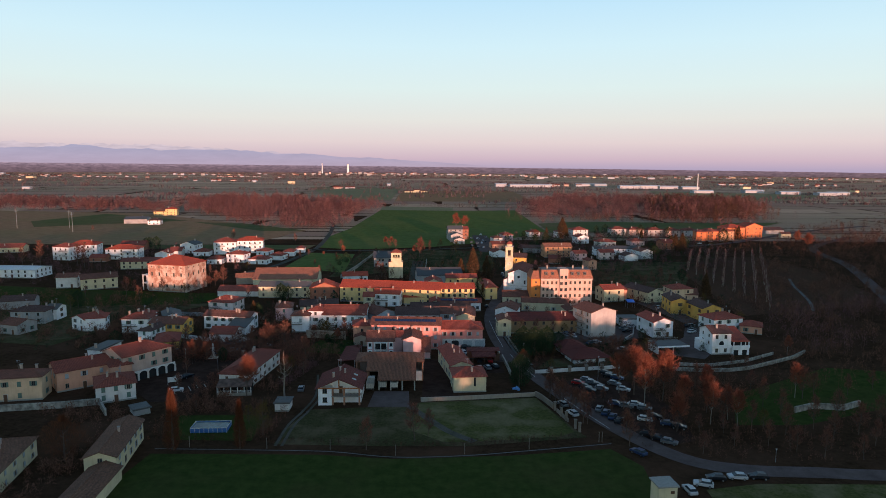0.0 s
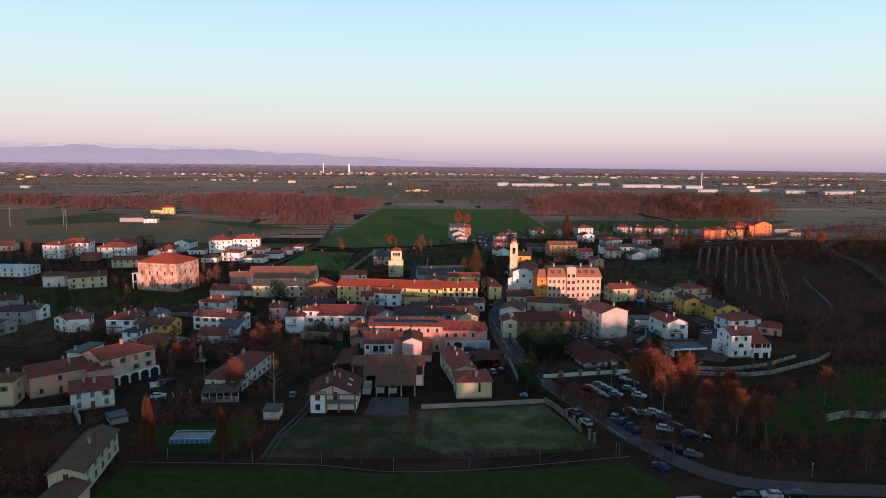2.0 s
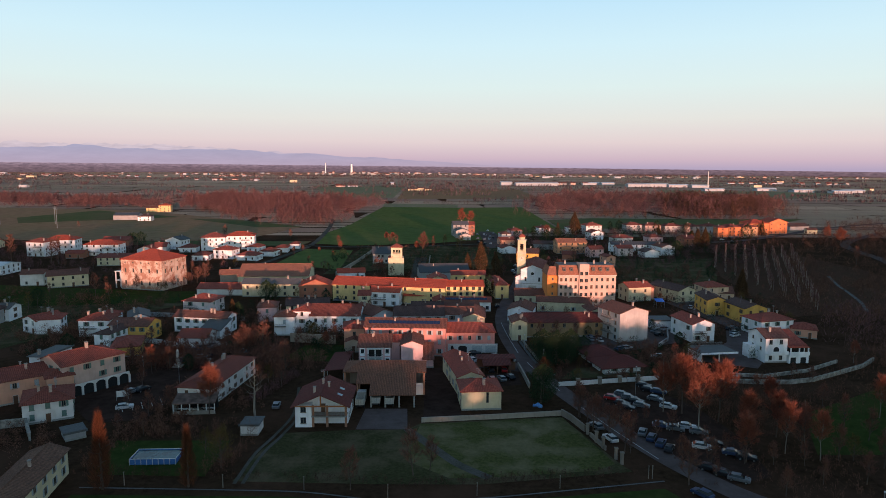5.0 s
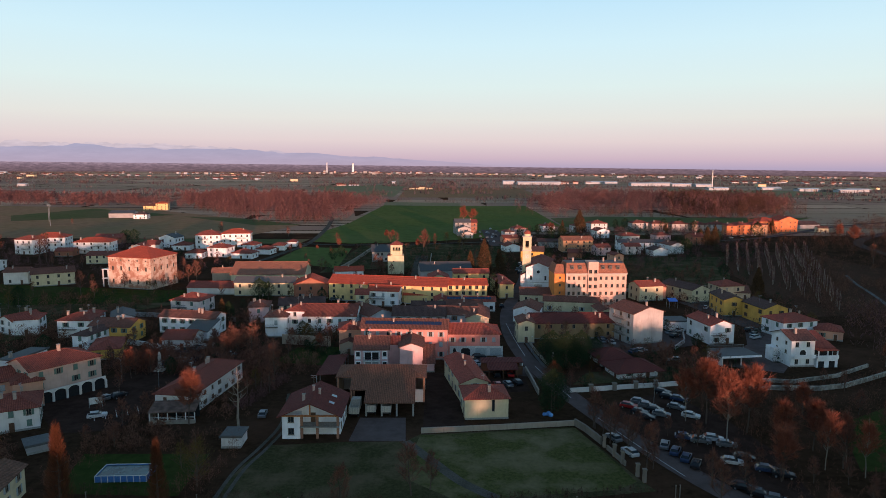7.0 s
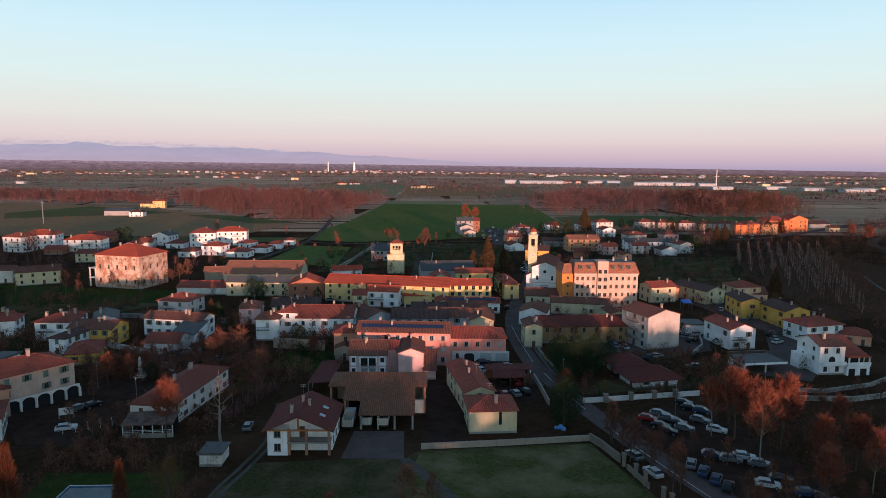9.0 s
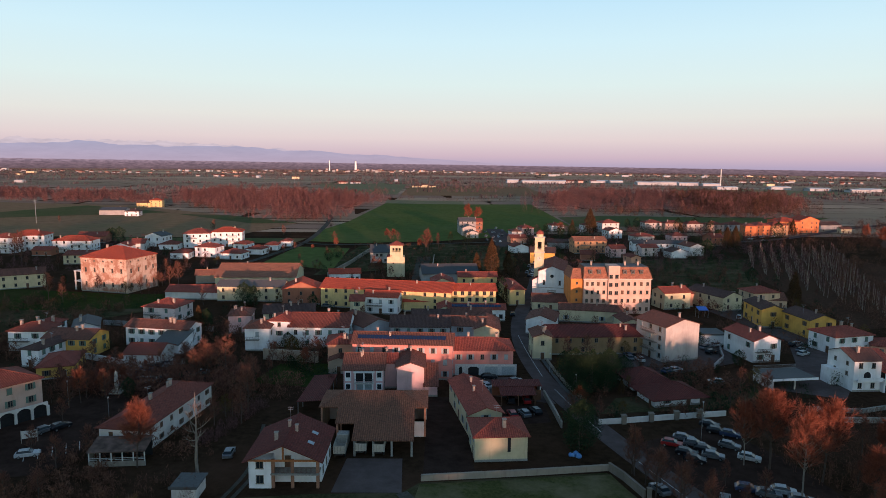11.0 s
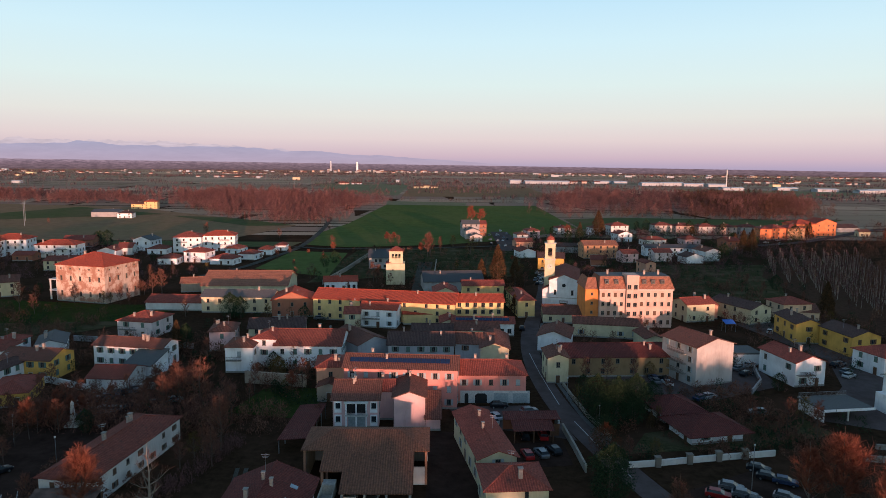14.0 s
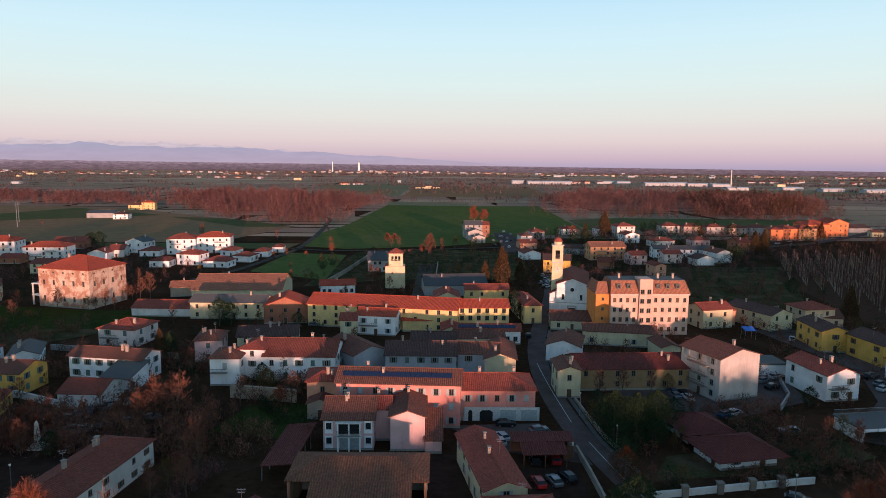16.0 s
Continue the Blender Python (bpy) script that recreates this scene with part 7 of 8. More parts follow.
def wood(name, label, poly, count, hmin, hmax, material, seed, twigs=46, girth=0.28, low=0.25, feather=0.0):
    """A wood or thicket: many stems, each with its own sheaf of twigs, in one mesh."""
    rng = random.Random(seed)
    xs, ys = [p[0] for p in poly], [p[1] for p in poly]
    verts, faces = [], []

    def quad(p, d, length, width):
        a = rng.uniform(0, math.tau)
        u = Vector((math.cos(a), math.sin(a), 0)) * width / 2
        q = p + d * length
        i = len(verts)
        verts.extend((p - u, p + u, q + u * 0.5, q - u * 0.5))
        faces.append((i, i + 1, i + 2, i + 3))

    done = 0
    while done < count:
        x, y = rng.uniform(min(xs), max(xs)), rng.uniform(min(ys), max(ys))
        if not inside(x, y, poly):
            continue
        done += 1
        x, y = x + rng.gauss(0, feather), y + rng.gauss(0, feather)
        if feather and noise.noise(Vector((x * 0.02, y * 0.02, seed + 50))) < -0.22:
            continue
        patch = 0.5 + 0.5 * noise.noise(Vector((x * 0.03, y * 0.03, seed)))
        h = hmin + (hmax - hmin) * min(1, max(0, rng.gauss(1.6 * patch - 0.35, 0.2)))
        foot = Vector((x, y, -0.2))
        quad(foot, Vector((rng.gauss(0, 0.04), rng.gauss(0, 0.04), 1)), h * 0.8, girth * 0.3)
        for _ in range(twigs):
            f = rng.uniform(low, 0.92)
            a = rng.uniform(0, math.tau)
            r = h * 0.26 * math.sin(min(1, (f - low) / (1 - low) + 0.15) * math.pi) * rng.uniform(0.3, 1.1)
            p = foot + Vector((math.cos(a) * r, math.sin(a) * r, f * h))
            quad(p, Vector((math.cos(a) * 0.8 + rng.gauss(0, 0.6), math.sin(a) * 0.8 + rng.gauss(0, 0.6), 1)).normalized(), h * rng.uniform(0.06, 0.17), girth * rng.uniform(0.3, 1.0) * max(h, 7) / 12)
    me = bpy.data.meshes.new(name)
    me.from_pydata(verts, [], faces)
    me.materials.append(material)
    return tagged(new(name, me), label, "woodland", kind="stuff")


# trees, each at its place and height
tree('plane', -40.0, 193.1, 16.1)
tree('russet', -51.7, 195.1, 14.5)
tree('bare', -39.2, 222.3, 12.6)
tree('round', -82.4, 152.8, 10.6)
tree('column', -59.4, 158.1, 14.5)
tree('column', -43.6, 158.9, 11.7)
tree('bushy', -40.0, 166.9, 10.5)
tree('bare', -12.8, 157.6, 10.2)
tree('bare', -1.0, 163.1, 11.4)
tree('bare', 2.2, 165.2, 8.8)
tree('ball', 31.8, 204.7, 9.6)
tree('russet', 64.7, 195.4, 17.5)
tree('slim', 63.6, 182.9, 19.0)
tree('russet', 71.6, 190.5, 18.0)
tree('slim', 60.6, 197.0, 14.5)
tree('russet', 73.7, 179.9, 13.0)
tree('slim', 78.4, 172.8, 13.6)
tree('russet', 80.9, 181.3, 12.4)
tree('slim', 84.6, 176.0, 11.5)
tree('russet', 88.6, 199.0, 9.5)
tree('slim', 84.0, 169.4, 12.5)
tree('russet', 67.7, 168.4, 12.0)
tree('bare', 68.7, 154.6, 6.7)
tree('bushy', 91.0, 169.4, 6.5)
tree('slim', 112.6, 192.7, 12.3)
tree('bare', 91.0, 156.3, 6.8)
tree('bare', 38.8, 192.9, 11.0)
tree('bare', 41.3, 186.9, 9.2)
tree('bare', 44.4, 184.1, 7.7)
tree('bare', 45.1, 173.1, 6.4)
tree('bare', 52.2, 159.0, 10.3)
tree('bare', 58.7, 161.9, 5.0)
tree('slim', 135.3, 238.0, 8.3)
tree('bare', 114.6, 192.1, 11.5)
tree('russet', -78.8, 226.9, 9.7)
tree('russet', -75.9, 230.8, 7.4)
tree('bare', -76.9, 216.1, 6.5)
tree('bare', -85.5, 226.8, 4.4)
tree('bare', -59.2, 252.2, 10.7)
tree('bare', -57.4, 256.7, 8.6)
tree('bare', -44.2, 214.8, 8.0)
tree('bare', -59.7, 250.2, 9.5)
tree('bare', -56.6, 255.6, 9.3)
tree('russet', -81.9, 241.3, 6.2)
tree('russet', -74.3, 238.6, 5.8)
tree('bare', -89.1, 237.1, 7.4)
tree('ever', -70.3, 332.4, 7.9)
tree('ever', -73.0, 294.5, 7.1)
tree('cone', 31.3, 340.6, 7.7)
tree('cone', 22.8, 398.5, 12.5)
tree('cone', 29.6, 392.0, 19.5)
tree('cone', 38.0, 396.0, 13.5)
tree('ever', 30.6, 350.5, 8.6)
tree('bare', -3.4, 492.0, 16.5)
tree('bare', -1.6, 494.0, 15.0)
tree('russet', -33.0, 556.0, 9.5)
tree('russet', -28.0, 559.0, 9.0)
tree('russet', -62.0, 505.0, 8.0)
tree('tall', -2.4, 493.3, 17.2)
tree('tall', 4.6, 508.9, 12.7)
tree('bare', -28.5, 540.1, 9.7)
tree('bare', -23.5, 540.5, 9.3)
tree('bare', -67.6, 537.3, 9.2)
tree('bushy', 13.1, 536.0, 9.7)
tree('bushy', 22.9, 503.8, 13.4)
tree('bare', -25.9, 405.0, 8.6)
tree('bare', -30.2, 408.6, 6.2)
tree('bare', -23.6, 401.4, 6.7)
tree('ever', 91.7, 605.8, 8.6)
tree('russet', 101.3, 597.6, 12.3)
tree('cone', 111.0, 598.4, 12.3)
tree('cone', 127.6, 608.7, 20.3)
tree('ever', 168.0, 475.4, 11.5)
tree('cone', 200.4, 521.5, 14.8)
tree('cone', 206.4, 521.9, 15.7)
tree('cone', 207.8, 549.5, 10.5)
tree('ever', 268.5, 585.0, 13.1)
tree('cone', 295.4, 613.2, 13.3)
tree('ever', 184.3, 669.1, 9.1)
tree('cone', 205.6, 619.8, 8.4)
tree('bare', 224.0, 656.4, 9.5)
tree('cone', 148.8, 340.4, 9.8)
tree('ever', 37.8, 241.7, 7.2)
tree('ever', 40.9, 236.2, 9.1)
tree('ever', 44.5, 236.3, 7.7)
tree('ever', 38.0, 254.9, 5.1)
tree('bushy', 50.3, 237.4, 4.7)
tree('cone', 48.1, 234.7, 3.8)
tree('bare', 38.6, 217.9, 6.1)
tree('ball', -38.6, 265.7, 5.9)
tree('ball', 58.8, 269.3, 4.1)
tree('bare', -30.5, 256.5, 10.0)
tree('bare', -28.1, 262.7, 6.5)
tree('ever', -163.4, 315.0, 8.5)
tree('bushy', -165.4, 311.8, 8.4)
tree('bare', -172.7, 340.3, 7.5)
tree('bare', -112.0, 370.6, 13.3)
tree('bare', -117.2, 373.5, 10.1)
tree('bare', -128.4, 424.1, 6.4)
tree('bushy', -127.0, 352.5, 6.3)
tree('bushy', -125.1, 354.0, 4.5)
tree('bare', -117.4, 352.8, 5.8)
tree('bare', -152.3, 341.0, 13.1)
tree('bare', -143.2, 335.0, 8.6)
tree('tall', -222.8, 437.4, 20.2)
tree('tall', -229.7, 442.1, 18.1)
tree('tall', -256.6, 446.5, 20.5)
tree('bare', -268.4, 446.3, 15.2)
tree('ever', -211.9, 527.1, 10.6)
tree('bare', -330.5, 664.9, 7.3)
tree('bare', -169.6, 588.7, 12.4)
tree('bare', -112.9, 580.4, 9.1)
tree('ever', -54.4, 462.9, 7.1)
tree('ever', -57.8, 450.3, 6.9)
tree('bushy', -58.4, 411.2, 5.0)
tree('bare', 175.9, 418.0, 8.1)
tree('russet', 324.8, 565.2, 15.8)
tree('russet', 312.7, 528.7, 17.6)
tree('bare', 270.2, 443.8, 13.9)
tree('bare', 134.8, 380.1, 5.8)
tree('bare', 142.3, 406.7, 4.1)
tree('ever', 84.3, 285.1, 3.2)
tree('ever', 85.2, 278.9, 4.3)
tree('ever', -119.3, 285.0, 4.1)
tree('ever', -69.4, 230.2, 5.1)
tree('bare', -79.8, 223.7, 8.3)
tree('bare', -79.2, 230.2, 8.1)
tree('bare', -58.7, 242.7, 8.6)
tree('bare', -53.7, 248.0, 8.7)
tree('bare', -57.8, 251.9, 8.9)
tree('ever', -116.7, 252.0, 5.5)
tree('russet', 33.2, 683.4, 21.8)
tree('russet', 42.2, 696.4, 17.8)
tree('russet', -79.8, 234.7, 6.1)
tree('bare', -83.2, 247.1, 5.5)
tree('bare', -75.4, 245.7, 6.1)
tree('russet', -73.6, 248.8, 4.3)
tree('bare', -64.0, 247.4, 6.7)
tree('bare', -65.0, 254.8, 8.0)
tree('bare', -56.2, 248.4, 9.1)
tree('bare', -51.7, 250.7, 5.7)
tree('bare', -72.3, 262.6, 4.7)
tree('bushy', -43.2, 219.3, 6.0)
tree('bare', -55.5, 266.7, 4.9)
tree('bare', -61.0, 234.8, 5.1)
tree('bare', 38.5, 193.5, 8.3)
tree('bare', 40.0, 185.0, 10.4)
tree('bare', 42.5, 180.2, 9.7)
tree('bare', 44.1, 173.8, 10.6)
tree('bare', 39.6, 189.4, 7.3)
tree('bare', 53.6, 188.9, 5.8)
tree('bare', 65.4, 172.5, 5.8)
tree('bare', 53.5, 165.9, 8.7)
tree('bare', 59.4, 165.5, 8.4)
tree('bare', 85.8, 201.4, 9.3)
tree('bare', 103.0, 200.6, 7.3)
tree('bare', 87.7, 186.9, 6.7)
tree('bare', 53.4, 180.9, 5.4)
tree('bare', 61.9, 175.5, 6.1)
tree('bare', -66.1, 194.6, 7.5)
tree('bare', -73.9, 200.2, 6.7)
tree('bare', -64.4, 202.5, 5.9)
tree('bare', -75.0, 230.3, 8.5)
tree('russet', -76.3, 237.7, 6.1)
tree('bare', -51.0, 243.4, 13.9)
tree('bare', -55.3, 243.3, 11.6)
tree('bare', -57.7, 240.6, 10.6)
tree('bushy', -45.3, 173.7, 6.4)
tree('bare', -42.4, 174.1, 7.0)
tree('bare', -38.7, 215.6, 8.6)
tree('bare', -41.8, 219.6, 7.3)
tree('bare', -62.7, 183.5, 6.3)
tree('bare', -68.2, 183.5, 5.8)
tree('bare', 110.2, 217.3, 6.6)
tree('bare', 107.0, 221.5, 6.0)
tree('bare', 89.9, 200.5, 6.0)
tree('bare', 77.4, 189.6, 5.6)
tree('ever', 37.4, 238.5, 10.5)
tree('ever', 41.2, 236.0, 10.8)
tree('ever', 45.8, 238.6, 10.5)
tree('bushy', 34.9, 244.9, 7.1)
tree('ever', 30.8, 202.7, 10.2)
tree('ever', 35.5, 224.1, 7.0)
tree('bushy', 44.1, 219.6, 5.0)
tree('ever', 51.6, 245.2, 6.8)
tree('bare', 82.1, 173.2, 11.5)
tree('bare', 58.1, 184.0, 6.5)
tree('bare', 49.4, 185.3, 6.0)
tree('bare', 47.9, 190.9, 6.2)
tree('bare', 67.3, 167.9, 6.3)
tree('bare', 73.1, 167.5, 6.0)
tree('bare', 79.3, 166.9, 6.3)
tree('bare', 104.5, 169.3, 10.9)
tree('bare', 115.5, 177.0, 9.7)
tree('bare', 114.2, 165.6, 10.7)
tree('bare', 95.0, 165.7, 9.9)
tree('bare', 125.4, 173.0, 9.5)
tree('bare', 92.2, 155.6, 7.9)
tree('bare', 97.3, 152.5, 9.2)
tree('bare', 105.8, 150.9, 7.4)
tree('bare', 86.9, 158.9, 8.1)
tree('bare', 99.3, 185.7, 10.1)
tree('bare', 130.2, 194.9, 8.0)
tree('bare', 141.5, 199.9, 7.3)
tree('bare', 119.7, 195.0, 8.9)
tree('bare', 87.9, 169.5, 9.3)
tree('bare', 100.8, 179.2, 9.0)
tree('bare', 113.9, 158.7, 8.1)
tree('bare', 78.4, 159.0, 6.6)
tree('bare', 105.4, 162.1, 9.0)

tree('ever', -71.0, 330.0, 9.5)
tree('ever', -67.5, 331.0, 8.0)
tree('cone', -74.2, 290.0, 9.0)
tree('ever', -72.0, 291.5, 7.0)
tree('ever', -41.5, 273.0, 5.0)
tree('ball', -36.5, 254.0, 3.6)
tree('ball', -34.0, 255.4, 3.6)
tree('bare', -58.2, 249.8, 10.5)
tree('bare', -60.6, 247.0, 9.0)
tree('bare', -34.5, 276.0, 9.0)
tree('bare', -36.5, 274.0, 7.5)
tree('ever', 37.2, 235.0, 8.0)
tree('ever', 48.2, 246.0, 8.0)
tree('ever', 44.6, 244.0, 7.0)
tree('round', 34.4, 219.6, 7.0)
tree('bare', 40.5, 262.0, 8.5)
tree('bare', 46.0, 263.5, 9.0)
tree('bare', 53.0, 264.0, 8.0)
tree('bare', 58.0, 252.0, 7.0)
tree('bare', 70.0, 236.0, 8.0)
tree('bare', 76.0, 232.0, 9.0)
tree('bare', 80.0, 228.0, 8.5)
tree('bare', 71.0, 226.0, 7.5)
tree('ever', 88.0, 259.0, 4.5)
tree('ball', 79.0, 252.0, 2.4)
tree('bare', 84.5, 236.0, 7.0)
tree('bare', -88.6, 247.4, 8.0)
tree('bare', -90.7, 255.3, 8.0)
tree('bare', -82.4, 250.3, 7.5)
tree('bare', -78.9, 240.4, 8.5)
tree('bare', -69.3, 232.6, 6.0)
tree('bare', -68.4, 240.6, 9.0)
tree('bare', -68.6, 247.7, 8.0)
tree('bare', -62.2, 240.7, 8.0)
tree('bare', -65.7, 255.7, 7.0)
tree('bare', -56.8, 240.7, 8.0)
tree('bare', -55.1, 231.3, 6.0)
tree('bare', -49.8, 248.0, 6.0)
tree('bare', -42.4, 239.3, 9.0)
tree('bare', -49.7, 256.0, 6.0)
tree('bare', -41.1, 248.2, 6.0)
tree('bare', -59.3, 264.7, 6.0)
tree('bare', -60.8, 277.5, 9.0)
tree('bare', -70.9, 274.6, 7.0)
tree('bare', -42.0, 256.1, 8.0)
tree('ever', -221.6, 537.0, 9)
tree('ever', -226.4, 542.7, 8)
tree('bare', -126.8, 392.6, 11)
tree('bare', -120.2, 369.0, 8)
tree('bare', -119.4, 371.2, 7)
tree('bare', -27.4, 406.5, 11)
tree('bare', -25.7, 409.4, 9.5)
tree('bare', -19.0, 397.2, 7)
tree('bare', -154.1, 354.2, 8)
tree('bare', -139.0, 354.0, 9)
tree('bare', 94.2, 456.4, 9)
tree('bare', 145.7, 400.2, 8)
tree('ever', 156.6, 394.2, 7)
tree('cone', 148.6, 341.7, 13)
tree('ever', 162.2, 493.4, 8)
tree('ever', 212.9, 645.6, 11)
tree('ever', 231.1, 656.0, 10)
tree('ever', 236.0, 634.6, 10)
tree('ever', 208.4, 554.2, 10)
tree('ever', 215.0, 539.9, 11)
tree('bare', 214.3, 554.6, 10)
tree('cone', 132.6, 618.3, 14)
tree('ever', 96.8, 571.9, 9)
tree('ever', 106.9, 579.3, 10)
tree('ever', 72.7, 576.9, 8)
tree('ever', 171.8, 655.6, 9)


wood("woodland", "belt of bare reddish poplars and scrub beyond the fields",
     [(-354, 995), (-192, 745), (-112, 690), (-98, 750), (-106, 856), (-73, 1080), (-183, 1180), (-357, 1250), (-406, 1146)], 4300, 6, 20, M_WOOD, 3, 34, 0.56, 0.10, 12)
wood("woodland", "belt of bare reddish trees behind the meadow",
     [(138, 919), (135, 775), (204, 835), (300, 820), (350, 775), (408, 830), (593, 1182), (498, 1323), (293, 1401), (176, 1163)], 4300, 6, 20, M_WOOD, 4, 34, 0.56, 0.10, 16)
wood("scrub", "dark undergrowth at the edge of the wood", [(-330, 950), (-192, 738), (-108, 682), (-95, 745), (-185, 800), (-330, 1000)], 260, 3, 9, M_SCRUB, 61, 26, 0.8, 0.02, 8)
wood("woodland", "darker brown trees at the end of the eastern wood", [(300, 830), (350, 780), (408, 830), (593, 1182), (498, 1323), (400, 1200)], 1100, 8, 20, M_SCRUB, 63, 30, 0.8, 0.08, 12)
wood("scrub", "dark undergrowth before the eastern wood", [(180, 800), (300, 790), (420, 800), (600, 1150), (560, 1180), (400, 880), (200, 860)], 620, 5, 13, M_SCRUB, 62, 26, 0.8, 0.02, 10)
wood("woodland", "low reddish wood beside the winter fields", [(-900, 990), (-571, 965), (-330, 930), (-400, 1055), (-689, 1147), (-950, 1200)], 2200, 6, 18, M_WOOD, 5, 28, 0.9, 0.10, 14)
wood("hedgerow", "dark hedge along the far edge of the meadow", [(-72, 1085), (44, 1062), (160, 1060), (170, 1085), (44, 1088), (-70, 1110)], 190, 3, 9, M_SCRUB, 6, 20, 0.55, 0.05, 3)
wood("woodland", "dense bare reddish wood on the valley side",
     [(205, 520), (262, 560), (400, 640), (620, 640), (560, 470), (330, 330), (270, 330), (258, 420)], 1300, 4, 12, M_SCRUB, 7, 26, 0.46, 0.05, 8)
wood("woodland", "brown wood beyond the valley road", [(340, 560), (640, 640), (980, 860), (820, 960), (470, 740), (400, 700)], 1500, 5, 13, M_SCRUB, 23, 26, 0.62, 0.05, 10)
wood("woodland", "bare brown trees on the river bank", [(118, 238), (150, 235), (225, 258), (300, 330), (270, 345), (190, 310), (145, 275)], 420, 4, 13, M_WOOD, 8, 40, 0.26, 0.10, 4)
wood("scrub", "tangled brown scrub along the road", [(74, 150), (110, 149), (190, 152), (230, 190), (180, 200), (120, 180), (95, 172), (76, 162)], 700, 1.0, 5.5, M_THICKET, 9, 44, 0.20, 0.02, 2)
wood("scrub", "brown undergrowth below the bank", [(66, 200), (75, 172), (96, 178), (108, 205), (100, 222), (84, 216), (70, 218)], 420, 0.8, 4.0, M_THICKET, 10, 40, 0.18, 0.02, 1)
wood("scrub", "brown undergrowth on the valley floor", [(100, 196), (150, 205), (260, 240), (260, 300), (160, 262), (118, 226)], 620, 1.2, 6, M_THICKET, 11, 40, 0.22, 0.02, 4)
wood("scrub", "dense brown thicket across the valley", [(150, 262), (330, 300), (470, 480), (330, 520), (262, 480), (240, 380), (176, 330), (140, 300)], 1500, 1.5, 8, M_SCRUB, 64, 26, 0.36, 0.02, 5)
wood("scrub", "dead leaves and brambles under the car park trees", [(64, 158), (76, 150), (90, 170), (80, 205), (72, 216), (70, 190)], 260, 0.5, 2.6, M_THICKET, 65, 40, 0.16, 0.0, 1)
wood("scrub", "brambles on the bank beside the road", [(44, 213), (56, 158), (59, 156), (52, 180), (46.5, 212)], 60, 0.3, 1.2, M_SCRUB, 66, 36, 0.14, 0.0)
wood("scrub", "dark growth below the retaining walls", [(84, 222), (100, 216), (128, 222), (150, 240), (146, 244), (124, 229), (102, 223)], 200, 0.8, 3.0, M_THICKET, 67, 40, 0.18, 0.0)
wood("hedge", "clipped brown hedge beside the drive", [(-46, 203), (-42, 203), (-35, 226), (-39, 228)], 150, 1.8, 3.2, M_WOOD, 12, 40, 0.14, 0.0)
wood("hedge", "low dark hedge along the garden edge", [(-6, 158), (-6, 160.5), (42, 166), (44, 163.5), (13, 158.5)], 330, 0.9, 1.5, M_SCRUB, 13, 30, 0.13, 0.0)
wood("hedge", "dark hedge behind the pool lawn", [(-66, 166.5), (-66, 163), (-6, 160), (-6, 162.5), (-40, 165)], 260, 0.9, 1.7, M_SCRUB, 14, 30, 0.13, 0.0)
wood("scrub", "bare brown bushes round the pool lawn", [(-70, 164), (-65, 164), (-62, 182), (-42, 184), (-36, 176), (-38, 190), (-68, 192)], 230, 0.8, 3.6, M_THICKET, 68, 44, 0.14, 0.0, 0.6)
wood("scrub", "brown bushes at the far side of the lawn", [(-48, 164), (-38, 163), (-37, 176), (-44, 180)], 120, 1.0, 4.0, M_TWIG, 69, 44, 0.12, 0.0, 0.5)
# Added shade casters out of view; heights set how far up walls shade reaches.
wood("woodland", "unseen wood added behind the camera to shade the village", [(-700, -190), (700, -60), (700, -110), (-700, -240)], 2300, 20, 27, M_SCRUB, 15, 22, 3.2, 0.02)
wood("woodland", "unseen taller trees added to shade the eastern houses", [(110, -150), (700, -90), (700, -120), (110, -180)], 900, 25, 30, M_SCRUB, 18, 20, 3.0, 0.02)
wood("woodland", "unseen taller trees added to shade the near western houses", [(-700, -200), (88, -138), (88, -163), (-700, -230)], 1800, 26, 30, M_SCRUB, 19, 20, 3.0, 0.02)
wood("woodland", "unseen tallest trees added to shade the far western houses", [(-700, -210), (-28, -150), (-28, -170), (-700, -235)], 2600, 36, 41, M_SCRUB, 20, 20, 3.0, 0.02)
wood("woodland", "unseen tall trees added to shade the valley and eastern houses", [(236, -142), (700, -95), (700, -120), (236, -165)], 2000, 36, 40, M_SCRUB, 21, 20, 3.0, 0.02)
wood("scrub", "dark shrubs round the walled gardens", [(-58, 232), (-42, 236), (-36, 262), (-44, 266), (-62, 250)], 90, 1.5, 4.5, M_SCRUB, 16, 34, 0.18, 0.02)
wood("scrub", "bare shrubs below the old palace", [(-175, 325), (-110, 335), (-105, 352), (-118, 356), (-160, 345), (-178, 352)], 120, 1.5, 4, M_SCRUB, 17, 30, 0.22, 0.02)
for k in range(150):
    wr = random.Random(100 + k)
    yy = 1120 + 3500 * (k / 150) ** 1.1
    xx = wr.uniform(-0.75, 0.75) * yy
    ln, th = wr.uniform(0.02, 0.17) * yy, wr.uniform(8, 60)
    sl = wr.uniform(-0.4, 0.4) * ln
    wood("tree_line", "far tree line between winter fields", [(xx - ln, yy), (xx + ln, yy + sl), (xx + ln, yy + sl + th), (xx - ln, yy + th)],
         40 + int(ln / 3), 3, wr.uniform(6, 11), M_HAZED_WOOD, 200 + k, 6, 4.0 + yy / 450, 0.0, 12)


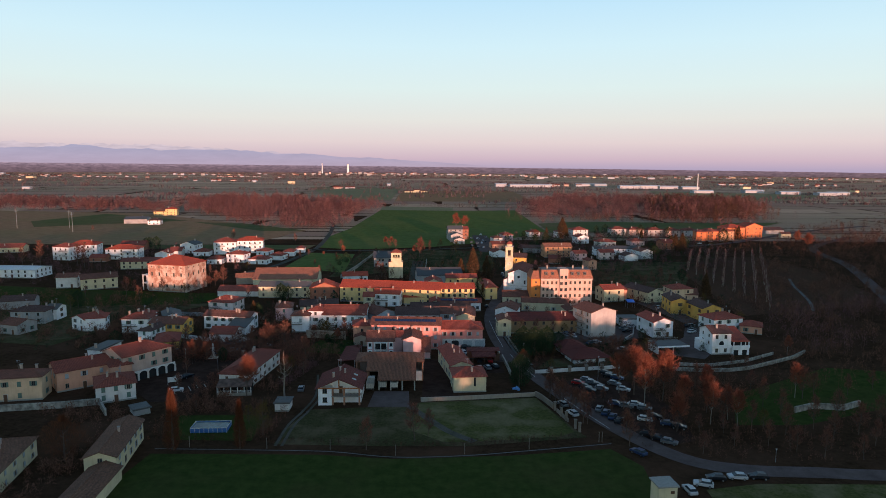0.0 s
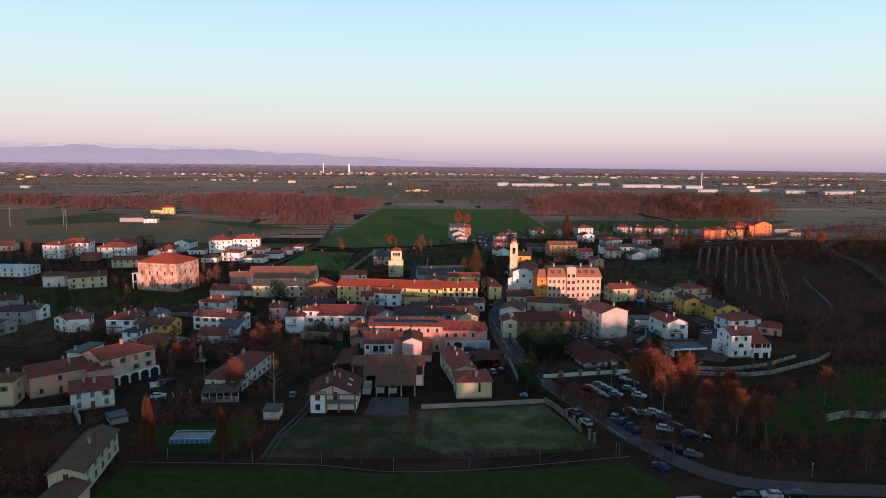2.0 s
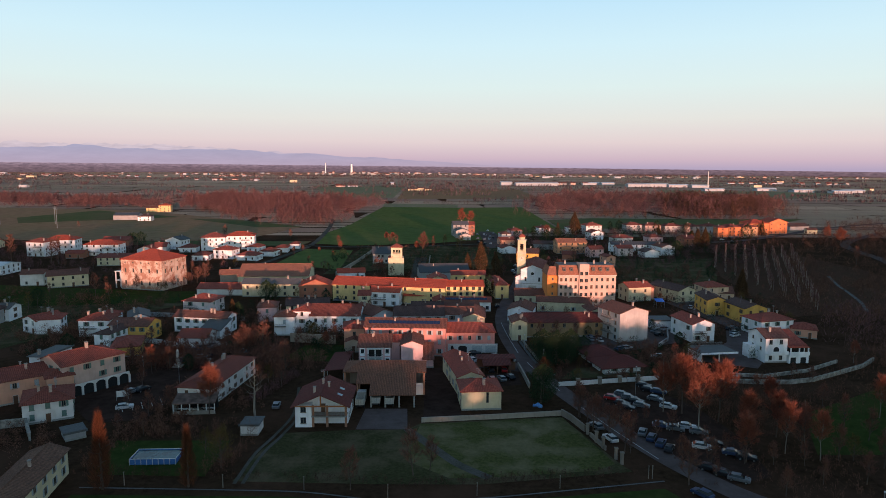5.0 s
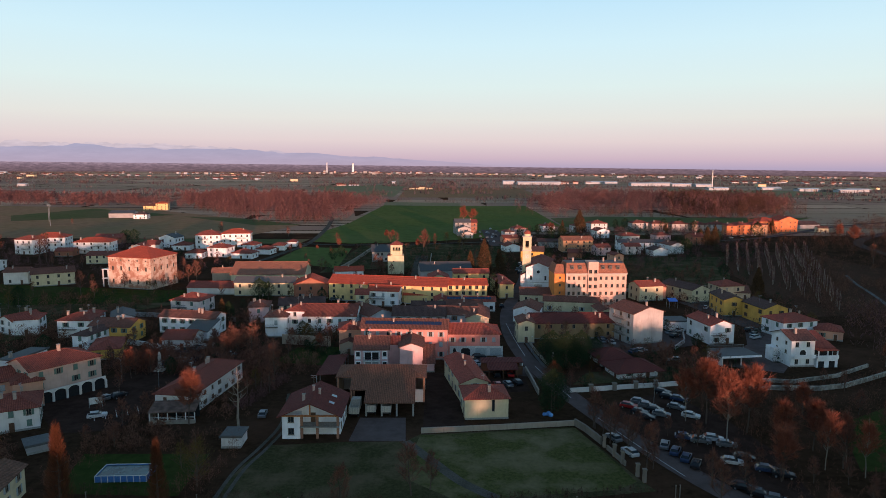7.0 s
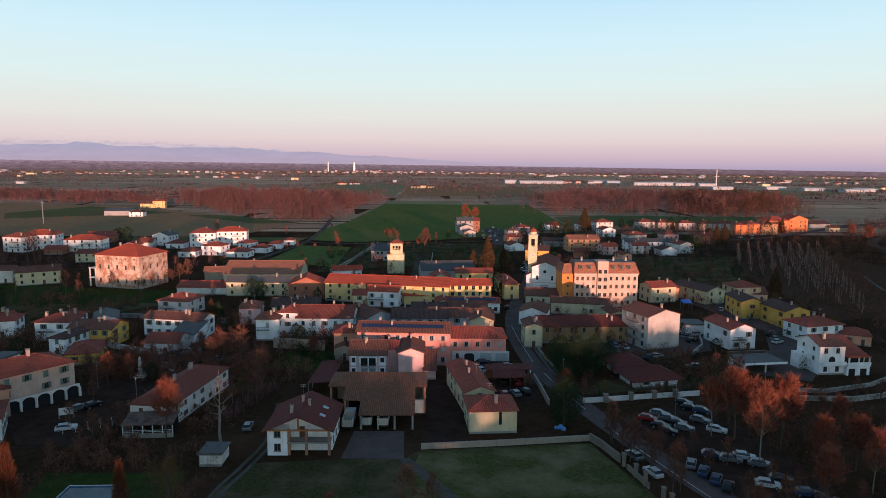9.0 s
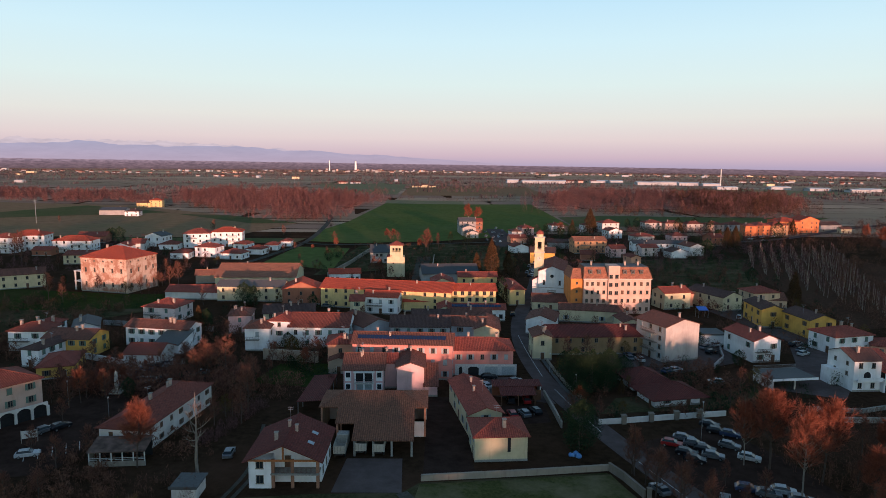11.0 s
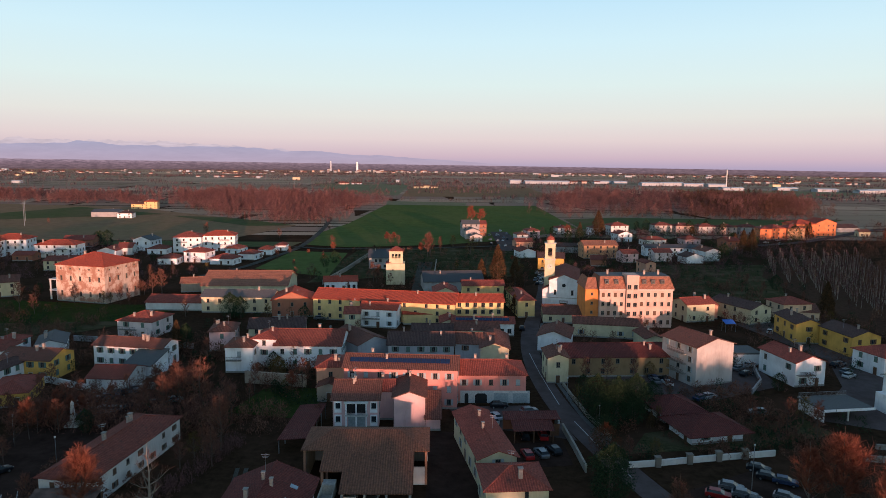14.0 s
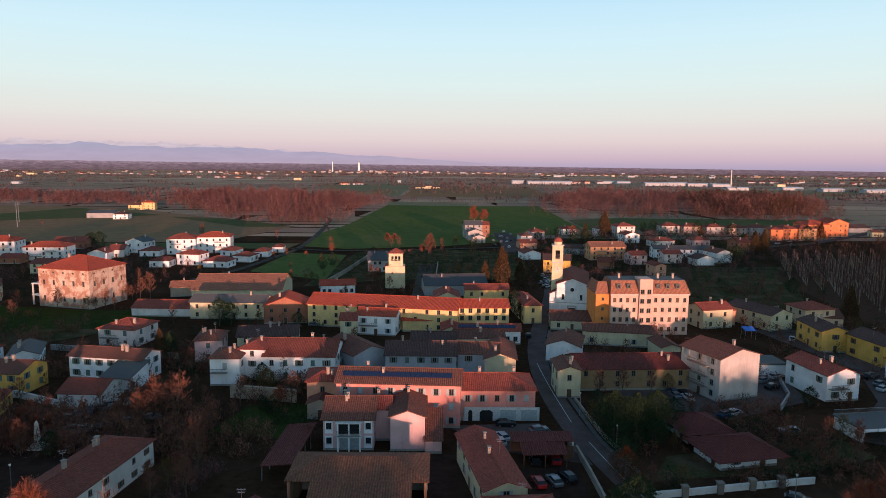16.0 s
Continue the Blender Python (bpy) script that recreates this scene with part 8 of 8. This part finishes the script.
def clear_of_houses(x, y, gap=0.0):
    if 25 < x < 41 and 205 < y < 350:
        return False
    for hx, hy, a, hw, hd in HOUSES:
        dx, dy = x - hx, y - hy
        if abs(dx) + abs(dy) < 60 and abs(dx * math.cos(a) + dy * math.sin(a)) < hw + gap and abs(dy * math.cos(a) - dx * math.sin(a)) < hd + gap:
            return False
    return True


def yards(label, poly, count, hmin, hmax, seed, material):
    """Shrubs and young growth in the yards between the houses, one mesh a quarter."""
    rng = random.Random(seed)
    xs, ys = [p[0] for p in poly], [p[1] for p in poly]
    verts, faces = [], []
    tries = 0
    while count and tries < 20000:
        tries += 1
        x, y = rng.uniform(min(xs), max(xs)), rng.uniform(min(ys), max(ys))
        if not inside(x, y, poly) or not clear_of_houses(x, y):
            continue
        if noise.noise(Vector((x * 0.05, y * 0.05, seed))) < -0.12:
            continue
        count -= 1
        h = rng.uniform(hmin, hmax) ** 1.0
        for _ in range(int(34 + 20 * h)):
            a, f = rng.uniform(0, math.tau), rng.random()
            r = h * 0.55 * math.sqrt(rng.random()) * (1.05 - 0.55 * f)
            p = Vector((x + math.cos(a) * r, y + math.sin(a) * r, f * h * 0.9 - 0.1))
            d = Vector((rng.gauss(0, 0.7), rng.gauss(0, 0.7), rng.uniform(0.1, 1.0))).normalized() * h * rng.uniform(0.08, 0.2)
            u = Vector((math.cos(a + 1.3), math.sin(a + 1.3), 0)) * rng.uniform(0.04, 0.11)
            i = len(verts)
            verts.extend((p - u, p + u, p + d + u * 0.5, p + d - u * 0.5))
            faces.append((i, i + 1, i + 2, i + 3))
    me = bpy.data.meshes.new("garden_shrubs")
    me.from_pydata(verts, [], faces)
    me.materials.append(material)
    tagged(new("garden_shrubs", me), label, "shrubs", kind="stuff")


yards("bare brown shrubs in the yards behind the square", [(-66, 228), (-30, 230), (-28, 300), (-70, 300), (-130, 300), (-130, 245), (-80, 240)], 451, 1.0, 5.0, 31, M_THICKET)
yards("reddish bare shrubs round the memorial garden", [(-92, 236), (-66, 228), (-44, 232), (-46, 258), (-90, 252)], 177, 1.5, 6.1, 42, M_TWIG)
yards("dark shrubs between the western houses", [(-215, 255), (-120, 240), (-110, 330), (-150, 345), (-240, 350)], 355, 1.2, 5.5, 32, M_THICKET)
yards("reddish shrubs between the outlying western houses", [(-330, 380), (-150, 370), (-60, 400), (-60, 440), (-110, 430), (-170, 540), (-330, 540)], 437, 1.2, 5.5, 33, M_WOOD)
yards("mixed shrubs round the eastern houses", [(40, 268), (95, 255), (150, 300), (160, 360), (95, 420), (64, 400), (60, 340), (44, 300)], 328, 1.0, 5.0, 34, M_THICKET)
yards("reddish shrubs between the far eastern houses", [(60, 420), (100, 400), (210, 440), (260, 560), (330, 650), (190, 660), (70, 640), (62, 500)], 574, 1.5, 6.6, 35, M_WOOD)
yards("evergreen shrubs between the houses", [(-140, 240), (-20, 230), (-20, 330), (-200, 350), (-230, 300)], 150, 1.2, 4.4, 36, M_EVER)
yards("evergreen shrubs in the eastern gardens", [(38, 224), (100, 232), (150, 300), (190, 480), (120, 600), (70, 560), (60, 400)], 191, 1.2, 5.0, 37, M_EVER)
yards("dry shrubs along the courtyard walls", [(-25, 380), (60, 372), (62, 430), (40, 520), (-50, 520), (-50, 400)], 205, 1.2, 4.4, 38, M_THICKET)
yards("bare brown shrubs beside the pool garden", [(-68, 180), (-36, 182), (-40, 202), (-64, 226), (-70, 200)], 164, 0.8, 3.3, 39, M_THICKET)
yards("brown bushes below the old houses", [(-120, 120), (-78, 125), (-74, 180), (-88, 186), (-120, 182)], 232, 0.8, 3.9, 40, M_THICKET)
yards("tangled brown growth in the river valley", [(150, 250), (340, 330), (420, 600), (330, 600), (256, 500), (160, 330)], 820, 1.5, 6.6, 41, M_THICKET)
yards("dark garden shrubs between the near houses", [(-60, 228), (-22, 236), (-22, 300), (-70, 300)], 130, 1.0, 3.6, 43, M_EVER)
yards("brown garden shrubs round the villa", [(38, 216), (78, 222), (92, 236), (90, 262), (60, 258), (40, 258)], 260, 0.8, 3.2, 44, M_THICKET)
yards("dark hedging round the villa garden", [(38, 218), (78, 224), (84, 240), (46, 262)], 120, 1.0, 3.0, 45, M_EVER)
yards("dark shrubs and hedges round the tower yard", [(-58, 400), (58, 400), (58, 520), (-50, 520)], 220, 1.0, 4.2, 46, M_EVER)
yards("dark garden trees between the eastern houses", [(60, 430), (200, 440), (250, 560), (250, 640), (70, 640)], 320, 2.0, 7.0, 47, M_EVER)
yards("bare garden growth beside the building", [(88, 345), (150, 350), (175, 430), (92, 440)], 240, 0.8, 4.0, 48, M_THICKET)
scatter_rng = random.Random(71)
placed_trees = 0
while placed_trees < 85:
    x, y = scatter_rng.uniform(-220, 190), scatter_rng.uniform(235, 520)
    if clear_of_houses(x, y, 1.0) and abs(x) < 0.62 * (y - 40):
        tree(scatter_rng.choice(("bare", "bare", "bare", "bare", "bushy", "ever", "russet", "tall")), x, y, scatter_rng.uniform(3.5, 8.0))
        placed_trees += 1


def poplar_rows():
    """Young poplars planted in rows on the slope, stem and twigs."""
    rng = random.Random(9)
    verts, faces, kinds = [], [], []

    def quad(p, d, width, kind):
        a = rng.uniform(0, math.tau)
        u = Vector((math.cos(a), math.sin(a), 0)) * width / 2
        i = len(verts)
        verts.extend((p - u, p + u, p + d + u * 0.4, p + d - u * 0.4))
        faces.append((i, i + 1, i + 2, i + 3))
        kinds.append(kind)

    for r in range(9):
        x0, y0, x1, y1 = 202 + 6.6 * r, 492, 173 - 0.8 * r, 426 - 14.5 * r
        count = 24 + 4 * r
        for k in range(count):
            f = k / count
            p = Vector((x0 + (x1 - x0) * f + rng.gauss(0, 0.3), y0 + (y1 - y0) * f + rng.gauss(0, 0.4), -0.2))
            h = rng.uniform(5.5, 8.5)
            for _ in range(2):
                quad(p, Vector((rng.gauss(0, 0.15), rng.gauss(0, 0.15), h)), 0.24, 0)
            for _ in range(34):
                a, z = rng.uniform(0, math.tau), rng.uniform(0.2, 0.95) * h
                quad(p + Vector((0, 0, z)), Vector((math.cos(a) * 0.5, math.sin(a) * 0.5, 1.1)) * rng.uniform(0.5, 1.5), 0.15, 1)
    me = bpy.data.meshes.new("poplar_rows")
    me.from_pydata(verts, [], faces)
    me.materials.append(M_STEM)
    me.materials.append(M_WOOD)
    me.polygons.foreach_set("material_index", kinds)
    tagged(new("poplar_rows", me), "rows of slender young poplars with pale stems", "young trees", kind="stuff")


poplar_rows()
